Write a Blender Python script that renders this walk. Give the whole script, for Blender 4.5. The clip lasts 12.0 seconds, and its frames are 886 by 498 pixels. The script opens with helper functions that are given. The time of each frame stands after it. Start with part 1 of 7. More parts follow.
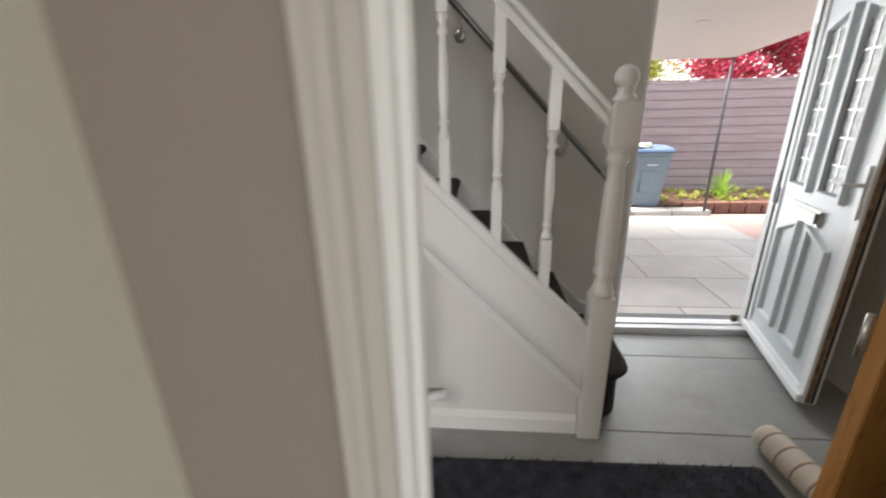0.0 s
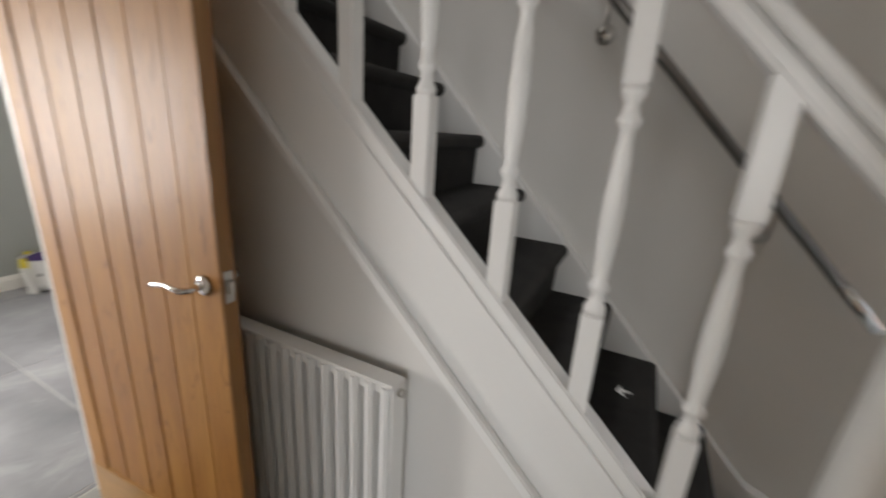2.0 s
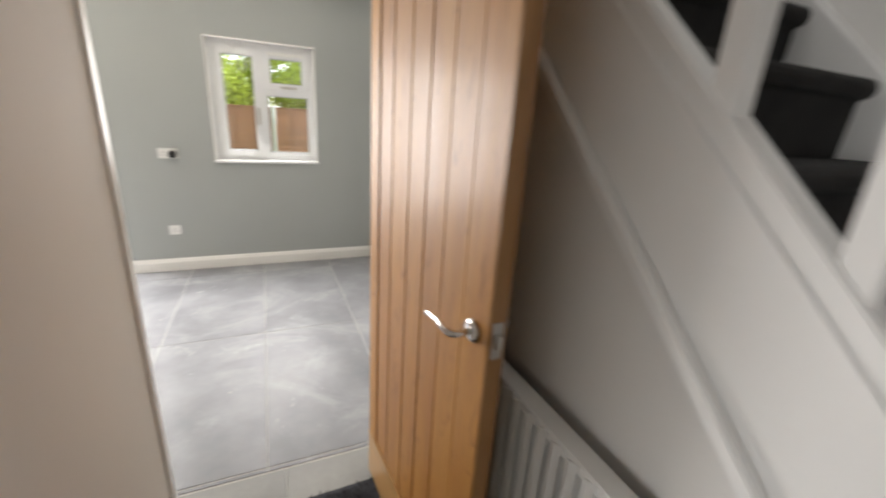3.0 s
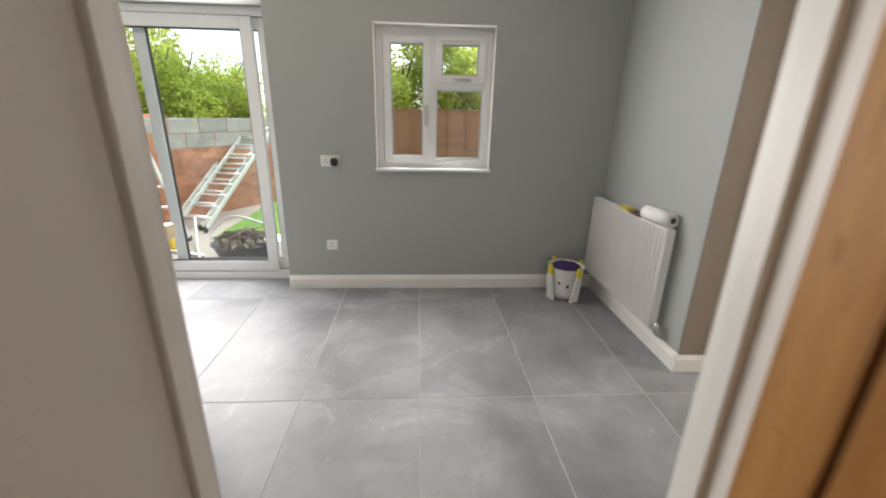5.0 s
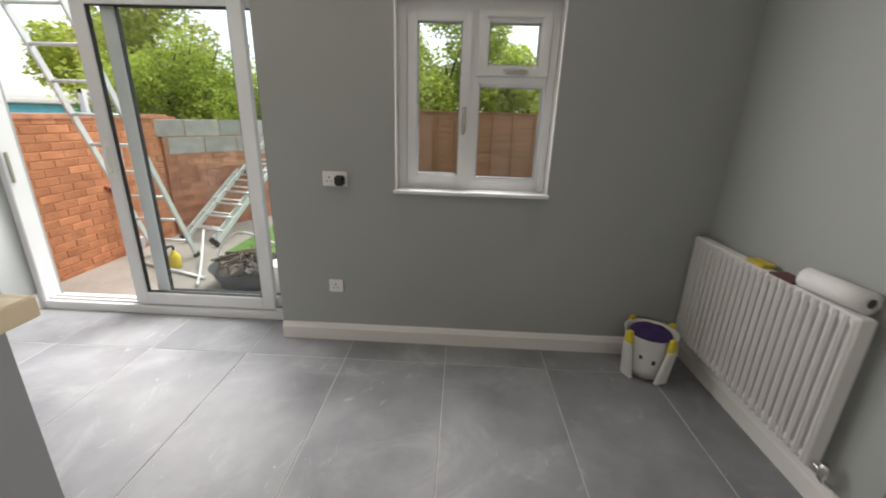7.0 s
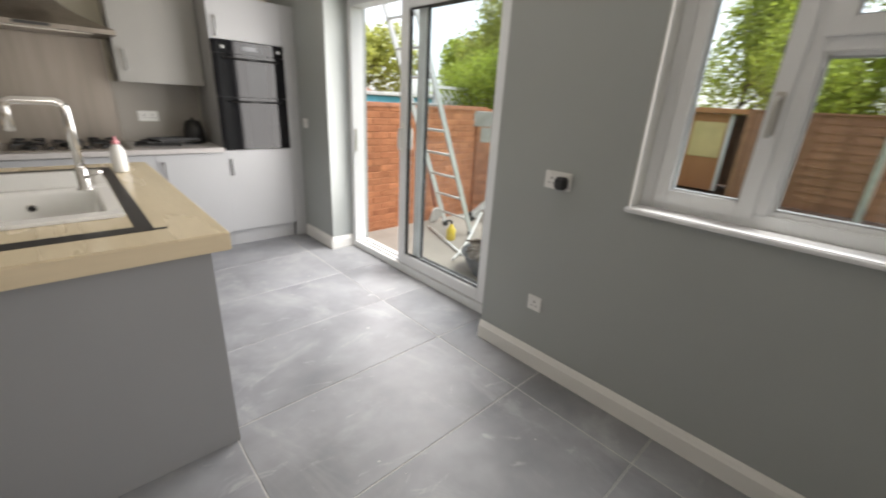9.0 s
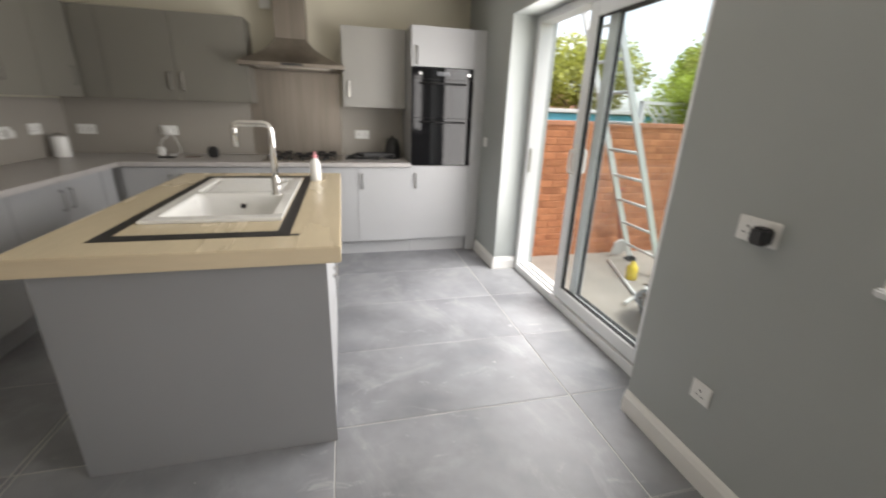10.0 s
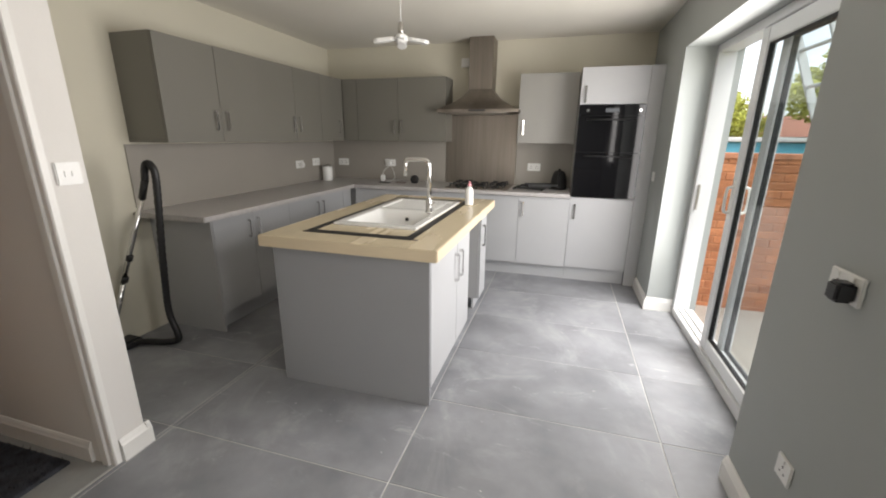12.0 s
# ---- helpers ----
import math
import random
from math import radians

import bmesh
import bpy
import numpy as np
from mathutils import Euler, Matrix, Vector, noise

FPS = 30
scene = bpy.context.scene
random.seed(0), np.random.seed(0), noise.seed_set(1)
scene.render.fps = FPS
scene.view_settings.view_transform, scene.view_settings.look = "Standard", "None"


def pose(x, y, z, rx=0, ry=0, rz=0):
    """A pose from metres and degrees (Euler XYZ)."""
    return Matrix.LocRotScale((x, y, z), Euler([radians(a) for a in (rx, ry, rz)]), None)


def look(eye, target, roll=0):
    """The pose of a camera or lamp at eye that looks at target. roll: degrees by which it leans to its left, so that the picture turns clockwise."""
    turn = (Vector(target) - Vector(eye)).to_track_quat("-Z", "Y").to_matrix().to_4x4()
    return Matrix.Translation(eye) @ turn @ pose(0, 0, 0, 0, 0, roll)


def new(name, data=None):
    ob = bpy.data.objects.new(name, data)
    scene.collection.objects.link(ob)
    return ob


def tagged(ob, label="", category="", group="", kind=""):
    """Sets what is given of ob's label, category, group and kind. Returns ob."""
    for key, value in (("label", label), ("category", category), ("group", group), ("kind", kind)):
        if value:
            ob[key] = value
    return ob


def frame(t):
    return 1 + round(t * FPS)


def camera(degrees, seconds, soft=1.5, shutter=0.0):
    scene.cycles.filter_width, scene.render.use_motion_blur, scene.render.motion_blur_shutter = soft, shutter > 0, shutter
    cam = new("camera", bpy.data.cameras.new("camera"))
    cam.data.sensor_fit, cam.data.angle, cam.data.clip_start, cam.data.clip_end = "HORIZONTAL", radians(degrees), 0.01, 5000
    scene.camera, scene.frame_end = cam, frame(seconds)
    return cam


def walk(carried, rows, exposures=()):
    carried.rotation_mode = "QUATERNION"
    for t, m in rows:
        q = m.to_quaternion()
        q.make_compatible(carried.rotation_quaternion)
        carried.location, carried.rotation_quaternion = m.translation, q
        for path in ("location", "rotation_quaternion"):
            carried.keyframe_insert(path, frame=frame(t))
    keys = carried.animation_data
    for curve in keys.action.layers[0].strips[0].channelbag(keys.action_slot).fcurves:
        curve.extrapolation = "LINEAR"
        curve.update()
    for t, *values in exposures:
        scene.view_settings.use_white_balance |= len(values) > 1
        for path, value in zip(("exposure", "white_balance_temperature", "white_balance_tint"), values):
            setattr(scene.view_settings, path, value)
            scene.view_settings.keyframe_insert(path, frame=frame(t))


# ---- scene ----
cam = camera(95.9, 12.0, soft=1.9, shutter=0.5)
PATH = [
    (0, (0.303, 0.242, 1.413), (0.131, 2.127, 0.765), -1.3),
    (0.5, (0.457, 0.407, 1.404), (0.401, 2.315, 0.806), 0.0),
    (1, (0.528, 0.583, 1.428), (0.385, 2.486, 0.829), 1.0),
    (1.5, (0.502, 0.817, 1.439), (0.146, 2.698, 0.859), 2.3),
    (2, (0.42, 1.001, 1.449), (-0.426, 2.72, 0.875), 3.7),
    (2.5, (0.325, 1.132, 1.469), (-1.057, 2.455, 0.888), 4.0),
    (3, (0.172, 1.17, 1.467), (-1.564, 1.953, 0.857), 3.6),
    (3.5, (-0.077, 1.129, 1.505), (-1.909, 1.567, 0.835), 3.0),
    (5.3, (-0.964, 1.054, 1.409), (-2.857, 1.172, 0.776), 1.2),
    (5.5, (-1.079, 1.037, 1.418), (-2.971, 1.169, 0.785), 1.0),
    (6, (-1.254, 1.046, 1.412), (-3.149, 1.171, 0.786), 1.1),
    (6.5, (-1.468, 1.116, 1.409), (-3.37, 1.152, 0.791), 1.2),
    (6.7, (-1.553, 1.123, 1.426), (-3.454, 1.126, 0.805), 1.4),
    (8.3, (-2.028, 1.259, 1.38), (-3.72, 0.421, 0.72), 3.4),
    (8.5, (-2.102, 1.292, 1.363), (-3.701, 0.287, 0.705), 3.7),
    (9, (-2.244, 1.436, 1.391), (-3.537, 0.077, 0.699), 3.2),
    (9.5, (-2.421, 1.44, 1.366), (-3.328, -0.204, 0.677), 2.8),
    (10, (-2.628, 1.398, 1.408), (-3.095, -0.432, 0.751), 2.1),
    (10.5, (-2.798, 1.432, 1.428), (-2.754, -0.47, 0.813), 1.5),
    (11, (-2.912, 1.55, 1.427), (-2.52, -0.321, 0.84), 1.0),
    (11.5, (-3.001, 1.687, 1.457), (-2.533, -0.172, 0.889), 0.8),
    (12, (-3.151, 1.766, 1.465), (-2.615, -0.083, 0.923), 0.6),
]
EXPOSURES = [(0, 2.3), (0.6, 2.35), (2.0, 2.35), (2.8, 2.5), (3.7, 2.4), (5.3, 1.65), (6.0, 1.35), (6.7, 1.25), (8.5, 1.3), (12, 1.35)]
walk(cam, [(t, look(eye, target, roll)) for t, eye, target, roll in PATH], EXPOSURES)

# ---- world and light ----
world = bpy.data.worlds.new("world")
scene.world = world
world.use_nodes = True
wn = world.node_tree
wn.nodes.clear()
sky = wn.nodes.new("ShaderNodeTexSky")
sky.sky_type, sky.sun_disc = "NISHITA", False
sky.sun_elevation, sky.sun_rotation = radians(64.5), radians(305.5)
sky.air_density, sky.dust_density = 1.0, 1.5
pale = wn.nodes.new("ShaderNodeHueSaturation")
pale.inputs["Saturation"].default_value = 0.3
wback = wn.nodes.new("ShaderNodeBackground")
wback.inputs["Strength"].default_value = 0.15
wout = wn.nodes.new("ShaderNodeOutputWorld")
wn.links.new(sky.outputs[0], pale.inputs["Color"])
wn.links.new(pale.outputs[0], wback.inputs["Color"])
wn.links.new(wback.outputs[0], wout.inputs["Surface"])

sun_data = bpy.data.lights.new("sun", "SUN")
sun_data.energy, sun_data.angle, sun_data.color = 1.9, radians(30), (1.0, 0.95, 0.88)
sun = new("sun", sun_data)
sun.matrix_world = look((-7, 5, 18), (0, 0, 0))


def sky_lamp(name, at, to, width, height, power, colour=(1.0, 0.955, 0.93)):
    """Stands in an opening for the sky's light, or is added indoors as fill."""
    data = bpy.data.lights.new(name, "AREA")
    data.shape, data.size, data.size_y, data.energy, data.color = "RECTANGLE", width, height, power, colour
    ob = new(name, data)
    ob.matrix_world = look(at, to)
    return ob


sky_lamp("sliding_door_light", (-4.135, -0.95, 1.25), (-3.0, -0.95, 1.25), 1.55, 1.55, 27)
sky_lamp("window_light", (-3.985, 1.2, 1.52), (-3.0, 1.2, 1.52), 0.78, 0.92, 6.5)
sky_lamp("front_door_light", (1.60, 3.5, 1.25), (1.1, 1.5, 0.6), 0.75, 1.6, 4.0, (0.95, 0.98, 1.0))
# added fill for the hall, set at an unseen opening of the living room
sky_lamp("living_room_fill_light", (2.0, -2.9, 1.5), (1.0, 0.0, 1.1), 1.8, 1.2, 12, (0.97, 0.98, 1.0))
sky_lamp("front_room_window_light", (-2.2, 5.7, 1.5), (-2.4, 3.0, 0.6), 1.8, 1.2, 22, (1.0, 0.92, 0.82))
# added fill above the stairs; the closed stairwell has no window
sky_lamp("stairwell_fill_light", (-1.2, 2.1, 4.2), (-0.4, 2.1, 2.0), 0.8, 0.8, 4.5, (0.97, 0.985, 1.0))


# ---- materials ----
def material(name, colour, rough=0.6, metal=0.0, spread=0.06, scale=6.0, grain=60.0, bump=0.0, bump_scale=0.0,
             stretch=(1, 1, 1), per_object=0.0, coat=0.0, second=None, island=0.0, edges=(0.15, 0.85), rough_spread=0.05):
    """A painted or natural surface: colour varied at two scales, with relief and uneven gloss."""
    m = bpy.data.materials.new(name)
    m.use_nodes = True
    nt = m.node_tree
    n, link = nt.nodes, nt.links.new
    b = n["Principled BSDF"]
    b.inputs["Metallic"].default_value = metal
    b.inputs["Coat Weight"].default_value = coat
    geo = n.new("ShaderNodeTexCoord")
    mapping = n.new("ShaderNodeMapping")
    mapping.inputs["Scale"].default_value = stretch
    link(geo.outputs["Object"], mapping.inputs["Vector"])
    big, small = n.new("ShaderNodeTexNoise"), n.new("ShaderNodeTexNoise")
    for tex, sc, det in ((big, scale, 4), (small, grain, 3)):
        tex.inputs["Scale"].default_value, tex.inputs["Detail"].default_value = sc, det
        link(mapping.outputs[0], tex.inputs["Vector"])
    info = n.new("ShaderNodeObjectInfo")
    if per_object:
        shift = n.new("ShaderNodeVectorMath")
        shift.operation = "SCALE"
        shift.inputs[0].default_value = (31, 17, 23)
        link(info.outputs["Random"], shift.inputs["Scale"])
        link(shift.outputs[0], mapping.inputs["Location"])
    ramp = n.new("ShaderNodeMapRange")
    ramp.interpolation_type = "SMOOTHSTEP"
    ramp.inputs[1].default_value, ramp.inputs[2].default_value = edges
    link(big.outputs["Fac"], ramp.inputs[0])
    mix = n.new("ShaderNodeMix")
    mix.data_type = "RGBA"
    dark = [max(0, c * (1 - spread)) for c in colour]
    light = [min(1, c * (1 + spread)) for c in colour]
    mix.inputs[6].default_value = (*dark, 1)
    mix.inputs[7].default_value = (*(second or light), 1)
    link(ramp.outputs[0], mix.inputs[0])
    fine = n.new("ShaderNodeMix")
    fine.data_type, fine.blend_type = "RGBA", "MULTIPLY"
    fine.inputs[0].default_value = min(1, spread * 2)
    link(mix.outputs[2], fine.inputs[6])
    grey = n.new("ShaderNodeMapRange")
    grey.inputs[1].default_value, grey.inputs[2].default_value = 0.3, 0.7
    grey.inputs[3].default_value, grey.inputs[4].default_value = 0.75, 1.1
    link(small.outputs["Fac"], grey.inputs[0])
    link(grey.outputs[0], fine.inputs[7])
    last = fine.outputs[2]
    if per_object or island:
        vary = n.new("ShaderNodeHueSaturation")
        rng = n.new("ShaderNodeMapRange")
        amount = per_object or island
        rng.inputs[3].default_value, rng.inputs[4].default_value = 1 - amount, 1 + amount
        source = info.outputs["Random"] if per_object else n.new("ShaderNodeNewGeometry").outputs["Random Per Island"]
        link(source, rng.inputs[0])
        link(rng.outputs[0], vary.inputs["Value"])
        link(last, vary.inputs["Color"])
        last = vary.outputs[0]
    link(last, b.inputs["Base Color"])
    gloss = n.new("ShaderNodeMapRange")
    gloss.inputs[3].default_value = max(0.02, rough - rough_spread)
    gloss.inputs[4].default_value = min(1, rough + rough_spread)
    link(big.outputs["Fac"], gloss.inputs[0])
    link(gloss.outputs[0], b.inputs["Roughness"])
    if bump:
        bp = n.new("ShaderNodeBump")
        bp.inputs["Strength"].default_value, bp.inputs["Distance"].default_value = min(1, bump), 0.004
        if bump_scale:
            rel = n.new("ShaderNodeTexNoise")
            rel.inputs["Scale"].default_value, rel.inputs["Detail"].default_value = bump_scale, 4
            link(mapping.outputs[0], rel.inputs["Vector"])
            link(rel.outputs["Fac"], bp.inputs["Height"])
        else:
            link(small.outputs["Fac"], bp.inputs["Height"])
        link(bp.outputs[0], b.inputs["Normal"])
    return m


def wood(name, pale_c, dark_c, rough=0.35, along="z", coat=0.2, ring=9.0, fleck=0.0):
    """Oiled or stained timber with long grain."""
    m = bpy.data.materials.new(name)
    m.use_nodes = True
    nt = m.node_tree
    n, link = nt.nodes, nt.links.new
    b = n["Principled BSDF"]
    b.inputs["Coat Weight"].default_value, b.inputs["Coat Roughness"].default_value = coat, 0.15
    co, mp = n.new("ShaderNodeTexCoord"), n.new("ShaderNodeMapping")
    mp.inputs["Scale"].default_value = {"z": (1, 1, 0.08), "x": (0.08, 1, 1), "y": (1, 0.08, 1)}[along]
    link(co.outputs["Object"], mp.inputs["Vector"])
    info, shift = n.new("ShaderNodeObjectInfo"), n.new("ShaderNodeVectorMath")
    shift.operation = "SCALE"
    shift.inputs[0].default_value = (7, 5, 9)
    link(info.outputs["Random"], shift.inputs["Scale"])
    link(shift.outputs[0], mp.inputs["Location"])
    a, f = n.new("ShaderNodeTexNoise"), n.new("ShaderNodeTexNoise")
    a.inputs["Scale"].default_value, a.inputs["Detail"].default_value, a.inputs["Distortion"].default_value = ring, 5, 1.2
    f.inputs["Scale"].default_value, f.inputs["Detail"].default_value = 120, 3
    link(mp.outputs[0], a.inputs["Vector"])
    link(mp.outputs[0], f.inputs["Vector"])
    ramp = n.new("ShaderNodeValToRGB")
    ramp.color_ramp.elements[0].position, ramp.color_ramp.elements[1].position = 0.3, 0.72
    ramp.color_ramp.elements[0].color, ramp.color_ramp.elements[1].color = (*dark_c, 1), (*pale_c, 1)
    link(a.outputs["Fac"], ramp.inputs["Fac"])
    mul, rng = n.new("ShaderNodeMix"), n.new("ShaderNodeMapRange")
    mul.data_type, mul.blend_type = "RGBA", "MULTIPLY"
    mul.inputs[0].default_value = 0.5
    rng.inputs[3].default_value, rng.inputs[4].default_value = 0.55, 1.3
    link(f.outputs["Fac"], rng.inputs[0])
    link(ramp.outputs[0], mul.inputs[6])
    link(rng.outputs[0], mul.inputs[7])
    last = mul.outputs[2]
    if fleck:
        # short dark pores and small knots along the grain
        pores, edge, dark = n.new("ShaderNodeTexNoise"), n.new("ShaderNodeMapRange"), n.new("ShaderNodeMix")
        pores.inputs["Scale"].default_value, pores.inputs["Detail"].default_value, pores.inputs["Distortion"].default_value = 26, 2, 1.6
        stretch = n.new("ShaderNodeMapping")
        stretch.inputs["Scale"].default_value = (1, 1, 3.2)
        link(mp.outputs[0], stretch.inputs["Vector"])
        link(stretch.outputs[0], pores.inputs["Vector"])
        edge.inputs[1].default_value, edge.inputs[2].default_value, edge.inputs[4].default_value = 0.60, 0.74, fleck
        link(pores.outputs["Fac"], edge.inputs[0])
        dark.data_type, dark.blend_type = "RGBA", "MULTIPLY"
        dark.inputs[7].default_value = (0.45, 0.32, 0.22, 1)
        link(edge.outputs[0], dark.inputs[0])
        link(last, dark.inputs[6])
        last = dark.outputs[2]
    link(last, b.inputs["Base Color"])
    rr = n.new("ShaderNodeMapRange")
    rr.inputs[3].default_value, rr.inputs[4].default_value = rough - 0.1, rough + 0.12
    link(a.outputs["Fac"], rr.inputs[0])
    link(rr.outputs[0], b.inputs["Roughness"])
    bp = n.new("ShaderNodeBump")
    bp.inputs["Strength"].default_value, bp.inputs["Distance"].default_value = 0.25, 0.002
    link(f.outputs["Fac"], bp.inputs["Height"])
    link(bp.outputs[0], b.inputs["Normal"])
    return m


def glass(name, tint=(1, 1, 1), rough=0.0):
    """A thin clear pane: a sheet that lets light by and mirrors a little of it, more at a slant."""
    m = bpy.data.materials.new(name)
    m.use_nodes = True
    n, link = m.node_tree.nodes, m.node_tree.links.new
    n.clear()
    clear, shine, mix, facing, power, scale, out = (n.new("ShaderNode" + k) for k in ("BsdfTransparent", "BsdfGlossy", "MixShader", "LayerWeight", "Math", "Math", "OutputMaterial"))
    clear.inputs["Color"].default_value = (*tint, 1)
    shine.inputs["Roughness"].default_value = rough
    facing.inputs["Blend"].default_value = 0.5
    power.operation, scale.operation = "POWER", "MULTIPLY_ADD"
    power.inputs[1].default_value = 5.0
    scale.inputs[1].default_value, scale.inputs[2].default_value = 0.8, 0.025
    link(facing.outputs["Facing"], power.inputs[0])
    link(power.outputs[0], scale.inputs[0])
    link(scale.outputs[0], mix.inputs[0])
    link(clear.outputs[0], mix.inputs[1])
    link(shine.outputs[0], mix.inputs[2])
    link(mix.outputs[0], out.inputs["Surface"])
    return m


GREY_WALL = material("grey_wall_paint", (0.375, 0.395, 0.386), 0.75, spread=0.03, scale=1.5, grain=240, bump=0.12)
WHITE_WALL = material("white_wall_paint", (0.72, 0.70, 0.67), 0.75, spread=0.03, scale=1.5, grain=240, bump=0.12)
CREAM_WALL = material("cream_wall_paint", (0.60, 0.57, 0.47), 0.75, spread=0.03, scale=1.5, grain=240, bump=0.12)
CEILING = material("ceiling_paint", (0.76, 0.73, 0.66), 0.85, spread=0.03, scale=1.2, grain=200, bump=0.1)
# plaster of walls that stand in shade, the shade put into a darker taupe
SHADED_TAUPE = material("shaded_taupe_plaster", (0.27, 0.225, 0.185), 0.75, spread=0.03, scale=1.5, grain=240, bump=0.12)
GLOSS_WHITE = material("white_gloss_paint", (0.78, 0.77, 0.75), 0.30, spread=0.012, scale=3, grain=60, bump=0.03, bump_scale=60)
TRIM_WHITE = material("white_trim_paint", (0.78, 0.77, 0.74), 0.4, spread=0.015, scale=3, grain=80, bump=0.04, bump_scale=60)
# darker copy of the white trim, with shade and warm light in its colour
SHADED_TRIM = material("shaded_beige_trim", (0.50, 0.46, 0.41), 0.5, spread=0.02, scale=3, grain=80, bump=0.04, bump_scale=60)
UPVC = material("white_plastic_frame", (0.80, 0.81, 0.82), 0.25, spread=0.02, scale=4, grain=90)
PALE_SEAL = material("pale_grey_rubber_seal", (0.42, 0.43, 0.44), 0.6)
GASKET = material("black_rubber_gasket", (0.02, 0.02, 0.022), 0.6)
TILE = material("grey_porcelain_tile", (0.215, 0.22, 0.238), 0.45, spread=0.14, scale=2.6, grain=11, bump=0.05, bump_scale=60,
                per_object=0.05, second=(0.31, 0.317, 0.335), rough_spread=0.10, edges=(0.2, 0.8))
GROUT = material("pale_grout", (0.52, 0.51, 0.49), 0.9, spread=0.15, scale=9)
HALL_TILE = material("pale_grey_hall_tile", (0.27, 0.275, 0.265), 0.42, spread=0.1, scale=2.5, grain=30, bump=0.05, bump_scale=60,
                     per_object=0.04, second=(0.35, 0.355, 0.34))
HALL_GROUT = material("dark_grout", (0.16, 0.16, 0.155), 0.9, spread=0.15, scale=9)
CABINET = material("pale_grey_cabinet_front", (0.43, 0.435, 0.445), 0.42, spread=0.02, scale=3, grain=160)
CABINET_SIDE = material("grey_cabinet_board", (0.38, 0.382, 0.385), 0.5, spread=0.02, scale=3, grain=160)
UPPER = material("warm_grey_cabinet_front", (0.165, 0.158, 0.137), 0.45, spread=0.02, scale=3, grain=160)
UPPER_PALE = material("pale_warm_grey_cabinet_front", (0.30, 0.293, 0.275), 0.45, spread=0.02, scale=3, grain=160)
ISLAND_GREY = material("mid_grey_island_board", (0.285, 0.29, 0.30), 0.5, spread=0.02, scale=3, grain=160)
WORKTOP = material("grey_stone_effect_worktop", (0.46, 0.44, 0.43), 0.35, spread=0.10, scale=40, grain=220)
ISLAND_TOP = material("pale_wood_worktop", (0.66, 0.565, 0.40), 0.27, spread=0.06, scale=5, grain=60, stretch=(1, 0.15, 1), bump=0.05)
ISLAND_EDGE = material("matt_wood_edge_band", (0.62, 0.52, 0.36), 0.5, spread=0.07, scale=4, grain=50, stretch=(0.15, 0.15, 1), bump=0.05)
STEEL = material("brushed_steel", (0.28, 0.25, 0.22), 0.40, metal=1.0, spread=0.22, scale=9, grain=70, stretch=(1, 1, 0.04), rough_spread=0.10)
CHROME = material("polished_chrome", (0.72, 0.71, 0.70), 0.12, metal=1.0, spread=0.02)
SATIN = material("satin_nickel", (0.55, 0.53, 0.50), 0.3, metal=1.0, spread=0.03)
BLACK = material("black_plastic", (0.015, 0.015, 0.016), 0.4, spread=0.1)
BLACK_GLASS = material("black_oven_glass", (0.006, 0.006, 0.007), 0.05, spread=0.05, rough_spread=0.02)
BLACK_GLASS.node_tree.nodes["Principled BSDF"].inputs["IOR"].default_value = 1.38
DARK_IRON = material("black_cast_iron", (0.012, 0.012, 0.012), 0.55, spread=0.2)
CERAMIC = material("white_ceramic", (0.83, 0.83, 0.81), 0.12, spread=0.01, rough_spread=0.04)
PLASTIC_WHITE = material("white_plastic", (0.80, 0.80, 0.78), 0.35, spread=0.02)
RADIATOR_WHITE = material("white_radiator_enamel", (0.82, 0.81, 0.79), 0.3, spread=0.02, scale=4)
CARPET = material("charcoal_stair_carpet", (0.024, 0.022, 0.020), 0.95, spread=0.45, scale=14, grain=420, bump=1.0, bump_scale=500)
RUG = material("dark_blue_grey_rug", (0.022, 0.025, 0.032), 0.95, spread=0.5, scale=18, grain=260, second=(0.055, 0.06, 0.075), bump=1.0, bump_scale=300)
OAK = wood("oiled_oak", (0.56, 0.285, 0.078), (0.40, 0.175, 0.040), 0.47, "z", coat=0.05, fleck=0.6)
OAK_EDGE = wood("oak_edge", (0.42, 0.215, 0.07), (0.28, 0.125, 0.036), 0.4, "z")
OAK_RAIL = wood("pale_oak_rail", (0.60, 0.36, 0.15), (0.50, 0.28, 0.10), 0.35, "x")
OAK_GROOVE = material("dark_oak_groove", (0.15, 0.062, 0.02), 0.7, spread=0.2)
LAMINATE = wood("oak_laminate_floor", (0.33, 0.21, 0.135), (0.25, 0.155, 0.098), 0.32, "x", coat=0.1, ring=5)
GLASS = glass("clear_glass", (0.94, 0.96, 0.96))
BRICK = material("orange_red_brick", (0.50, 0.185, 0.085), 0.9, spread=0.3, scale=5, grain=50, bump=0.6, per_object=0.13, second=(0.60, 0.255, 0.12))
BRICK_FAR = material("far_red_brick", (0.46, 0.21, 0.12), 0.9, spread=0.25, scale=9, grain=70, bump=0.6, island=0.2)
MORTAR = material("sandy_mortar", (0.50, 0.235, 0.125), 0.95, spread=0.2, scale=20, bump=0.4)
BLOCK = material("grey_concrete_block", (0.42, 0.40, 0.36), 0.95, spread=0.18, scale=8, grain=90, bump=0.6, per_object=0.12)
FENCE_BROWN = wood("brown_fence_board", (0.34, 0.155, 0.085), (0.22, 0.095, 0.05), 0.7, "y", coat=0)
FENCE_GREY = wood("grey_purple_fence_board", (0.33, 0.265, 0.275), (0.25, 0.195, 0.20), 0.75, "x", coat=0)
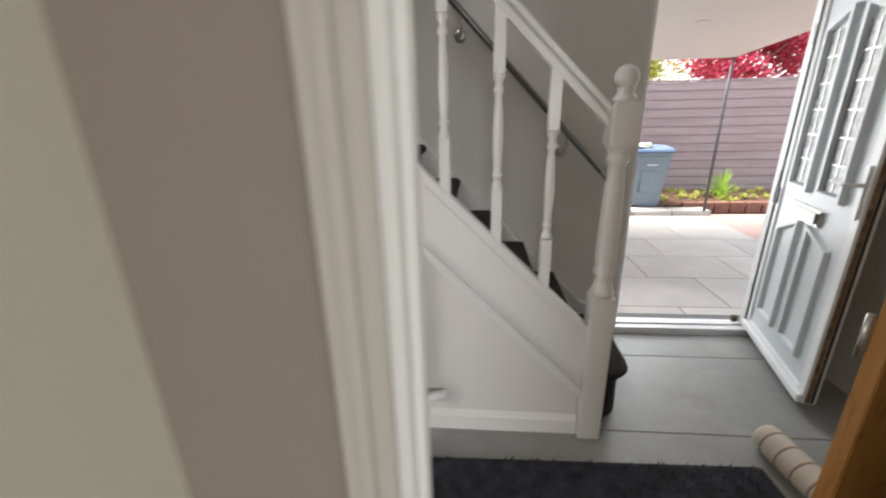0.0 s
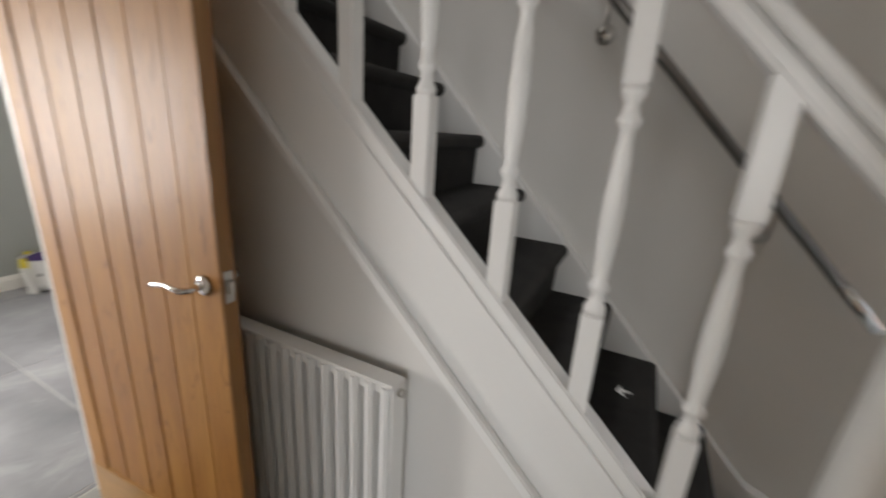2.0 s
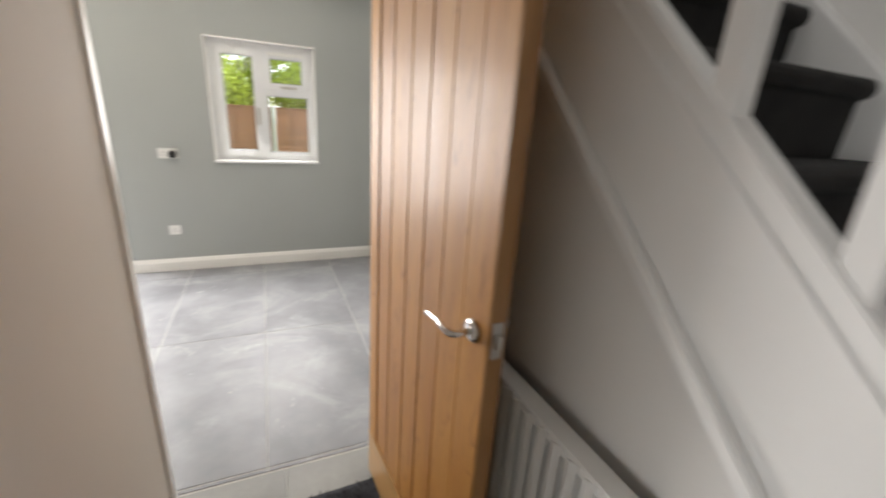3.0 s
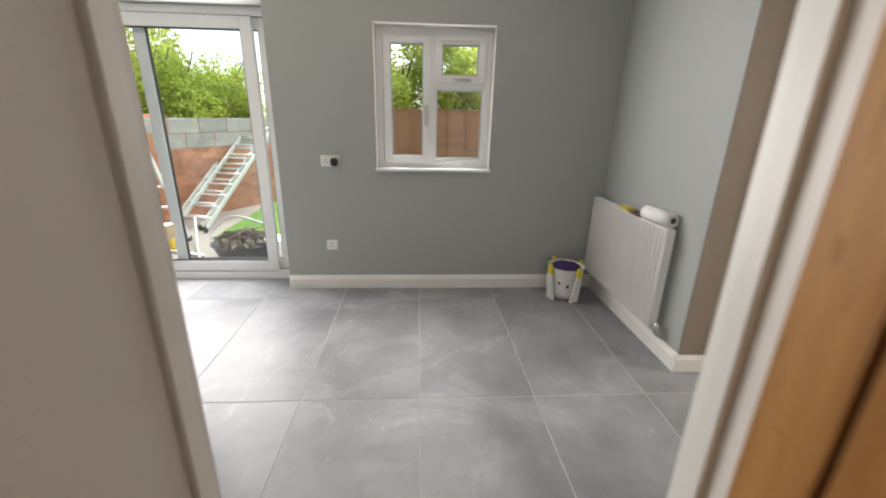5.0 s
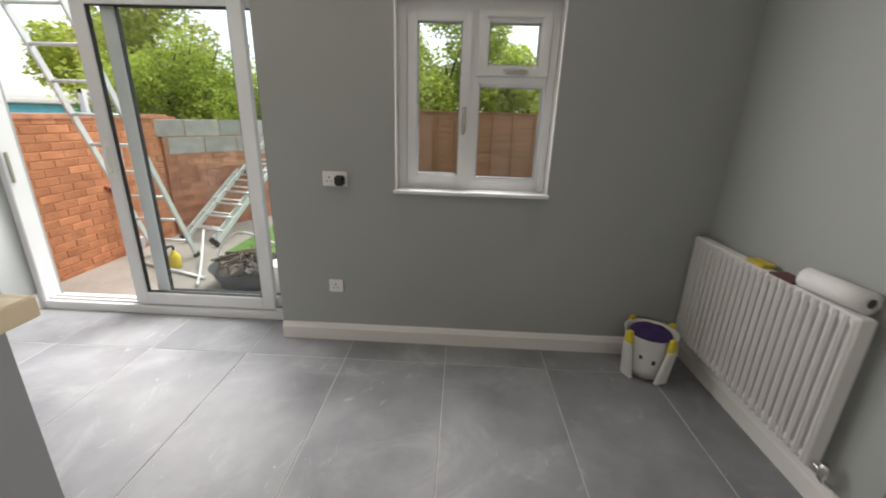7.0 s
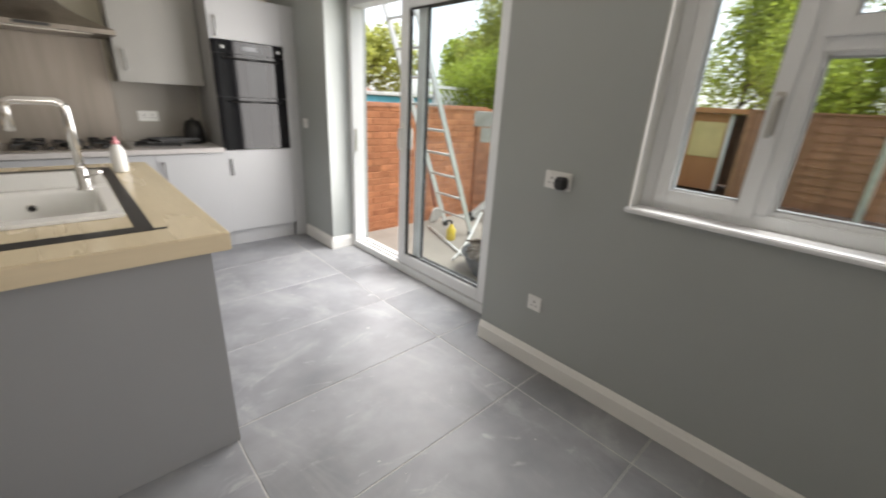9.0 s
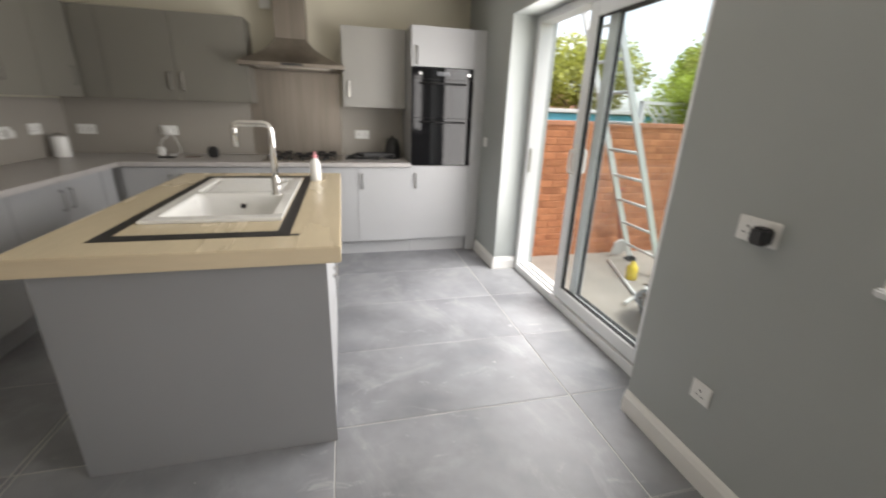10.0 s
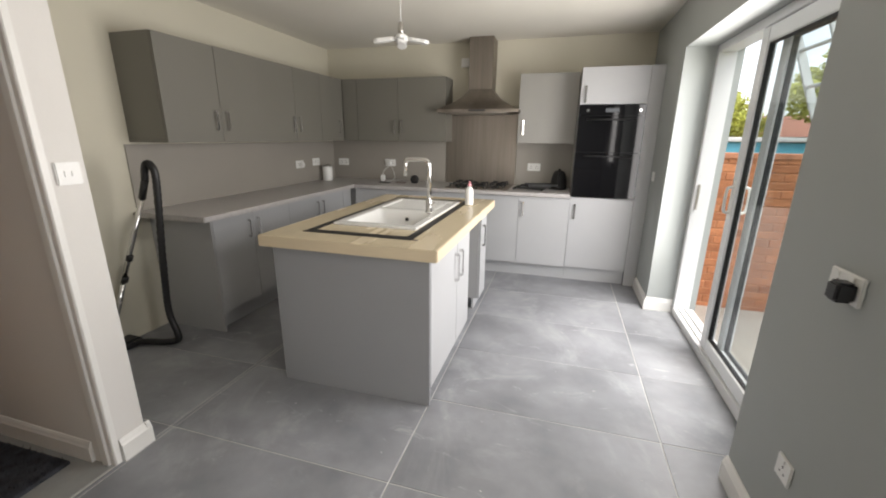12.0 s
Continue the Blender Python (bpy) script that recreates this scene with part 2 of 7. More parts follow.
SHED_WOOD = wood("orange_shed_board", (0.52, 0.24, 0.10), (0.38, 0.16, 0.06), 0.7, "z", coat=0)
PAVING = material("pale_sandstone_paving", (0.42, 0.395, 0.365), 0.85, spread=0.10, scale=3, grain=50, bump=0.3, per_object=0.06)
PAVING_JOINT = material("paving_joint_sand", (0.40, 0.375, 0.34), 0.95, spread=0.2, scale=20)
CONCRETE = material("weathered_concrete", (0.30, 0.265, 0.23), 0.9, spread=0.2, scale=2, grain=40, bump=0.3)
LAWN = material("green_lawn", (0.10, 0.20, 0.03), 0.9, spread=0.4, scale=8, grain=160, bump=0.8)
SOIL = material("brown_soil", (0.11, 0.055, 0.03), 0.95, spread=0.5, scale=14, grain=90, bump=1.0)
ALU = material("weathered_aluminium", (0.68, 0.68, 0.67), 0.45, metal=0.35, spread=0.06)


def leaf_material(name, colour):
    m = material(name, colour, 0.55, spread=0.25, scale=1.2, grain=20, island=0.4)
    b = m.node_tree.nodes["Principled BSDF"]
    n, link = m.node_tree.nodes, m.node_tree.links.new
    thin, mix = n.new("ShaderNodeBsdfTranslucent"), n.new("ShaderNodeMixShader")
    link(b.inputs["Base Color"].links[0].from_socket, thin.inputs["Color"])
    mix.inputs[0].default_value = 0.45
    link(b.outputs[0], mix.inputs[1])
    link(thin.outputs[0], mix.inputs[2])
    link(mix.outputs[0], n["Material Output"].inputs["Surface"])
    return m


def dusty(m, scale, low, high, amount, dust, stretch=(1, 1, 1)):
    """Lays smeared plaster dust with its own ragged shapes over a floor material."""
    n, link = m.node_tree.nodes, m.node_tree.links.new
    b = n["Principled BSDF"]
    base = b.inputs["Base Color"].links[0].from_socket
    co, mp, tex, edge, mix = (n.new("ShaderNode" + k) for k in ("NewGeometry", "Mapping", "TexNoise", "MapRange", "Mix"))
    mp.inputs["Scale"].default_value = stretch
    link(co.outputs["Position"], mp.inputs["Vector"])
    link(mp.outputs[0], tex.inputs["Vector"])
    for key, v in (("Scale", scale), ("Detail", 9), ("Roughness", 0.68), ("Distortion", 1.4)):
        tex.inputs[key].default_value = v
    edge.interpolation_type = "SMOOTHSTEP"
    edge.inputs[1].default_value, edge.inputs[2].default_value, edge.inputs[4].default_value = low, high, amount
    link(tex.outputs["Fac"], edge.inputs[0])
    mix.data_type = "RGBA"
    mix.inputs[7].default_value = (*dust, 1)
    link(edge.outputs[0], mix.inputs[0])
    link(base, mix.inputs[6])
    link(mix.outputs[2], b.inputs["Base Color"])


dusty(TILE, 1.6, 0.50, 0.72, 0.42, (0.46, 0.47, 0.48), (1, 0.7, 1))
dusty(TILE, 4.5, 0.60, 0.72, 0.40, (0.52, 0.52, 0.53), (0.8, 1.5, 1))
dusty(HALL_TILE, 2.4, 0.52, 0.74, 0.30, (0.50, 0.50, 0.48))

LEAF = leaf_material("spring_green_leaves", (0.44, 0.52, 0.085))
LEAF_YELLOW = leaf_material("yellow_green_leaves", (0.50, 0.52, 0.13))
LEAF_RED = leaf_material("crimson_leaves", (0.55, 0.06, 0.11))
LEAF_GRASS = leaf_material("bright_grass_blades", (0.24, 0.36, 0.06))
BARK = material("grey_brown_bark", (0.12, 0.085, 0.06), 0.9, spread=0.3, scale=9, bump=0.8)


# ---- mesh helpers ----
def box(bm, x0, x1, y0, y1, z0, z1, m=None):
    """An upright box added to bm, bent by m if given."""
    xs, ys, zs = sorted((x0, x1)), sorted((y0, y1)), sorted((z0, z1))
    v = [bm.verts.new(Vector((x, y, z)) if m is None else m @ Vector((x, y, z))) for z in zs for y in ys for x in xs]
    for f in ((0, 2, 3, 1), (4, 5, 7, 6), (0, 1, 5, 4), (2, 6, 7, 3), (0, 4, 6, 2), (1, 3, 7, 5)):
        bm.faces.new([v[i] for i in f])
    return v


def lathe(bm, profile, at=(0, 0, 0), n=16, m=None):
    """A turned shape from rows of (radius, height)."""
    rings = []
    for r, z in profile:
        ring = []
        for k in range(n):
            p = Vector((at[0] + r * math.cos(2 * math.pi * k / n), at[1] + r * math.sin(2 * math.pi * k / n), at[2] + z))
            ring.append(bm.verts.new(m @ p if m else p))
        rings.append(ring)
    for a, b in zip(rings, rings[1:]):
        for k in range(n):
            f = bm.faces.new((a[k], a[(k + 1) % n], b[(k + 1) % n], b[k]))
            f.smooth = True
    bm.faces.new(rings[0][::-1])
    bm.faces.new(rings[-1])


def tube(bm, points, r, n=10, cap=True):
    """A round bar through points; r: one radius or one for each point."""
    pts = [Vector(p) for p in points]
    radii = r if isinstance(r, (list, tuple)) else [r] * len(pts)
    rings, up = [], None
    for i, p in enumerate(pts):
        d = (pts[min(i + 1, len(pts) - 1)] - pts[max(i - 1, 0)]).normalized()
        if up is None:
            up = d.orthogonal().normalized()
        up = (up - d * up.dot(d)).normalized()
        side = d.cross(up)
        rings.append([bm.verts.new(p + radii[i] * (math.cos(2 * math.pi * k / n) * up + math.sin(2 * math.pi * k / n) * side)) for k in range(n)])
    for a, b in zip(rings, rings[1:]):
        for k in range(n):
            bm.faces.new((a[k], a[(k + 1) % n], b[(k + 1) % n], b[k])).smooth = True
    if cap:
        bm.faces.new(rings[0][::-1])
        bm.faces.new(rings[-1])


def curve_points(points, steps=8):
    """A smooth line through points."""
    p = [Vector(q) for q in points]
    p = [2 * p[0] - p[1]] + p + [2 * p[-1] - p[-2]]
    line = []
    for i in range(1, len(p) - 2):
        for s in range(steps):
            t = s / steps
            a, b, c, d = p[i - 1:i + 3]
            line.append(0.5 * (2 * b + (c - a) * t + (2 * a - 5 * b + 4 * c - d) * t * t + (3 * b - a - 3 * c + d) * t ** 3))
    return line + [p[-2]]


def prism(bm, outline, axis, a, b):
    """A flat outline of (u, v) drawn out along an axis from a to b: 'y' takes (x, z), 'x' takes (y, z), 'z' takes (x, y)."""
    put = {"y": lambda u, v, w: (u, w, v), "x": lambda u, v, w: (w, u, v), "z": lambda u, v, w: (u, v, w)}[axis]
    lo = [bm.verts.new(put(u, v, a)) for u, v in outline]
    hi = [bm.verts.new(put(u, v, b)) for u, v in outline]
    bm.faces.new(lo)
    bm.faces.new(hi[::-1])
    for i in range(len(lo)):
        j = (i + 1) % len(lo)
        bm.faces.new((lo[i], hi[i], hi[j], lo[j]))
    return lo + hi


def mesh_from(name, bm, mat, bevel=0.0, segments=2):
    bmesh.ops.recalc_face_normals(bm, faces=bm.faces)
    if bevel:
        sharp = [e for e in bm.edges if e.is_manifold and e.calc_face_angle(0) > 0.6]
        bmesh.ops.bevel(bm, geom=sharp, offset=bevel, segments=segments, affect="EDGES", clamp_overlap=True)
    me = bpy.data.meshes.new(name)
    bm.to_mesh(me)
    bm.free()
    me.materials.append(mat)
    return me


def part(name, bm, mat, parent=None, label="", bevel=0.0, segments=2):
    ob = new(name, mesh_from(name, bm, mat, bevel, segments))
    if parent:
        ob.parent = parent
        ob.matrix_parent_inverse = parent.matrix_world.inverted()
    if label:
        ob["label"] = label
    return ob


def boxes(name, rows, mat, parent=None, label="", bevel=0.0):
    """One mesh of some boxes."""
    bm = bmesh.new()
    for row in rows:
        box(bm, *row)
    return part(name, bm, mat, parent, label, bevel)


def thing(name, at, label, category, group="", kind=""):
    """An empty at a thing's base, to which its parts belong."""
    ob = new(name)
    ob.location = at
    ob.empty_display_size = 0.1
    bpy.context.view_layer.update()
    return tagged(ob, label, category, group, kind)


def setting(name, rows, mat, label, category, bevel=0.0):
    return tagged(boxes(name, rows, mat, None, "", bevel), label, category, "", "structure")

# ---- the large structure ----
TOP = 2.49          # ceiling height
WEST, SOUTH, EAST = -3.97, -3.07, -0.22   # kitchen wall faces
# ground outside
setting("ground", [(-60, 60, -60, 60, -0.60, -0.24)], SOIL, "bare brown earth under the gardens and house", "ground")
setting("kitchen_subfloor", [(-4.25, -0.06, -3.2, 2.80, -0.2, -0.0016)], GROUT, "pale grout bed under the kitchen tiles", "floor")
setting("hall_subfloor", [(-1.20, 2.3, 0.45, 2.95, -0.2, -0.002), (-0.06, 3.4, -3.2, 0.45, -0.2, -0.002)], HALL_GROUT, "grout bed under the hall tiles", "floor")

# west wall with the sliding door and the window
setting("wall_west", [
    (-4.36, WEST, -3.2, -1.91, -0.2, TOP), (-4.36, WEST, -1.91, 0.008, 2.13, TOP), (-4.36, WEST, -1.91, 0.008, -0.2, -0.02),
    (-4.36, WEST, 0.008, 0.76, -0.2, TOP), (-4.36, WEST, 0.76, 1.635, -0.2, 0.988), (-4.36, WEST, 0.76, 1.635, 2.022, TOP),
    (-4.36, WEST, 1.635, 2.61, -0.2, TOP)], GREY_WALL, "grey painted plaster wall with garden openings", "wall")
setting("wall_south", [(-4.25, 0.0, -3.25, SOUTH, -0.2, TOP)], CREAM_WALL, "cream painted kitchen wall above the units", "wall")
setting("wall_east", [(EAST, -0.06, SOUTH, 0.60, -0.2, TOP)], CREAM_WALL, "cream painted kitchen wall behind the worktop", "wall")
# wall between hall and kitchen or living room, with the living room doorway
setting("wall_hall_south", [(-1.31, 0.20, 0.60, 0.755, -0.2, TOP), (0.98, 3.4, 0.60, 0.755, -0.2, TOP), (0.20, 0.98, 0.60, 0.755, 2.03, TOP)],
        WHITE_WALL, "white painted hall wall with a doorway", "wall")
setting("wall_hall_west", [(-1.31, -1.20, 0.755, 1.545, 2.03, TOP), (-1.31, -1.20, 1.545, 2.60, -0.2, TOP)],
        WHITE_WALL, "white painted wall over the kitchen doorway", "wall")
# wall to the front room
setting("wall_north", [(-4.25, -2.74, 2.60, 2.92, -0.2, TOP), (-2.74, -1.95, 2.79, 2.92, 2.03, TOP), (-1.95, -1.31, 2.79, 2.92, -0.2, TOP),
                       (-1.31, -1.20, 2.60, 2.92, -0.2, TOP)],
        GREY_WALL, "grey painted wall behind the radiator", "wall")
# front wall with the front door
setting("wall_front", [(-1.20, 1.16, 2.56, 2.84, -0.2, 5.0), (1.16, 2.10, 2.56, 2.84, 2.10, 5.0), (2.10, 2.4, 2.56, 2.84, -0.2, 5.0)],
        WHITE_WALL, "white painted front wall beside the stairs", "wall")
setting("wall_hall_east", [(2.20, 2.4, 0.755, 2.56, -0.2, TOP)], WHITE_WALL, "white painted hall end wall", "wall")
setting("wall_stairwell", [(-1.42, -1.31, 1.6, 2.84, TOP + 0.12, 5.0), (-1.31, 2.4, 1.60, 1.70, TOP + 0.12, 5.0), (2.3, 2.4, 1.70, 2.56, TOP + 0.12, 5.0)],
        WHITE_WALL, "white painted upper stairwell wall", "wall")
# thin added layer that darkens the living room face, shade in its colour
setting("wall_living_room_plaster", [(-0.06, 0.20, 0.592, 0.5995, 0.0, TOP), (0.98, 3.3, 0.592, 0.5995, 0.0, TOP)], SHADED_TAUPE, "plaster beside the living room door, shade put in its taupe colour", "wall")
# walls that close the living room and the front room, with unseen openings added for daylight
setting("wall_living_room", [(3.3, 3.4, -3.2, 0.60, -0.2, TOP), (-0.06, 1.0, -3.2, -3.07, -0.2, TOP), (3.0, 3.3, -3.2, -3.07, -0.2, TOP),
                             (1.0, 3.0, -3.2, -3.07, -0.2, 0.8), (1.0, 3.0, -3.2, -3.07, 2.2, TOP)], CREAM_WALL, "cream painted living room wall", "wall")
setting("wall_front_room", [(-3.72, -3.56, 2.92, 5.9, -0.2, TOP), (-3.56, -3.2, 5.75, 5.9, -0.2, TOP), (-3.2, -1.3, 5.75, 5.9, -0.2, 0.8), (-3.2, -1.3, 5.75, 5.9, 2.2, TOP),
                            (-1.3, -1.08, 5.75, 5.9, -0.2, TOP), (-1.20, -1.08, 2.92, 5.75, -0.2, TOP)],
        WHITE_WALL, "white painted front room wall", "wall")
setting("ceiling_kitchen", [(-4.25, -1.20, -3.25, 2.92, TOP, TOP + 0.12), (-1.20, -0.06, -3.25, 0.60, TOP, TOP + 0.12)], CEILING, "white painted plaster kitchen ceiling", "ceiling")
setting("ceiling_hall", [(-1.20, 3.4, 0.60, 1.70, TOP, TOP + 0.12), (-0.06, 3.4, -3.25, 0.60, TOP, TOP + 0.12)], CEILING, "white painted hall ceiling", "ceiling")
setting("ceiling_landing", [(-1.5, 2.5, 1.55, 2.9, 5.0, 5.1)], CEILING, "white ceiling over the stairs", "ceiling")
setting("ceiling_front_room", [(-3.72, -1.08, 2.92, 5.9, TOP, TOP + 0.12)], CEILING, "white front room ceiling", "ceiling")
# roof slab over the open end of the hall, and the porch canopy outside
setting("floor_front_room", [(-3.6, -1.2, 2.80, 5.8, -0.2, -0.012)], LAMINATE, "oak laminate bed of the front room", "floor")


def skirting(name, axis, at, a, b, side, h=0.105, d=0.016, label="white painted skirting board"):
    """A moulded board along x or y; side: the way it stands out from the wall."""
    bm = bmesh.new()
    prof = [(0, 0), (d, 0), (d, h * 0.72), (d * 0.75, h * 0.80), (d * 0.55, h * 0.9), (d * 0.2, h), (0, h)]
    out = [(at + side * u, v) for u, v in prof]
    prism(bm, out, "y" if axis == "y" else "x", a, b)
    return tagged(part(name, bm, TRIM_WHITE), label, "skirting board", "", "structure")


skirting("baseboard_west", "y", WEST, 0.006, 2.60, 1, 0.115, 0.02)
skirting("baseboard_west_short", "y", WEST, -2.46, -1.892, 1, 0.115, 0.02)
skirting("baseboard_reveal", "x", -1.91, -4.178, -3.971, 1, 0.115, 0.018)
skirting("baseboard_north", "x", 2.60, -3.95, -2.723, -1, 0.115, 0.02)
skirting("baseboard_return", "y", -2.74, 2.577, 2.785, 1, 0.115, 0.02)
skirting("baseboard_hall_south", "x", 0.755, -1.19, 0.13, 1)
skirting("baseboard_hall_south_end", "x", 0.755, 1.06, 2.20, 1)
skirting("baseboard_hall_front", "x", 2.56, 1.06, 1.16, -1)
skirting("baseboard_partition", "y", -1.31, 0.577, 0.72, -1, 0.115, 0.02)
skirting("baseboard_partition_side", "x", 0.60, -1.327, -0.22, -1, 0.115, 0.02)
skirting("baseboard_front_room", "y", -3.56, 2.92, 5.75, 1)


def door_lining(name, axis, lo, hi, a, b, h, mat, stop=0.5, label="white painted door lining"):
    """Jambs, head and stops of a doorway; axis: the way in which one walks through, a to b."""
    root = thing(name, (0, 0, 0), label, "door frame", "", "structure")
    t = 0.028
    flip = (lambda x0, x1, y0, y1, z0, z1: (y0, y1, x0, x1, z0, z1)) if axis == "x" else (lambda *q: q)
    boxes("jamb", [flip(lo, lo + t, a, b, 0, h)], mat, root, bevel=0.003)
    boxes("jamb", [flip(hi - t, hi, a, b, 0, h)], mat, root, bevel=0.003)
    boxes("head", [flip(lo + t, hi - t, a, b, h - t, h)], mat, root, bevel=0.003)
    if stop is None:
        return root
    s = a + (b - a) * stop
    boxes("stop", [flip(lo + t, lo + t + 0.012, s - 0.02, s + 0.02, 0, h - t)], mat, root, bevel=0.002)
    boxes("stop", [flip(hi - t - 0.012, hi - t, s - 0.02, s + 0.02, 0, h - t)], mat, root, bevel=0.002)
    return root


def architrave(name, axis, lo, hi, at, side, h, w=0.06, d=0.016, sides=(True, True), paint=TRIM_WHITE, label="white moulded architrave round a doorway"):
    root = thing(name, (0, 0, 0), label, "architrave", "", "structure")
    flip = (lambda x0, x1, y0, y1, z0, z1: (y0, y1, x0, x1, z0, z1)) if axis == "x" else (lambda *q: q)
    for k, (u0, u1) in enumerate(((lo - w, lo), (hi, hi + w))):
        if sides[k]:
            boxes("upright", [flip(u0, u1, at, at + side * d, 0, h + w), flip(u0 + w * 0.3, u1 - w * 0.35, at + side * d, at + side * (d + 0.006), 0, h + w * 0.7)], paint, root, bevel=0.003)
    boxes("cross_piece", [flip(lo, hi, at, at + side * d, h, h + w)], paint, root, bevel=0.003)
    return root


door_lining("lining_living_room", "y", 0.20, 0.98, 0.596, 0.759, 2.03, TRIM_WHITE, 0.35)
architrave("architrave_living_room", "y", 0.215, 0.965, 0.755, 1, 2.02)
# inner side of the architrave, its shade put into the beige
architrave("architrave_living_room_inside", "y", 0.215, 0.965, 0.592, -1, 2.02, paint=SHADED_TRIM, label="architrave round a doorway, shade put in its beige colour")
door_lining("lining_kitchen", "x", 0.725, 1.56, -1.318, -1.19, 2.03, TRIM_WHITE, 0.4)
# the front room's dim warm light is put into this lining's beige
door_lining("lining_front_room", "y", -2.74, -1.95, 2.785, 2.925, 2.03, SHADED_TRIM, None, "door lining, dim warm light put in its beige colour")
# layer over the grey wall's end, coloured for the shade that falls there
setting("wall_north_return", [(-2.7395, -2.732, 2.6035, 2.7835, 0.0, TOP)], SHADED_TAUPE, "wall end beside the doorway, shade put in its taupe colour", "wall")
architrave("architrave_front_room", "y", -2.73, -1.96, 2.79, -1, 2.02, 0.05, sides=(False, True))

# ---- kitchen: openings ----
def bar_handle(parent, at, out, length=0.13, mat=CHROME, along="z"):
    """A D-shaped pull: two feet and a flat grip. out: the way it stands off the door."""
    o = Vector(out)
    bm = bmesh.new()
    c = Vector(at)
    side = Vector((0, 0, 1)).cross(o)
    way = Vector((0, 0, 1)) if along == "z" else side
    cross = side if along == "z" else Vector((0, 0, 1))
    m = Matrix((cross, o, way)).transposed().to_4x4()
    m.translation = c
    h = length / 2
    box(bm, -0.006, 0.006, 0.020, 0.030, -h, h, m)
    for s in (-1, 1):
        box(bm, -0.009, 0.009, 0.0, 0.022, s * h - 0.009, s * h + 0.009, m)
    return part("handle", bm, mat, parent, "chrome bar handle", 0.002)


def leaf_frame(parent, name, x0, x1, y0, y1, z0, z1, w, mat=UPVC, foot=None, seal=GASKET):
    """Stiles and rails of a glazed leaf in a wall that faces along x, with its gasket and pane."""
    foot = foot or w
    ob = boxes(name, [(x0, x1, y0, y0 + w, z0, z1), (x0, x1, y1 - w, y1, z0, z1), (x0, x1, y0 + w, y1 - w, z0, z0 + foot), (x0, x1, y0 + w, y1 - w, z1 - w, z1)],
               mat, parent, "white plastic frame", 0.004)
    mid = (x0 + x1) / 2
    g = 0.006
    a, b, c, d = y0 + w, y1 - w, z0 + foot, z1 - w
    boxes("gasket", [(mid - 0.014, mid + 0.014, a - 0.001, a + g, c, d), (mid - 0.014, mid + 0.014, b - g, b + 0.001, c, d),
                     (mid - 0.014, mid + 0.014, a, b, c - 0.001, c + g), (mid - 0.014, mid + 0.014, a, b, d - g, d + 0.001)], seal, ob, "thin rubber gasket")
    pane = boxes("pane", [(mid - 0.004, mid + 0.004, a + g, b - g, c + g, d - g)], GLASS, ob, "clear glass pane")
    pane.visible_shadow = False
    return ob


slider = thing("door_sliding", (-4.13, -0.95, 0), "white plastic sliding patio door slid half open", "patio door", "", "structure")
boxes("frame_jamb", [(-4.30, -4.18, -1.909, -1.858, 0, 2.129)], UPVC, slider, bevel=0.004)
boxes("frame_jamb", [(-4.30, -4.18, -0.042, 0.007, 0, 2.129)], UPVC, slider, bevel=0.004)
boxes("frame_head", [(-4.30, -4.18, -1.858, -0.042, 2.075, 2.129)], UPVC, slider, bevel=0.004)
boxes("frame_sill", [(-4.33, -4.176, -1.858, -0.042, -0.012, 0.062)], UPVC, slider, bevel=0.004)
boxes("track", [(-4.216, -4.208, -1.858, -0.042, 0.062, 0.074)], ALU, slider, "aluminium track")
boxes("track", [(-4.266, -4.258, -1.858, -0.042, 0.062, 0.074)], ALU, slider, "aluminium track")
leaf_a = leaf_frame(slider, "sliding_leaf", -4.236, -4.188, -1.172, -0.152, 0.072, 2.072, 0.088)
leaf_b = leaf_frame(slider, "fixed_leaf", -4.288, -4.240, -1.035, -0.042, 0.072, 2.074, 0.085)
for hx, hs in ((-4.188, 1), (-4.236, -1)):
    boxes("handle_plate", [(hx, hx + hs * 0.004, -1.148, -1.108, 0.98, 1.22)], PLASTIC_WHITE, leaf_a, bevel=0.0015)
    bm = bmesh.new()
    tube(bm, curve_points([(hx + hs * u, -1.128, z) for u, z in ((0.004, 1.02), (0.034, 1.03), (0.039, 1.10), (0.034, 1.17), (0.004, 1.18))], 5), 0.009, 8)
    part("handle", bm, PLASTIC_WHITE, leaf_a, "white pull handle", 0)
boxes("lock_keep", [(-4.215, -4.200, -1.858, -1.846, 0.92, 1.12)], SATIN, slider, "metal lock keep")

window = thing("window_1", (-4.10, 1.2, 0.97), "white plastic casement window with three panes", "window", "", "structure")
boxes("outer_frame", [(-4.14, -4.07, 0.76, 0.815, 0.99, 2.021), (-4.14, -4.07, 1.588, 1.635, 0.99, 2.021), (-4.14, -4.07, 0.815, 1.588, 1.955, 2.021),
                      (-4.14, -4.07, 0.815, 1.588, 0.99, 1.062), (-4.14, -4.07, 1.155, 1.212, 1.062, 1.955), (-4.14, -4.07, 1.212, 1.588, 1.600, 1.655)], UPVC, window, bevel=0.004)
leaf_frame(window, "casement_sash", -4.125, -4.052, 0.818, 1.168, 1.042, 1.962, 0.054, seal=PALE_SEAL)
leaf_frame(window, "fanlight_sash", -4.125, -4.052, 1.202, 1.585, 1.642, 1.962, 0.056, seal=PALE_SEAL)
leaf_frame(window, "fixed_light", -4.125, -4.085, 1.200, 1.596, 1.058, 1.612, 0.022, seal=PALE_SEAL)
boxes("window_sill", [(-4.07, -3.945, 0.748, 1.647, 0.990, 1.012)], UPVC, window, "white sill board", 0.005)
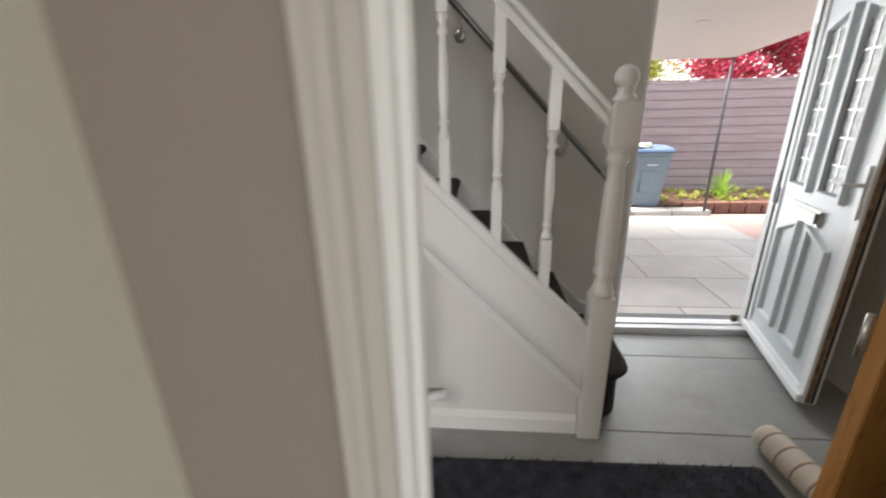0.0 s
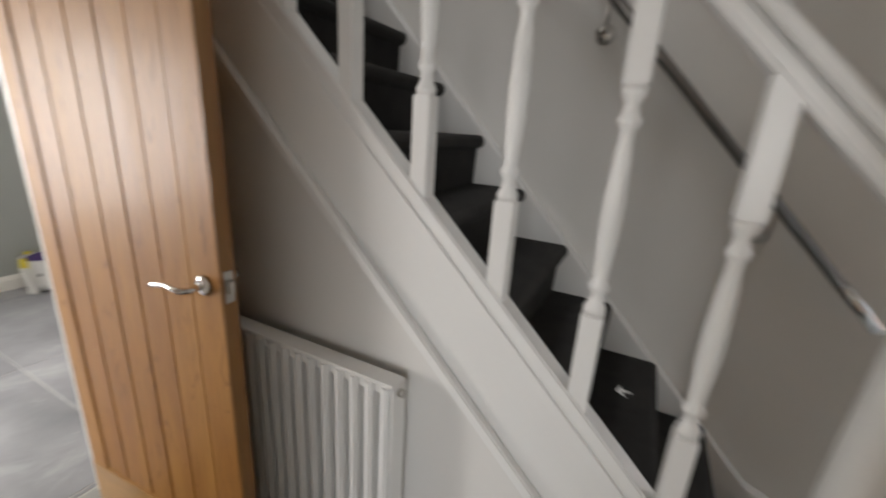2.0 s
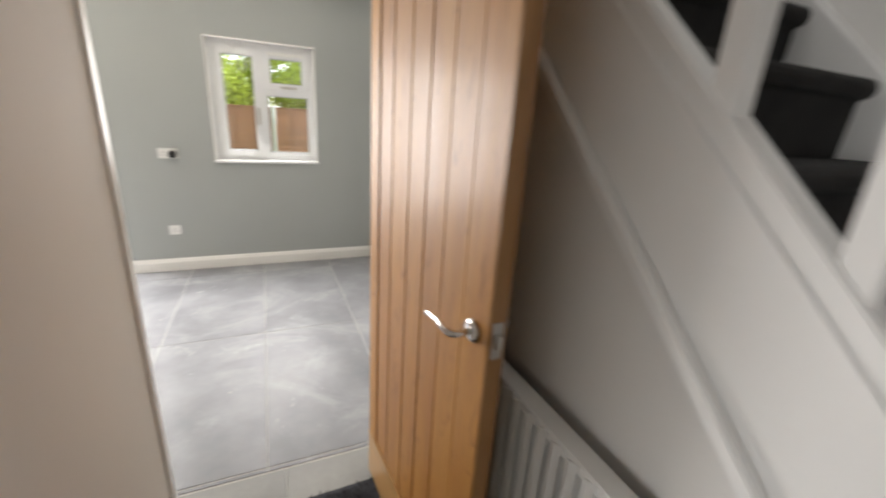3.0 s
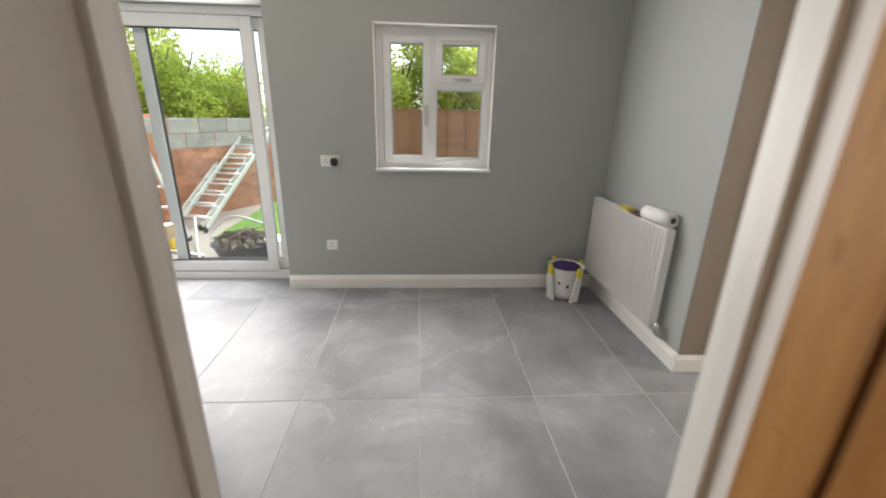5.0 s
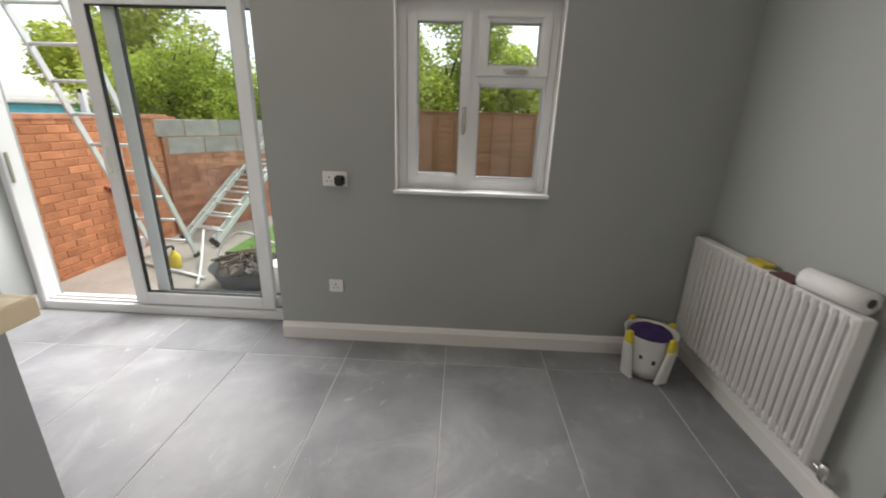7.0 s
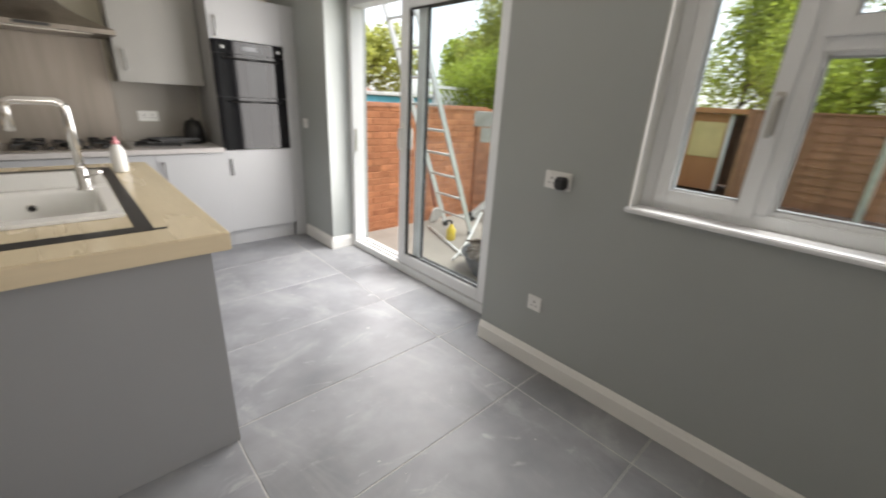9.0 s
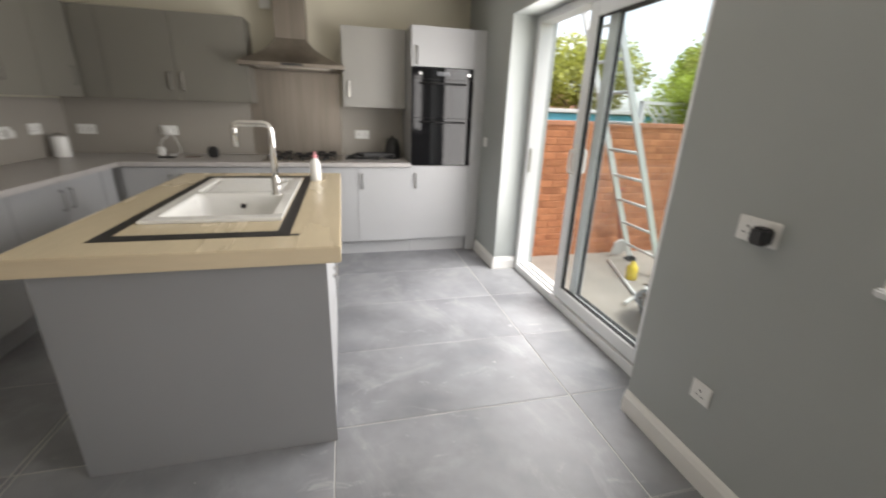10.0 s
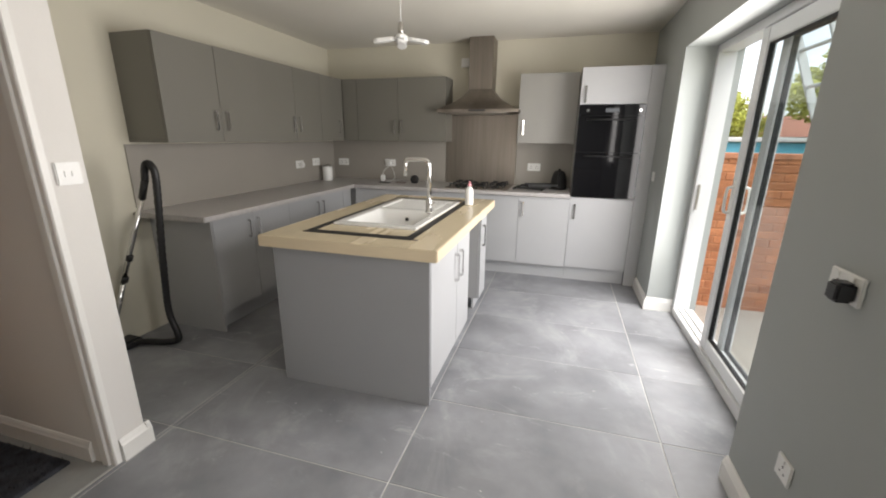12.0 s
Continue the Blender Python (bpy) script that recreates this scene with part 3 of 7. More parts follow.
boxes("reveal_lining", [(-4.07, -3.966, 0.757, 0.763, 1.012, 2.018), (-4.07, -3.966, 1.632, 1.638, 1.012, 2.018), (-4.07, -3.966, 0.757, 1.638, 2.016, 2.025)], TRIM_WHITE, window)
boxes("vent", [(-4.052, -4.036, 1.24, 1.54, 1.928, 1.956), (-4.036, -4.033, 1.26, 1.50, 1.936, 1.946)], PLASTIC_WHITE, window, "white trickle vent", 0.003)
bm = bmesh.new()
box(bm, -4.052, -4.043, 1.128, 1.153, 1.34, 1.48)
tube(bm, curve_points([(-4.045, 1.140, 1.46), (-4.02, 1.140, 1.455), (-4.012, 1.140, 1.41), (-4.014, 1.140, 1.33)], 5), 0.008, 8)
part("handle", bm, SATIN, window, "satin casement handle")
bm = bmesh.new()
box(bm, -4.052, -4.043, 1.36, 1.48, 1.655, 1.675)
tube(bm, curve_points([(-4.045, 1.46, 1.665), (-4.02, 1.455, 1.668), (-4.012, 1.40, 1.67), (-4.014, 1.34, 1.668)], 5), 0.008, 8)
part("handle", bm, SATIN, window, "satin fanlight handle")


# ---- kitchen: cabinets ----
def door_front(parent, axis, a, b, at, out, z0, z1, mat, handle=None, length=0.13, gap=0.0013, name="door"):
    """A plain slab door on a unit that faces along x or y. handle: (place along, height)."""
    t = 0.019
    row = (a + gap, b - gap, at, at + out * t, z0 + gap, z1 - gap)
    if axis == "x":
        row = (at, at + out * t, a + gap, b - gap, z0 + gap, z1 - gap)
    ob = boxes(name, [row], mat, parent, "", 0.002)
    if handle:
        u, z = handle[:2]
        where = (u, at + out * t, z) if axis == "y" else (at + out * t, u, z)
        bar_handle(ob, where, (0, out, 0) if axis == "y" else (out, 0, 0), length)
    return ob


def base_unit(label, axis, a, b, at, back, out, doors, plinth=0.06, z1=0.88, mat=CABINET, extra=()):
    """A floor unit from a to b along the wall; doors: rows of (from, to, handle place or None)."""
    mid = (a + b) / 2
    base = (mid, (at + back) / 2, 0) if axis == "y" else ((at + back) / 2, mid, 0)
    root = thing("base_cabinet", base, label, "kitchen cabinet", "base cabinets")
    flip = (lambda u0, u1, v0, v1, z0, zz: (u0, u1, v0, v1, z0, zz)) if axis == "y" else (lambda u0, u1, v0, v1, z0, zz: (v0, v1, u0, u1, z0, zz))
    boxes("body", [flip(a, b, at, back, 0.145, z1)], CABINET_SIDE, root)
    boxes("plinth", [flip(a, b, at - out * plinth, at - out * (plinth + 0.016), 0.0, 0.144)], CABINET, root)
    for d0, d1, h in doors:
        door_front(root, axis, d0, d1, at, out, 0.15, z1 - 0.005, mat, None if h is None else (h, 0.745))
    return root


base_unit("pale grey base cabinet with two slab doors", "x", -1.32, -0.46, -0.765, -0.24, -1, [(-0.86, -0.46, -0.80), (-1.32, -0.86, -0.905)])
base_unit("pale grey base cabinet beside the corner", "x", -2.28, -1.32, -0.765, -0.24, -1, [(-1.80, -1.32, -1.76), (-2.28, -1.80, -1.855)])
corner = thing("base_cabinet", (-0.55, -2.75, 0), "pale grey corner base cabinet under the worktop", "kitchen cabinet", "base cabinets")
boxes("body", [(-0.765, -0.24, -3.05, -2.285, 0.145, 0.88), (-0.85, -0.77, -3.05, -2.49, 0.145, 0.88)], CABINET_SIDE, corner)
door_front(corner, "x", -2.46, -2.285, -0.765, -1, 0.15, 0.875, CABINET)
boxes("plinth", [(-0.72, -0.70, -2.46, -2.285, 0, 0.144)], CABINET, corner)
end_panel = tagged(boxes("end_panel", [(-0.785, -0.225, -0.458, -0.440, 0, 0.879)], CABINET_SIDE, None, "", 0.002), "grey board closing the cabinet run", "cabinet panel")
base_unit("pale grey base cabinet with long doors", "y", -1.65, -0.855, -2.465, -3.05, 1, [(-1.25, -0.855, -1.21), (-1.65, -1.25, -1.29)])
base_unit("pale grey base cabinet under the hob", "y", -2.75, -1.65, -2.465, -3.05, 1, [(-2.20, -1.65, -2.15), (-2.75, -2.20, -2.26)])
base_unit("pale grey base cabinet beside the oven tower", "y", -3.26, -2.75, -2.465, -3.05, 1, [(-3.26, -2.75, -2.80)])

bm = bmesh.new()
prism(bm, [(-0.225, -0.33), (-0.86, -0.33), (-0.86, -2.41), (-3.255, -2.41), (-3.255, -3.068), (-0.225, -3.068)], "z", 0.882, 0.92)
counter = thing("worktop", (-1.6, -2.7, 0.882), "grey stone-effect laminate worktop round the corner", "worktop")
part("slab", bm, WORKTOP, counter, "", 0.004)
for row in ((-0.8612, -0.86, -2.405, -0.334), (-3.251, -0.865, -2.41, -2.4088), (-0.856, -0.229, -0.33, -0.3288)):
    boxes("edge_band", [(*row, 0.886, 0.916)], WORKTOP, counter)
BACKSPLASH = material("greige_splashback_panel", (0.32, 0.298, 0.265), 0.35, spread=0.04, scale=2, grain=90)
tagged(boxes("splashback_panel", [(-0.23, -0.219, -3.06, -0.36, 0.921, 1.39)], BACKSPLASH), "grey-beige splashback panel above the worktop", "splashback", "", "structure")
tagged(boxes("splashback_panel", [(-1.775, -0.232, -3.069, -3.058, 0.921, 1.405), (-3.255, -2.63, -3.069, -3.058, 0.921, 1.405)], BACKSPLASH),
       "grey-beige splashback panel beside the hob", "splashback", "", "structure")
tagged(boxes("hob_splashback", [(-2.625, -1.78, -3.069, -3.054, 0.921, 1.72)], STEEL, None, "", 0.002), "brushed steel splashback behind the hob", "splashback")


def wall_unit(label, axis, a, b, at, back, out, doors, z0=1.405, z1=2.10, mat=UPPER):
    mid = (a + b) / 2
    base = (mid, (at + back) / 2, z0) if axis == "y" else ((at + back) / 2, mid, z0)
    root = thing("wall_cabinet", base, label, "kitchen cabinet", "wall cabinets")
    flip = (lambda u0, u1, v0, v1, q0, q1: (u0, u1, v0, v1, q0, q1)) if axis == "y" else (lambda u0, u1, v0, v1, q0, q1: (v0, v1, u0, u1, q0, q1))
    boxes("body", [flip(a, b, at, back, z0 + 0.012, z1)], mat, root)
    boxes("underside", [flip(a, b, at, back, z0, z0 + 0.011)], mat, root)
    for d0, d1, h in doors:
        door_front(root, axis, d0, d1, at, out, z0, z1, mat, None if h is None else (h, 1.565))
    return root


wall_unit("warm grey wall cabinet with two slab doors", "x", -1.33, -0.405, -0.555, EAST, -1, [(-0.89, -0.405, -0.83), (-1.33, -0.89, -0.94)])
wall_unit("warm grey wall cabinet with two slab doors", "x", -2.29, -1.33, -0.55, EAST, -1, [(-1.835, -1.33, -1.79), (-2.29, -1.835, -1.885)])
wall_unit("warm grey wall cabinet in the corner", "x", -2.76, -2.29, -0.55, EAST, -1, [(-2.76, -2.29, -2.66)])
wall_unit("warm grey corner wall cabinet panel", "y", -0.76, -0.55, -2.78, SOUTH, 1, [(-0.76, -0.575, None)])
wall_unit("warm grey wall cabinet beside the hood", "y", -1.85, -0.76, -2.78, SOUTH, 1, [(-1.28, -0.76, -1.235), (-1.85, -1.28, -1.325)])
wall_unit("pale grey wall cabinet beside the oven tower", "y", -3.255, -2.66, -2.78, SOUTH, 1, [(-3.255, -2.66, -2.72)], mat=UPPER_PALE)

tower = thing("oven_tower", (-3.56, -2.76, 0), "pale grey tall cabinet around a built-in oven", "kitchen cabinet")
boxes("body", [(-3.85, -3.262, -2.49, -3.05, 0.145, 0.888), (-3.85, -3.262, -2.49, -3.05, 1.772, 2.10), (-3.85, -3.835, -2.49, -3.05, 0.888, 1.772), (-3.277, -3.262, -2.49, -3.05, 0.888, 1.772)], CABINET_SIDE, tower)
boxes("filler_panel", [(-3.968, -3.853, -2.475, -2.495, 0.0, 2.10)], CABINET, tower, bevel=0.002)
boxes("plinth", [(-3.85, -3.262, -2.52, -2.535, 0, 0.144)], CABINET, tower)
door_front(tower, "y", -3.85, -3.262, -2.49, 1, 0.15, 0.888, CABINET, (-3.31, 0.745))
door_front(tower, "y", -3.85, -3.262, -2.49, 1, 1.772, 2.10, CABINET, (-3.31, 1.86))

oven = thing("double_oven", (-3.556, -2.7, 0.89), "black glass built-in double oven with steel knobs", "oven")
boxes("body", [(-3.83, -3.282, -2.49, -3.0, 0.892, 1.768)], BLACK, oven)
boxes("control_panel", [(-3.848, -3.264, -2.465, -2.489, 1.672, 1.766)], BLACK_GLASS, oven, "", 0.003)
for z0, z1 in ((1.335, 1.668), (0.895, 1.331)):
    door = boxes("oven_door", [(-3.848, -3.264, -2.460, -2.489, z0, z1)], BLACK_GLASS, oven, "", 0.003)
    boxes("door_window", [(-3.78, -3.33, -2.457, -2.4595, z0 + 0.05, z1 - 0.09)], BLACK_GLASS, door, "dark oven window", 0.001)
    bm = bmesh.new()
    tube(bm, [(-3.77, -2.425, z1 - 0.035), (-3.34, -2.425, z1 - 0.035)], 0.008, 10)
    for hx in (-3.74, -3.37):
        tube(bm, [(hx, -2.460, z1 - 0.035), (hx, -2.425, z1 - 0.035)], 0.006, 8)
    part("door_handle", bm, BLACK, door, "black bar handle")
for kx in (-3.80, -3.345):
    bm = bmesh.new()
    lathe(bm, [(0.019, 0), (0.019, 0.004), (0.015, 0.018), (0.012, 0.020)], (0, 0, 0), 16, pose(kx, -2.465, 1.715, -90))
    part("knob", bm, CHROME, oven, "steel control knob")
boxes("display", [(-3.62, -3.50, -2.463, -2.4645, 1.70, 1.735)], material("grey_display", (0.10, 0.11, 0.12), 0.2), oven)

hood = thing("extractor_hood", (-2.24, -2.82, 1.72), "brushed steel chimney extractor hood above the hob", "extractor hood")
bm = bmesh.new()
rows = [(0.0, 0.0), (0.0, 0.03), (0.10, 0.045), (0.26, 0.068), (0.42, 0.093), (0.57, 0.120), (0.71, 0.150), (0.83, 0.182), (0.93, 0.217), (1.0, 0.25)]
rings = []
for s, z in rows:
    x0, x1 = -2.68 + s * 0.325, -1.80 - s * 0.295
    y1 = -2.585 - s * 0.235
    rings.append([bm.verts.new((x, y, 1.715 + z)) for x, y in ((x0, -3.065), (x1, -3.065), (x1, y1), (x0, y1))])
for a, b in zip(rings, rings[1:]):
    for k in range(4):
        bm.faces.new((a[k], a[(k + 1) % 4], b[(k + 1) % 4], b[k]))
bm.faces.new(rings[0][::-1])
bm.faces.new(rings[-1])
part("canopy", bm, STEEL, hood)
boxes("chimney", [(-2.355, -2.095, -3.065, -2.82, 1.964, TOP - 0.002)], STEEL, hood, "", 0.004)
boxes("grease_filter", [(-2.55, -1.93, -3.0, -2.65, 1.708, 1.7145)], SATIN, hood)
boxes("control_strip", [(-2.33, -2.15, -2.584, -2.580, 1.724, 1.742)], BLACK, hood, "black control strip")
tagged(boxes("alarm_box", [(-2.05, -1.955, -3.068, -3.03, 2.225, 2.32)], PLASTIC_WHITE, None, "", 0.006), "small white plastic sensor box on the wall", "sensor")

# hob with pan supports
hob = thing("gas_hob", (-2.27, -2.72, 0.92), "brushed steel gas hob with black pan supports", "hob")
boxes("hob_plate", [(-2.62, -1.93, -2.97, -2.48, 0.9205, 0.931)], STEEL, hob, "", 0.003)
for bx, by, r in ((-2.06, -2.60, 0.045), (-2.06, -2.86, 0.035), (-2.27, -2.73, 0.06), (-2.48, -2.60, 0.035), (-2.48, -2.86, 0.045)):
    bm = bmesh.new()
    lathe(bm, [(r, 0), (r, 0.012), (r * 0.8, 0.014), (r * 0.8, 0.022), (r * 0.3, 0.024)], (bx, by, 0.931), 18)
    burner = part("burner", bm, DARK_IRON, hob, "black burner cap")
    for q in range(4):
        bm = bmesh.new()
        m = pose(bx, by, 0.931, 0, 0, 45 + 90 * q)
        box(bm, 0.03, 0.115, -0.004, 0.004, 0.030, 0.040, m)
        box(bm, 0.107, 0.115, -0.004, 0.004, 0.0, 0.030, m)
        part("pan_support", bm, DARK_IRON, burner, "black iron pan support")
for k in range(5):
    bm = bmesh.new()
    lathe(bm, [(0.018, 0), (0.016, 0.02), (0.010, 0.022)], (-2.08 - 0.095 * k, -2.505, 0.931), 14)
    part("hob_knob", bm, BLACK, hob)

# loose black pan rack, kettle, canister, phone charger on the worktop
rack = thing("pan_rack", (-2.82, -2.72, 0.92), "spare black iron pan supports on the worktop", "pan support")
for q in range(3):
    bm = bmesh.new()
    for k in range(5):
        box(bm, -0.16, 0.16, -0.11 + 0.055 * k - 0.004, -0.11 + 0.055 * k + 0.004, 0.012 + 0.018 * q, 0.022 + 0.018 * q, pose(-2.83 - 0.06 * q, -2.72, 0.92, 0, 0, 12 * q - 8))
    for k in (-1, 1):
        box(bm, k * 0.15 - 0.005, k * 0.15 + 0.005, -0.12, 0.12, 0.0005 + 0.018 * q, 0.012 + 0.018 * q, pose(-2.83 - 0.06 * q, -2.72, 0.92, 0, 0, 12 * q - 8))
    part("grate", bm, DARK_IRON, rack)
kettle = thing("kettle", (-3.13, -2.83, 0.92), "black kettle with a lid beside the oven", "kettle")
bm = bmesh.new()
lathe(bm, [(0.085, 0.0), (0.088, 0.02), (0.082, 0.10), (0.066, 0.165), (0.058, 0.18)], (-3.13, -2.83, 0.921), 24)
part("body", bm, BLACK, kettle)
bm = bmesh.new()
lathe(bm, [(0.056, 0.0), (0.05, 0.012), (0.014, 0.018), (0.012, 0.035), (0.004, 0.04)], (-3.13, -2.83, 1.1015), 20)
part("lid", bm, BLACK, kettle)
bm = bmesh.new()
tube(bm, curve_points([(-3.13, -2.745, 0.96), (-3.13, -2.70, 1.0), (-3.13, -2.695, 1.06), (-3.13, -2.75, 1.10)], 6), 0.011, 8)
part("handle", bm, BLACK, kettle)
can = thing("canister", (-0.33, -2.72, 0.92), "white cylindrical canister on the corner worktop", "canister")
bm = bmesh.new()
lathe(bm, [(0.058, 0), (0.06, 0.01), (0.06, 0.16), (0.056, 0.17)], (-0.33, -2.72, 0.9205), 22)
part("body", bm, PLASTIC_WHITE, can)
bm = bmesh.new()
lathe(bm, [(0.056, 0), (0.056, 0.012), (0.012, 0.016), (0.010, 0.03), (0.003, 0.033)], (-0.33, -2.72, 1.0915), 20)
part("lid", bm, SATIN, can)
speaker = thing("round_speaker", (-1.47, -2.78, 0.92), "small round black speaker on the worktop", "speaker")
bm = bmesh.new()
lathe(bm, [(0.028, 0.0), (0.040, 0.010), (0.047, 0.030), (0.049, 0.048), (0.046, 0.068), (0.036, 0.086), (0.018, 0.096), (0.004, 0.098)], (-1.47, -2.78, 0.9207), 24)
part("body", bm, BLACK, speaker)
bm = bmesh.new()
lathe(bm, [(0.030, -0.002), (0.038, 0.0), (0.034, 0.004)], (0, 0, 0), 22, pose(-1.47, -2.735, 0.968, -90))
part("grille", bm, DARK_IRON, speaker, "dark round grille")
tagged(boxes("phone", [(-1.17, -1.04, -2.76, -2.69, 0.9205, 0.929)], BLACK, None, "", 0.003), "black phone lying flat on the worktop", "phone")
tagged(boxes("notepad", [(-1.36, -1.24, -2.80, -2.72, 0.9205, 0.928)], material("dull_brown_card", (0.20, 0.16, 0.14), 0.7), None, "", 0.002), "small brown card lying on the worktop", "card")
charger = thing("charger", (-1.02, -2.86, 0.92), "white plug-in charger with a thin cable", "charger")
boxes("body", [(-1.045, -0.995, -2.885, -2.84, 0.9205, 1.0)], PLASTIC_WHITE, charger, "", 0.008)
bm = bmesh.new()
tube(bm, curve_points([(-1.02, -2.862, 0.998), (-1.02, -2.90, 1.05), (-1.05, -2.97, 1.09), (-1.045, -3.0, 1.12)], 8), 0.003, 6)
tube(bm, curve_points([(-1.06, -3.0, 1.115), (-1.12, -2.95, 1.06), (-1.17, -2.88, 0.96), (-1.12, -2.74, 0.932)], 8), 0.003, 6)
part("cable", bm, PLASTIC_WHITE, charger)


def socket(at, out, width, label, plug=None, switches=1, holes=True):
    """A wall socket or switch plate. out: its way off the wall."""
    o = Vector(out)
    side = Vector((0, 0, 1)).cross(o)
    m = Matrix((side, o, Vector((0, 0, 1)))).transposed().to_4x4()
    m.translation = Vector(at)
    root = thing("wall_socket" if holes else "light_switch", at, label, "socket" if holes else "switch", "sockets" if holes else "")
    bm = bmesh.new()
    box(bm, -width / 2, width / 2, 0.0005, 0.010, -0.043, 0.043, m)
    plate = part("plate", bm, PLASTIC_WHITE, root, "", 0.004)
    gangs = 2 if width > 0.1 else 1
    for k in range(gangs):
        u = 0 if gangs == 1 else (-0.033 if k == 0 else 0.033)
        if holes:
            bm = bmesh.new()
            box(bm, u - 0.0035, u + 0.0035, 0.010, 0.0107, 0.004, 0.013, m)
            for s in (-1, 1):
                box(bm, u + s * 0.012 - 0.004, u + s * 0.012 + 0.004, 0.010, 0.0107, -0.016, -0.011, m)
            part("pin_holes", bm, BLACK, plate)
        for q in range(switches):
            off = 0.012 * (q * 2 - switches + 1)
            bm = bmesh.new()
            box(bm, u + off - 0.006, u + off + 0.006, 0.010, 0.014, 0.020 if holes else -0.010, 0.036 if holes else 0.010, m)
            part("rocker", bm, PLASTIC_WHITE, plate, "", 0.0015)
    if plug is not None:
        bm = bmesh.new()
        box(bm, plug - 0.026, plug + 0.026, 0.011, 0.06, -0.034, 0.024, m)
        part("plug", bm, BLACK if not isinstance(plug, int) else PLASTIC_WHITE, root, "black plug-in adapter", 0.008)
    return root


socket((WEST, 0.405, 1.062), (1, 0, 0), 0.146, "white double socket with a black plug on grey wall", plug=0.036)
socket((WEST, 0.375, 0.385), (1, 0, 0), 0.088, "white single socket low on the grey wall")
socket((-0.377, -3.058, 1.133), (0, 1, 0), 0.146, "white double socket on the splashback")
socket((-1.042, -3.058, 1.137), (0, 1, 0), 0.146, "white double socket with a plug", plug=0)
socket((-2.84, -3.058, 1.134), (0, 1, 0), 0.146, "white double socket beside the hob")
socket((-0.23, -2.30, 1.138), (-1, 0, 0), 0.146, "white double socket on the side splashback", plug=0)
socket((-0.23, -2.63, 1.15), (-1, 0, 0), 0.146, "white double socket near the corner")
socket((WEST, -2.35, 1.13), (1, 0, 0), 0.088, "white single switch beside the oven tower", holes=False)
socket((-1.31, 0.665, 1.312), (-1, 0, 0), 0.088, "white double light switch beside the doorway", switches=2, holes=False)

# ---- kitchen: island ----
island = thing("kitchen_island", (-2.08, -0.9, 0), "grey kitchen island unit with doors and an open bay", "kitchen island")
boxes("end_board", [(-2.55, -1.61, -0.085, -0.065, 0.0, 0.864)], ISLAND_GREY, island, "plain grey end board", 0.002)
boxes("body", [(-2.53, -1.63, -1.0, -0.087, 0.10, 0.70), (-2.0, -1.63, -1.45, -1.0, 0.10, 0.864), (-2.53, -1.63, -1.70, -1.45, 0.10, 0.864)], CABINET_SIDE, island)
boxes("back_board", [(-1.628, -1.61, -1.70, -0.087, 0.0, 0.864)], CABINET_SIDE, island)
boxes("plinth", [(-2.50, -2.485, -1.0, -0.087, 0.0, 0.10), (-2.50, -2.485, -1.70, -1.45, 0, 0.10)], CABINET, island)
for d0, d1, h in ((-0.645, -0.090, -0.59), (-1.0, -0.645, -0.70), (-1.70, -1.45, -1.50)):
    door_front(island, "x", d0, d1, -2.531, -1, 0.10, 0.862, CABINET, (h, 0.66), 0.17)
bm = bmesh.new()
outer = ((-2.605, -1.75), (-1.56, -1.75), (-1.56, -0.015), (-2.605, -0.015))
hole = ((-2.322, -0.962), (-1.858, -0.962), (-1.858, -0.448), (-2.322, -0.448))
lo = [[bm.verts.new((x, y, z)) for x, y in ring] for z in (0.865, 0.93) for ring in (outer, hole)]
for k in range(4):
    j = (k + 1) % 4
    bm.faces.new((lo[0][k], lo[1][k], lo[1][j], lo[0][j]))
    bm.faces.new((lo[2][k], lo[2][j], lo[3][j], lo[3][k]))
    bm.faces.new((lo[0][k], lo[0][j], lo[2][j], lo[2][k]))
    bm.faces.new((lo[1][k], lo[3][k], lo[3][j], lo[1][j]))
bench = thing("island_worktop", (-2.08, -0.88, 0.865), "pale wood-effect worktop on the island", "worktop")
part("slab", bm, ISLAND_TOP, bench, "", 0.004)
for row in ((-2.6062, -2.605, -1.746, -0.019), (-1.56, -1.5588, -1.746, -0.019), (-2.601, -1.564, -0.015, -0.0138), (-2.601, -1.564, -1.7512, -1.75)):
    boxes("edge_band", [(*row, 0.869, 0.926)], ISLAND_EDGE, bench, "matt wood-effect edge band")
tape = thing("tape_border", (-2.07, -0.9, 0.931), "black masking tape laid round the sink", "tape")
for row in ((-2.415, -1.745, -0.235, -0.165), (-2.415, -1.745, -1.60, -1.545), (-2.415, -2.365, -1.545, -0.235), (-1.795, -1.745, -1.545, -0.235)):
    boxes("tape_strip", [(*row, 0.9303, 0.9312)], BLACK, tape)
boxes("tape_strip", [(-2.45, -2.33, -0.185, -0.165, 0.9313, 0.9318)], BLACK, tape)
# inset sink: rim, bowl, ribbed drainer
sink = thing("sink", (-2.08, -0.92, 0.93), "white ceramic inset sink with a ribbed drainer", "sink")
X0, X1, Y0, Y1 = -2.36, -1.81, -1.46, -0.39
bowl = (-2.31, -1.87, -0.95, -0.46)
RIM = 0.944
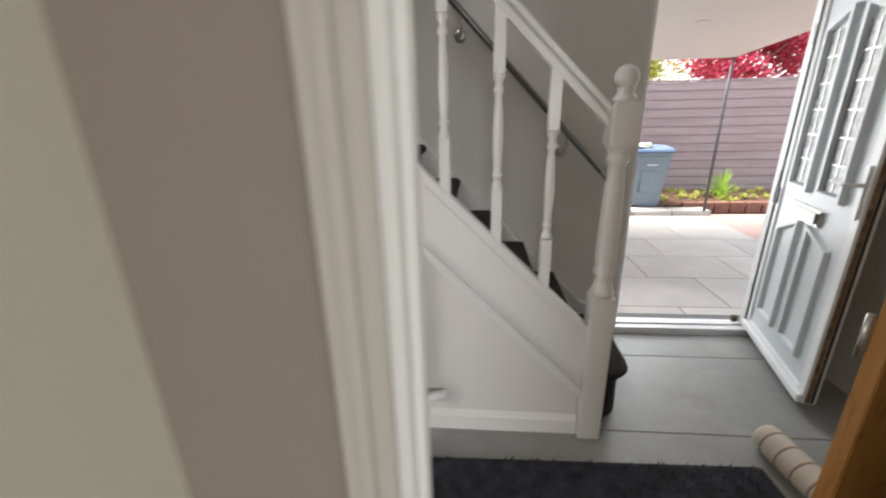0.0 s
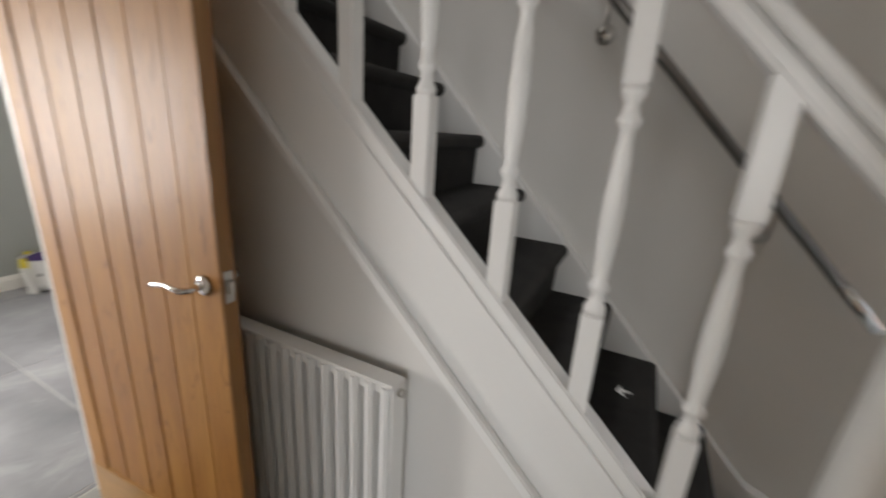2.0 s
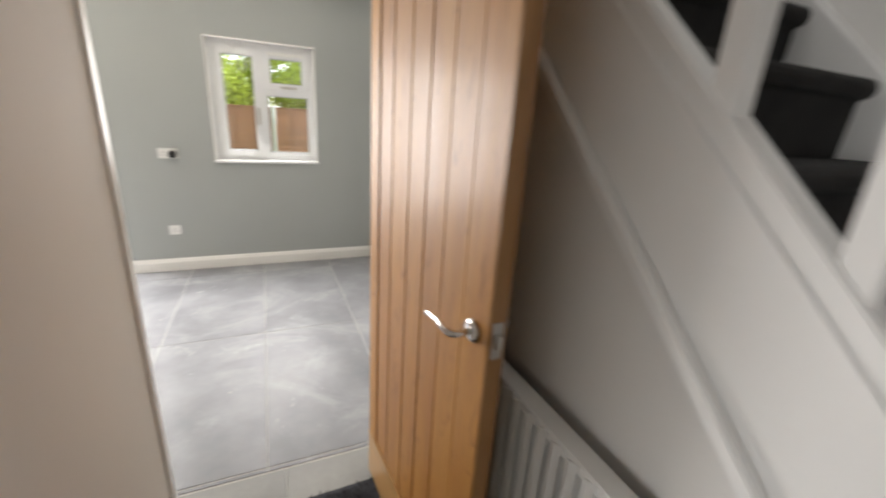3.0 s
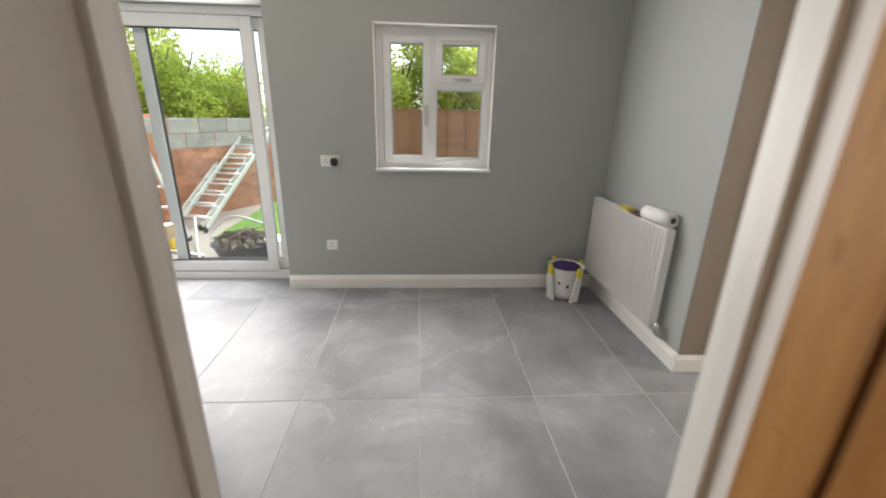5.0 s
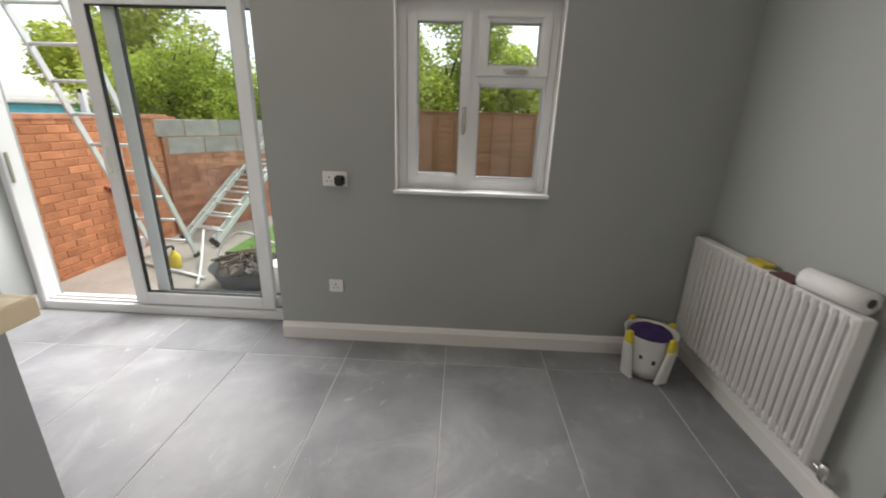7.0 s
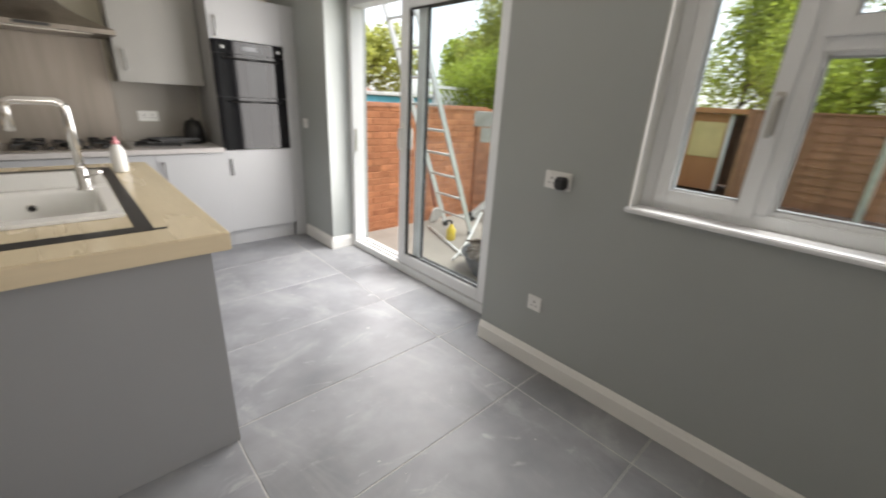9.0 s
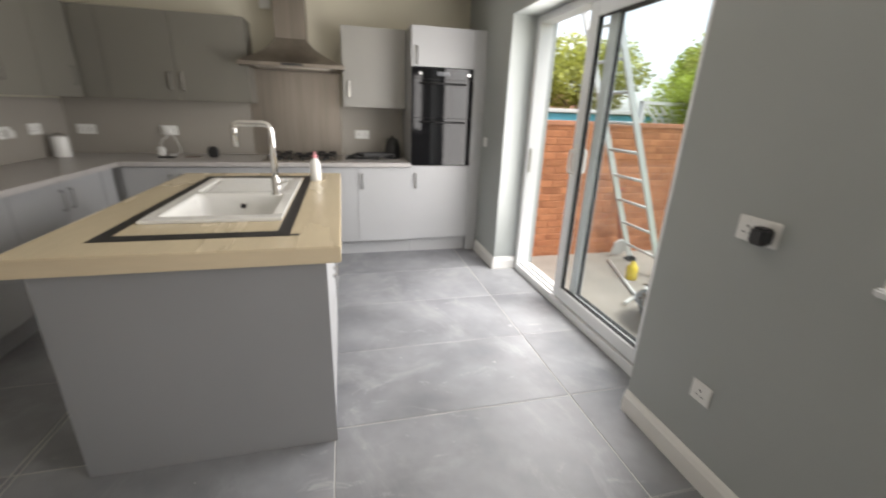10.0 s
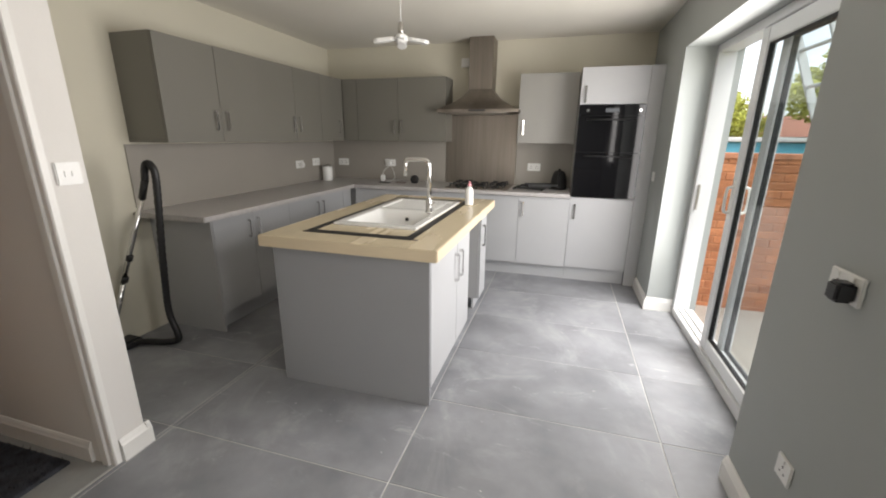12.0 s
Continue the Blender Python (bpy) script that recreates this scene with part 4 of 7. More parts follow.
boxes("rim", [(X0, X1, bowl[3], Y1, 0.9302, RIM), (X0, bowl[0], bowl[2], bowl[3], 0.9302, RIM), (bowl[1], X1, bowl[2], bowl[3], 0.9302, RIM),
              (X0, X1, -1.0, bowl[2], 0.9302, RIM), (X0, X0 + 0.05, Y0, -1.0, 0.9302, RIM), (X1 - 0.05, X1, Y0, -1.0, 0.9302, RIM), (X0 + 0.05, X1 - 0.05, Y0, Y0 + 0.05, 0.9302, RIM)],
      CERAMIC, sink, "", 0.004)
bm = bmesh.new()
bx0, bx1, by0, by1 = bowl
n_c = 6


def rounded(inset, r, z):
    """A rounded rectangle round the bowl."""
    ring = []
    for cx, cy, a0 in ((bx1 - inset - r, by1 - inset - r, 0), (bx0 + inset + r, by1 - inset - r, 90), (bx0 + inset + r, by0 + inset + r, 180), (bx1 - inset - r, by0 + inset + r, 270)):
        for q in range(n_c + 1):
            a = radians(a0 + 90 * q / n_c)
            ring.append(bm.verts.new((cx + r * math.cos(a), cy + r * math.sin(a), z)))
    return ring


rings = [rounded(-0.006, 0.012, RIM - 0.001), rounded(0.0, 0.03, RIM - 0.006), rounded(0.006, 0.05, 0.92), rounded(0.018, 0.06, 0.80), rounded(0.035, 0.06, 0.772), rounded(0.08, 0.06, 0.762)]
for a, b in zip(rings, rings[1:]):
    for k in range(len(a)):
        bm.faces.new((a[k], b[k], b[(k + 1) % len(a)], a[(k + 1) % len(a)])).smooth = True
bm.faces.new(rings[-1])
part("bowl", bm, CERAMIC, sink)
boxes("drainer", [(X0 + 0.05, X1 - 0.05, Y0 + 0.05, -1.0, 0.9303, 0.9325)], CERAMIC, sink)
for k in range(11):
    y = -1.39 + 0.036 * k
    boxes("drainer_rib", [(X0 + 0.09, X1 - 0.09, y, y + 0.016, 0.931, 0.9445)], CERAMIC, sink, "", 0.003)
bm = bmesh.new()
lathe(bm, [(0.034, 0), (0.034, 0.003), (0.026, 0.004)], (-2.07, -0.70, 0.7625), 18)
waste = part("waste", bm, CHROME, sink, "chrome sink waste")
bm = bmesh.new()
lathe(bm, [(0.022, 0), (0.020, 0.0015)], (-2.07, -0.70, 0.7668), 16)
part("waste_hole", bm, BLACK, waste)
bm = bmesh.new()
lathe(bm, [(0.017, 0), (0.017, 0.003), (0.011, 0.004)], (0, 0, 0), 18, pose(-2.09, -0.938, 0.875, -90))
overflow = part("overflow_ring", bm, CHROME, sink, "chrome overflow ring")
bm = bmesh.new()
lathe(bm, [(0.013, 0), (0.012, 0.0012)], (0, 0, 0), 16, pose(-2.09, -0.9335, 0.875, -90))
part("overflow_hole", bm, BLACK, overflow)
# tap: upright, square-bent swan neck
tap = thing("kitchen_tap", (-2.275, -0.89, 0.944), "chrome swan-neck mixer tap on the sink", "tap")
bm = bmesh.new()
lathe(bm, [(0.028, 0), (0.028, 0.006), (0.021, 0.010), (0.021, 0.09), (0.014, 0.10)], (-2.275, -0.89, 0.9445), 18)
part("body", bm, CHROME, tap)
bm = bmesh.new()
neck = [(-2.275, -0.89, 1.03), (-2.275, -0.89, 1.275)]
for k in range(1, 6):
    a = k / 5 * math.pi / 2
    neck.append((-2.275 + 0.035 * (1 - math.cos(a)), -0.89, 1.275 + 0.035 * math.sin(a)))
neck.append((-2.13, -0.89, 1.31))
for k in range(1, 6):
    a = k / 5 * math.pi / 2
    neck.append((-2.13 + 0.03 * math.sin(a), -0.89, 1.28 + 0.03 * math.cos(a)))
neck.append((-2.10, -0.89, 1.195))
tube(bm, neck, 0.0155, 14)
part("spout", bm, CHROME, tap)
bm = bmesh.new()
tube(bm, [(-2.275, -0.89, 1.0), (-2.30, -0.86, 1.005), (-2.335, -0.82, 1.03)], [0.010, 0.008, 0.006], 8)
part("lever", bm, CHROME, tap)
bottle = thing("bottle", (-2.45, -1.40, 0.93), "white plastic detergent bottle with pink cap", "bottle")
bm = bmesh.new()
lathe(bm, [(0.032, 0), (0.034, 0.006), (0.034, 0.11), (0.022, 0.14), (0.013, 0.15)], (-2.45, -1.40, 0.9315), 18)
part("body", bm, PLASTIC_WHITE, bottle)
bm = bmesh.new()
lathe(bm, [(0.015, 0), (0.015, 0.018), (0.006, 0.022), (0.005, 0.04)], (-2.45, -1.40, 1.0818), 14)
part("cap", bm, material("pink_cap", (0.75, 0.32, 0.36), 0.4), bottle, "pink cap")

# ---- kitchen: loose things ----
vac = thing("vacuum_hose", (-0.45, -0.18, 0), "black vacuum cleaner hose and chrome wand leaning up", "vacuum cleaner")
bm = bmesh.new()
hose = curve_points([(-0.545, -0.215, 1.17), (-0.55, -0.22, 1.23), (-0.575, -0.22, 1.275), (-0.615, -0.22, 1.265), (-0.635, -0.22, 1.18), (-0.605, -0.21, 0.85), (-0.575, -0.20, 0.50),
                     (-0.57, -0.19, 0.25), (-0.62, -0.185, 0.10), (-0.615, -0.18, 0.045), (-0.54, -0.15, 0.03), (-0.40, -0.11, 0.03), (-0.22, 0.02, 0.03), (-0.27, 0.2, 0.03)], 14)
tube(bm, hose, [0.024 if k % 2 else 0.0205 for k in range(len(hose))], 12)
part("hose", bm, BLACK, vac)
bm = bmesh.new()
tube(bm, [(-0.545, -0.215, 1.17), (-0.515, -0.195, 1.05)], 0.022, 12)
part("grip", bm, BLACK, vac)
bm = bmesh.new()
tube(bm, [(-0.515, -0.195, 1.05), (-0.30, -0.10, 0.44)], 0.016, 12)
part("upper_wand", bm, CHROME, vac, "chrome tube")
bm = bmesh.new()
tube(bm, [(-0.307, -0.103, 0.46), (-0.19, -0.05, 0.09)], 0.018, 12)
part("lower_wand", bm, CHROME, vac, "chrome tube")
for u in (0.42, 0.58):
    c = Vector((-0.515, -0.195, 1.05)).lerp(Vector((-0.19, -0.05, 0.09)), u)
    d = Vector((0.325, 0.145, -0.96)).normalized()
    bm = bmesh.new()
    tube(bm, [c - 0.02 * d, c + 0.02 * d], 0.021, 12)
    part("clip", bm, BLACK, vac)
boxes("floor_head", [(-0.36, -0.225, -0.13, 0.15, 0.002, 0.06)], BLACK, vac, "", 0.015)
bm = bmesh.new()
tube(bm, [(-0.19, -0.05, 0.09), (-0.25, 0.01, 0.05)], 0.017, 10)
part("neck", bm, BLACK, vac)

lamp = thing("ceiling_lamp", (-1.96, -1.2, TOP), "white folding ceiling lamp with four lobes, off", "ceiling lamp")
bm = bmesh.new()
lathe(bm, [(0.045, -0.03), (0.05, -0.02), (0.05, -0.001)], (-1.96, -1.2, TOP), 18)
part("ceiling_rose", bm, PLASTIC_WHITE, lamp)
bm = bmesh.new()
tube(bm, [(-1.96, -1.2, TOP - 0.025), (-1.96, -1.2, 2.24)], 0.004, 8)
part("flex", bm, PLASTIC_WHITE, lamp)
bm = bmesh.new()
lathe(bm, [(0.022, 0.0), (0.024, 0.03), (0.016, 0.075), (0.008, 0.085)], (-1.96, -1.2, 2.165), 16)
part("lamp_holder", bm, SATIN, lamp, "grey lamp holder")
bm = bmesh.new()
lathe(bm, [(0.02, -0.045), (0.05, -0.03), (0.055, -0.005), (0.03, 0.012)], (-1.96, -1.2, 2.155), 20)
part("hub", bm, PLASTIC_WHITE, lamp)
for q in range(4):
    m = pose(-1.96, -1.2, 2.145, 0, 0, 90 * q + 20) @ pose(0, 0, 0, 0, 8, 0)
    bm = bmesh.new()
    outline = [(0.045, -0.018), (0.08, -0.035), (0.17, -0.038), (0.20, -0.02), (0.205, 0.0), (0.20, 0.02), (0.17, 0.038), (0.08, 0.035), (0.045, 0.018)]
    for v in prism(bm, outline, "z", -0.012, 0.012):
        v.co = m @ v.co
    part("lobe", bm, PLASTIC_WHITE, lamp, "", 0.006)


def radiator(name, label, x0, x1, front, back, z0, z1, ribs, out=-1):
    """A column radiator along x: flat upright tubes between two headers."""
    root = thing(name, ((x0 + x1) / 2, back, z0), label, "radiator")
    d = front - back
    boxes("header", [(x0, x1, back + d * 0.30, back + d * 0.75, z1 - 0.045, z1 - 0.006)], RADIATOR_WHITE, root, "", 0.006)
    boxes("header", [(x0, x1, back + d * 0.30, back + d * 0.75, z0 + 0.006, z0 + 0.045)], RADIATOR_WHITE, root, "", 0.006)
    boxes("top_cap", [(x0, x1, back + d * 0.10, back + d * 0.96, z1 - 0.008, z1)], RADIATOR_WHITE, root, "", 0.003)
    pitch = (x1 - x0) / ribs
    rib = None
    for k in range(ribs):
        x = x0 + pitch * (k + 0.5)
        if rib is None:
            bm = bmesh.new()
            for e0, e1 in ((0.48, 1.0), (0.05, 0.38)):
                box(bm, -pitch * 0.265, pitch * 0.265, d * e0, d * e1, z0, z1 - 0.006)
            rib = mesh_from("column", bm, RADIATOR_WHITE, 0.007)
        ob = new("column", rib)
        ob.location = (x, back, 0)
        ob.parent = root
        ob.matrix_parent_inverse = root.matrix_world.inverted()
    for x in (x0 - 0.003, x1):
        boxes("side_panel", [(x, x + 0.003, back + d * 0.08, back + d * 0.98, z0 + 0.004, z1 - 0.004)], RADIATOR_WHITE, root)
    for x in (x0 + 0.05, x1 - 0.05):
        boxes("bracket", [(x - 0.012, x + 0.012, back, back + d * 0.3, z1 - 0.12, z1 - 0.07)], RADIATOR_WHITE, root)
        boxes("bracket", [(x - 0.012, x + 0.012, back, back + d * 0.3, z0 + 0.07, z0 + 0.12)], RADIATOR_WHITE, root)
    return root


krad = radiator("radiator", "white column radiator on the grey wall", -3.945, -2.935, 2.512, 2.572, 0.175, 0.812, 24)
for x in (-3.86, -3.02):
    boxes("wall_bracket", [(x - 0.015, x + 0.015, 2.572, 2.60, 0.70, 0.75)], RADIATOR_WHITE, krad)
bm = bmesh.new()
tube(bm, curve_points([(-2.935, 2.54, 0.20), (-2.90, 2.54, 0.195), (-2.885, 2.545, 0.16), (-2.885, 2.585, 0.13)], 5), 0.009, 8)
lathe(bm, [(0.014, -0.02), (0.018, 0.0), (0.018, 0.035), (0.012, 0.045)], (-2.885, 2.54, 0.19), 14)
part("valve", bm, CHROME, krad, "chrome radiator valve")

roll = thing("kitchen_roll", (-3.1, 2.55, 0.814), "roll of white kitchen paper on the radiator", "paper roll")
bm = bmesh.new()
m = pose(-3.085, 2.545, 0.857, 0, 90, 8) @ pose(0, 0, -0.12)
n = 28
lathe(bm, [(0.018, 0.002), (0.042, 0.0), (0.0425, 0.12), (0.042, 0.24), (0.018, 0.238)], (0, 0, 0), n, m)
part("paper", bm, material("white_paper", (0.82, 0.81, 0.80), 0.9, spread=0.03, bump=0.3), roll, "", 0)
bm = bmesh.new()
lathe(bm, [(0.0175, -0.001), (0.0175, 0.241)], (0, 0, 0), 20, m)
part("core", bm, material("brown_card", (0.10, 0.075, 0.055), 0.9), roll, "dark cardboard core")
tagged(boxes("booklet", [(-3.36, -3.23, 2.505, 2.585, 0.8135, 0.822)], material("maroon_cover", (0.13, 0.045, 0.04), 0.5), None, "", 0.002), "thin maroon booklet on the radiator", "booklet")
tagged(boxes("sponge", [(-3.52, -3.41, 2.51, 2.575, 0.8135, 0.832)], material("yellow_sponge", (0.60, 0.48, 0.08), 0.9, bump=0.8), None, "", 0.004), "yellow sponge cloth on the radiator", "sponge")

caddy = thing("peg_basket", (-3.825, 2.29, 0), "white plastic basket with purple cloth, yellow grips", "basket")
bm = bmesh.new()
n = 28
rings = []
for r, z in ((0.088, 0.0), (0.095, 0.05), (0.112, 0.16), (0.122, 0.23), (0.126, 0.235), (0.116, 0.23), (0.104, 0.15), (0.085, 0.02)):
    rings.append([bm.verts.new((-3.825 + r * math.cos(2 * math.pi * k / n), 2.29 + r * math.sin(2 * math.pi * k / n), 0.012 + z)) for k in range(n)])
for a, b in zip(rings, rings[1:]):
    for k in range(n):
        bm.faces.new((a[k], a[(k + 1) % n], b[(k + 1) % n], b[k])).smooth = True
bm.faces.new(rings[0][::-1])
bm.faces.new(rings[-1])
part("tub", bm, PLASTIC_WHITE, caddy)
for q in range(4):
    m = pose(-3.825, 2.29, 0, 0, 0, 90 * q + 20)
    bm = bmesh.new()
    for v in prism(bm, [(-0.034, 0.0), (0.034, 0.0), (0.022, 0.20), (-0.022, 0.20)], "x", 0.0, 0.02):
        z = v.co.z
        v.co = m @ Vector((v.co.x + 0.098 + 0.16 * max(0, z) * 0.9 * (1 if z > 0.1 else 0), v.co.y, z))
    part("foot", bm, PLASTIC_WHITE, caddy, "", 0.003)
    bm = bmesh.new()
    for v in prism(bm, [(-0.016, 0.17), (0.016, 0.17), (0.02, 0.225), (0.012, 0.265), (-0.012, 0.265), (-0.02, 0.225)], "x", 0.120, 0.142):
        v.co = m @ v.co
    part("grip", bm, material("yellow_plastic", (0.75, 0.62, 0.05), 0.4), caddy, "bright yellow grip", 0.003)
bm = bmesh.new()
for v in bmesh.ops.create_icosphere(bm, subdivisions=4, radius=0.105)["verts"]:
    k = 1 + 0.35 * noise.noise(v.co * 18)
    v.co = Vector((-3.825 + v.co.x * (0.95 + 0.1 * (k - 1)), 2.29 + v.co.y * 0.95, 0.225 + v.co.z * 0.42 * k))
for f in bm.faces:
    f.smooth = True
part("cloth", bm, material("purple_cloth", (0.045, 0.025, 0.11), 0.95, spread=0.3, bump=0.8), caddy, "crumpled purple cloth")

for u, z in ((-40, 0.14), (-8, 0.12), (30, 0.14)):
    bm = bmesh.new()
    box(bm, 0.098, 0.1085, -0.008, 0.008, z - 0.012, z + 0.012, pose(-3.825, 2.29, 0, 0, 0, u))
    part("slot", bm, BLACK, caddy, "dark slot through the tub", 0.002)
caddy.location, caddy.scale = (-3.775, 2.285, 0), (1.17, 1.17, 1.13)

# ---- hall: oak doors ----
def lever_handle(parent, m, flip=1):
    """A curved lever on a round rose; m takes its own frame (x along the door, y off its face) to the world."""
    bm = bmesh.new()
    lathe(bm, [(0.026, 0), (0.026, 0.006), (0.022, 0.010), (0.012, 0.012)], (0, 0, 0), 24, m @ pose(0, 0, 0, 90))
    rose = part("rose", bm, CHROME, parent, "round chrome rose")
    bm = bmesh.new()
    pts = curve_points([(0, -0.008, 0), (0, -0.045, 0), (flip * 0.02, -0.058, 0.003), (flip * 0.055, -0.056, 0.006), (flip * 0.09, -0.054, 0.000), (flip * 0.115, -0.052, -0.006)], 6)
    tube(bm, [m @ p for p in pts], [0.008] * 12 + [0.0065] * (len(pts) - 12), 10)
    part("lever", bm, CHROME, rose, "curved chrome lever")


def oak_door(label, m, width=0.76, height=1.98, handle=True):
    """A boarded oak door: stiles, rails and grooved boards. Its own x runs from the hinges to the latch, its face looks along -y."""
    root = thing("oak_door", m.translation, label, "door")
    t, st = 0.042, 0.085

    def slab(name, x0, x1, y0, y1, z0, z1, mat, text="", bevel=0.002):
        bm = bmesh.new()
        box(bm, x0, x1, y0, y1, z0, z1, m)
        return part(name, bm, mat, root, text, bevel)

    slab("stile", 0, st, 0, t, 0.215, height, OAK)
    lock = width - 0.105
    slab("stile", lock, width - 0.003, 0, t, 0.004, height, OAK)
    slab("latch_edge", width - 0.003, width, 0.001, t - 0.001, 0.004, height, OAK_EDGE, "darker oak edge", 0)
    slab("top_rail", st, lock, 0, t, height - 0.11, height, OAK)
    slab("bottom_rail", 0, lock, -0.003, t, 0.004, 0.215, OAK_RAIL, "pale oak bottom rail")
    slab("groove_backing", st, lock, 0.008, t - 0.008, 0.215, height - 0.11, OAK_GROOVE, "dark groove")
    joints = (st + 0.004, 0.200, 0.327, 0.438, 0.548, lock + 0.0005)
    for k, (a, b) in enumerate(zip(joints, joints[1:])):
        flush = k == len(joints) - 2
        slab("board", a + 0.002, b - (0 if flush else 0.002), 0.0006 if flush else 0.003, t - 0.004, 0.215, height - 0.11, OAK, "", 0.0025)
    if handle:
        lever_handle(root, m @ pose(width - 0.055, 0, 1.05), -1)
        lever_handle(root, m @ pose(width - 0.055, t, 1.05, 0, 0, 180), 1)
        bm = bmesh.new()
        box(bm, width, width + 0.0015, 0.009, t - 0.009, 1.01, 1.09, m)
        plate = part("latch_plate", bm, SATIN, root, "satin latch plate")
        bm = bmesh.new()
        box(bm, width + 0.0015, width + 0.011, 0.014, t - 0.014, 1.035, 1.065, m)
        part("latch", bm, SATIN, plate)
    for z in (0.25, 1.0, 1.72):
        bm = bmesh.new()
        tube(bm, [m @ Vector((-0.006, t + 0.004, z - 0.045)), m @ Vector((-0.006, t + 0.004, z + 0.045))], 0.006, 8)
        part("hinge", bm, SATIN, root)
    return root


oak_door("open boarded oak door with a chrome lever", pose(-1.175, 1.492, 0.008, 0, 0, 4.0))
oak_door("oak door folded back against the hall wall", pose(1.015, 0.90, 0.008, 0, 0, -3.0), handle=False)

# ---- hall: stairs ----
YA, YB = 1.785, 2.50          # between the string and the wall string


def cap_z(x):
    """Top of the outer string at x."""
    return 0.725 + 0.983 * (0.592 - x)


stairs = thing("staircase", (0.0, 2.15, 0), "white closed-string staircase with dark carpeted treads", "stairs", "", "structure")
for k in range(12):
    nose, z = (1.02, 0.275) if k == 0 else (0.762 - 0.186 * (k - 1), 0.50 + 0.187 * (k - 1))
    under = 0.002 if k == 0 else z - 0.187 - 0.01
    bm = bmesh.new()
    r = 0.024
    back = nose - (0.32 if k == 0 else 0.23)
    if k == 0:
        # rounded bottom step: rings of a D-shaped plan
        rings = []
        for inset, h in ((0.03, 0.002), (0.032, 0.15), (0.03, z - 2.2 * r), (0.006, z - 1.6 * r), (0.0, z - r), (0.006, z - 0.3 * r), (0.022, z)):
            plan = [(back, 1.83), (nose - 0.12, 1.83)]
            for q in range(7):
                a = -math.pi / 2 + math.pi / 2 * q / 6
                plan.append((nose - inset - 0.12 + 0.12 * math.cos(a), 1.825 + inset + 0.12 + 0.12 * math.sin(a)))
            plan += [(nose - inset, 2.40), (back, 2.40)]
            rings.append([bm.verts.new((x, y, h)) for x, y in plan])
        for a, b in zip(rings, rings[1:]):
            for q in range(len(a)):
                bm.faces.new((a[q], a[(q + 1) % len(a)], b[(q + 1) % len(a)], b[q]))
        bm.faces.new(rings[0][::-1])
        bm.faces.new(rings[-1])
    else:
        prof = [(back, z), (nose - r, z)]
        for q in range(1, 9):
            a = math.pi / 2 - q * math.pi / 8
            prof.append((nose - r + r * math.cos(a), z - r + r * math.sin(a)))
        prof += [(nose - 0.030, z - 2 * r - 0.006), (nose - 0.036, under), (back, under)]
        prism(bm, prof, "y", YA, YB)
    part("carpeted_step", bm, CARPET, stairs, "charcoal carpet over the step")
# outer string with its cap, and the inner wall string
xs = (-1.19, 0.76)
bm = bmesh.new()
prism(bm, [(xs[0], cap_z(xs[0]) - 0.02), (xs[1], cap_z(xs[1]) - 0.02), (xs[1], max(0.15, cap_z(xs[1]) - 0.33)), (xs[0], cap_z(xs[0]) - 0.33)], "y", 1.748, 1.783)
part("outer_string", bm, GLOSS_WHITE, stairs)
bm = bmesh.new()
prism(bm, [(xs[0], cap_z(xs[0])), (xs[1] + 0.005, cap_z(xs[1] + 0.005)), (xs[1] + 0.005, cap_z(xs[1] + 0.005) - 0.022), (xs[0], cap_z(xs[0]) - 0.022)], "y", 1.738, 1.792)
part("string_cap", bm, GLOSS_WHITE, stairs, "", 0.004)
bm = bmesh.new()
prism(bm, [(xs[0], cap_z(xs[0]) - 0.055), (xs[1], cap_z(xs[1]) - 0.055), (xs[1], cap_z(xs[1]) - 0.067), (xs[0], cap_z(xs[0]) - 0.067)], "y", 1.742, 1.7485)
part("string_bead", bm, GLOSS_WHITE, stairs, "", 0.002)
bm = bmesh.new()
for z0, z1, y0 in ((0.300, 0.325, 1.722), (0.325, 0.352, 1.732)):
    prism(bm, [(xs[0], cap_z(xs[0]) - z0), (xs[1], cap_z(xs[1]) - z0), (xs[1], cap_z(xs[1]) - z1), (xs[0], cap_z(xs[0]) - z1)], "y", y0, 1.7475)
part("string_moulding", bm, GLOSS_WHITE, stairs, "white diagonal moulding", 0.004)
bm = bmesh.new()
prism(bm, [(-1.19, 0.01), (0.755, 0.01), (0.755, cap_z(0.755) - 0.32), (-1.19, cap_z(-1.19) - 0.32)], "y", 1.765, 1.782)
tagged(part("wall_under_stairs", bm, WHITE_WALL), "white painted panel under the stairs", "wall", "", "structure")
skirting("baseboard_under_stairs", "x", 1.765, -1.18, 0.755, -1, 0.10)
bm = bmesh.new()
def wall_line(x):
    return 0.334 + 1.035 * (0.895 - x)
prism(bm, [(-1.19, wall_line(-1.19)), (0.93, wall_line(0.93)), (1.06, wall_line(0.93) - 0.05), (1.06, 0.0), (0.9, 0.0), (-1.19, wall_line(-1.19) - 0.34)], "y", 2.50, 2.558)
part("wall_string", bm, GLOSS_WHITE, stairs, "white string board along the wall", 0.004)

# newel post
newel = thing("newel_post", (0.806, 1.765, 0), "white turned newel post with a ball finial", "newel post", "", "structure")
NX, NY = 0.806, 1.765
boxes("base_block", [(NX - 0.048, NX + 0.048, NY - 0.048, NY + 0.048, 0.001, 0.70)], GLOSS_WHITE, newel, "", 0.005)
bm = bmesh.new()
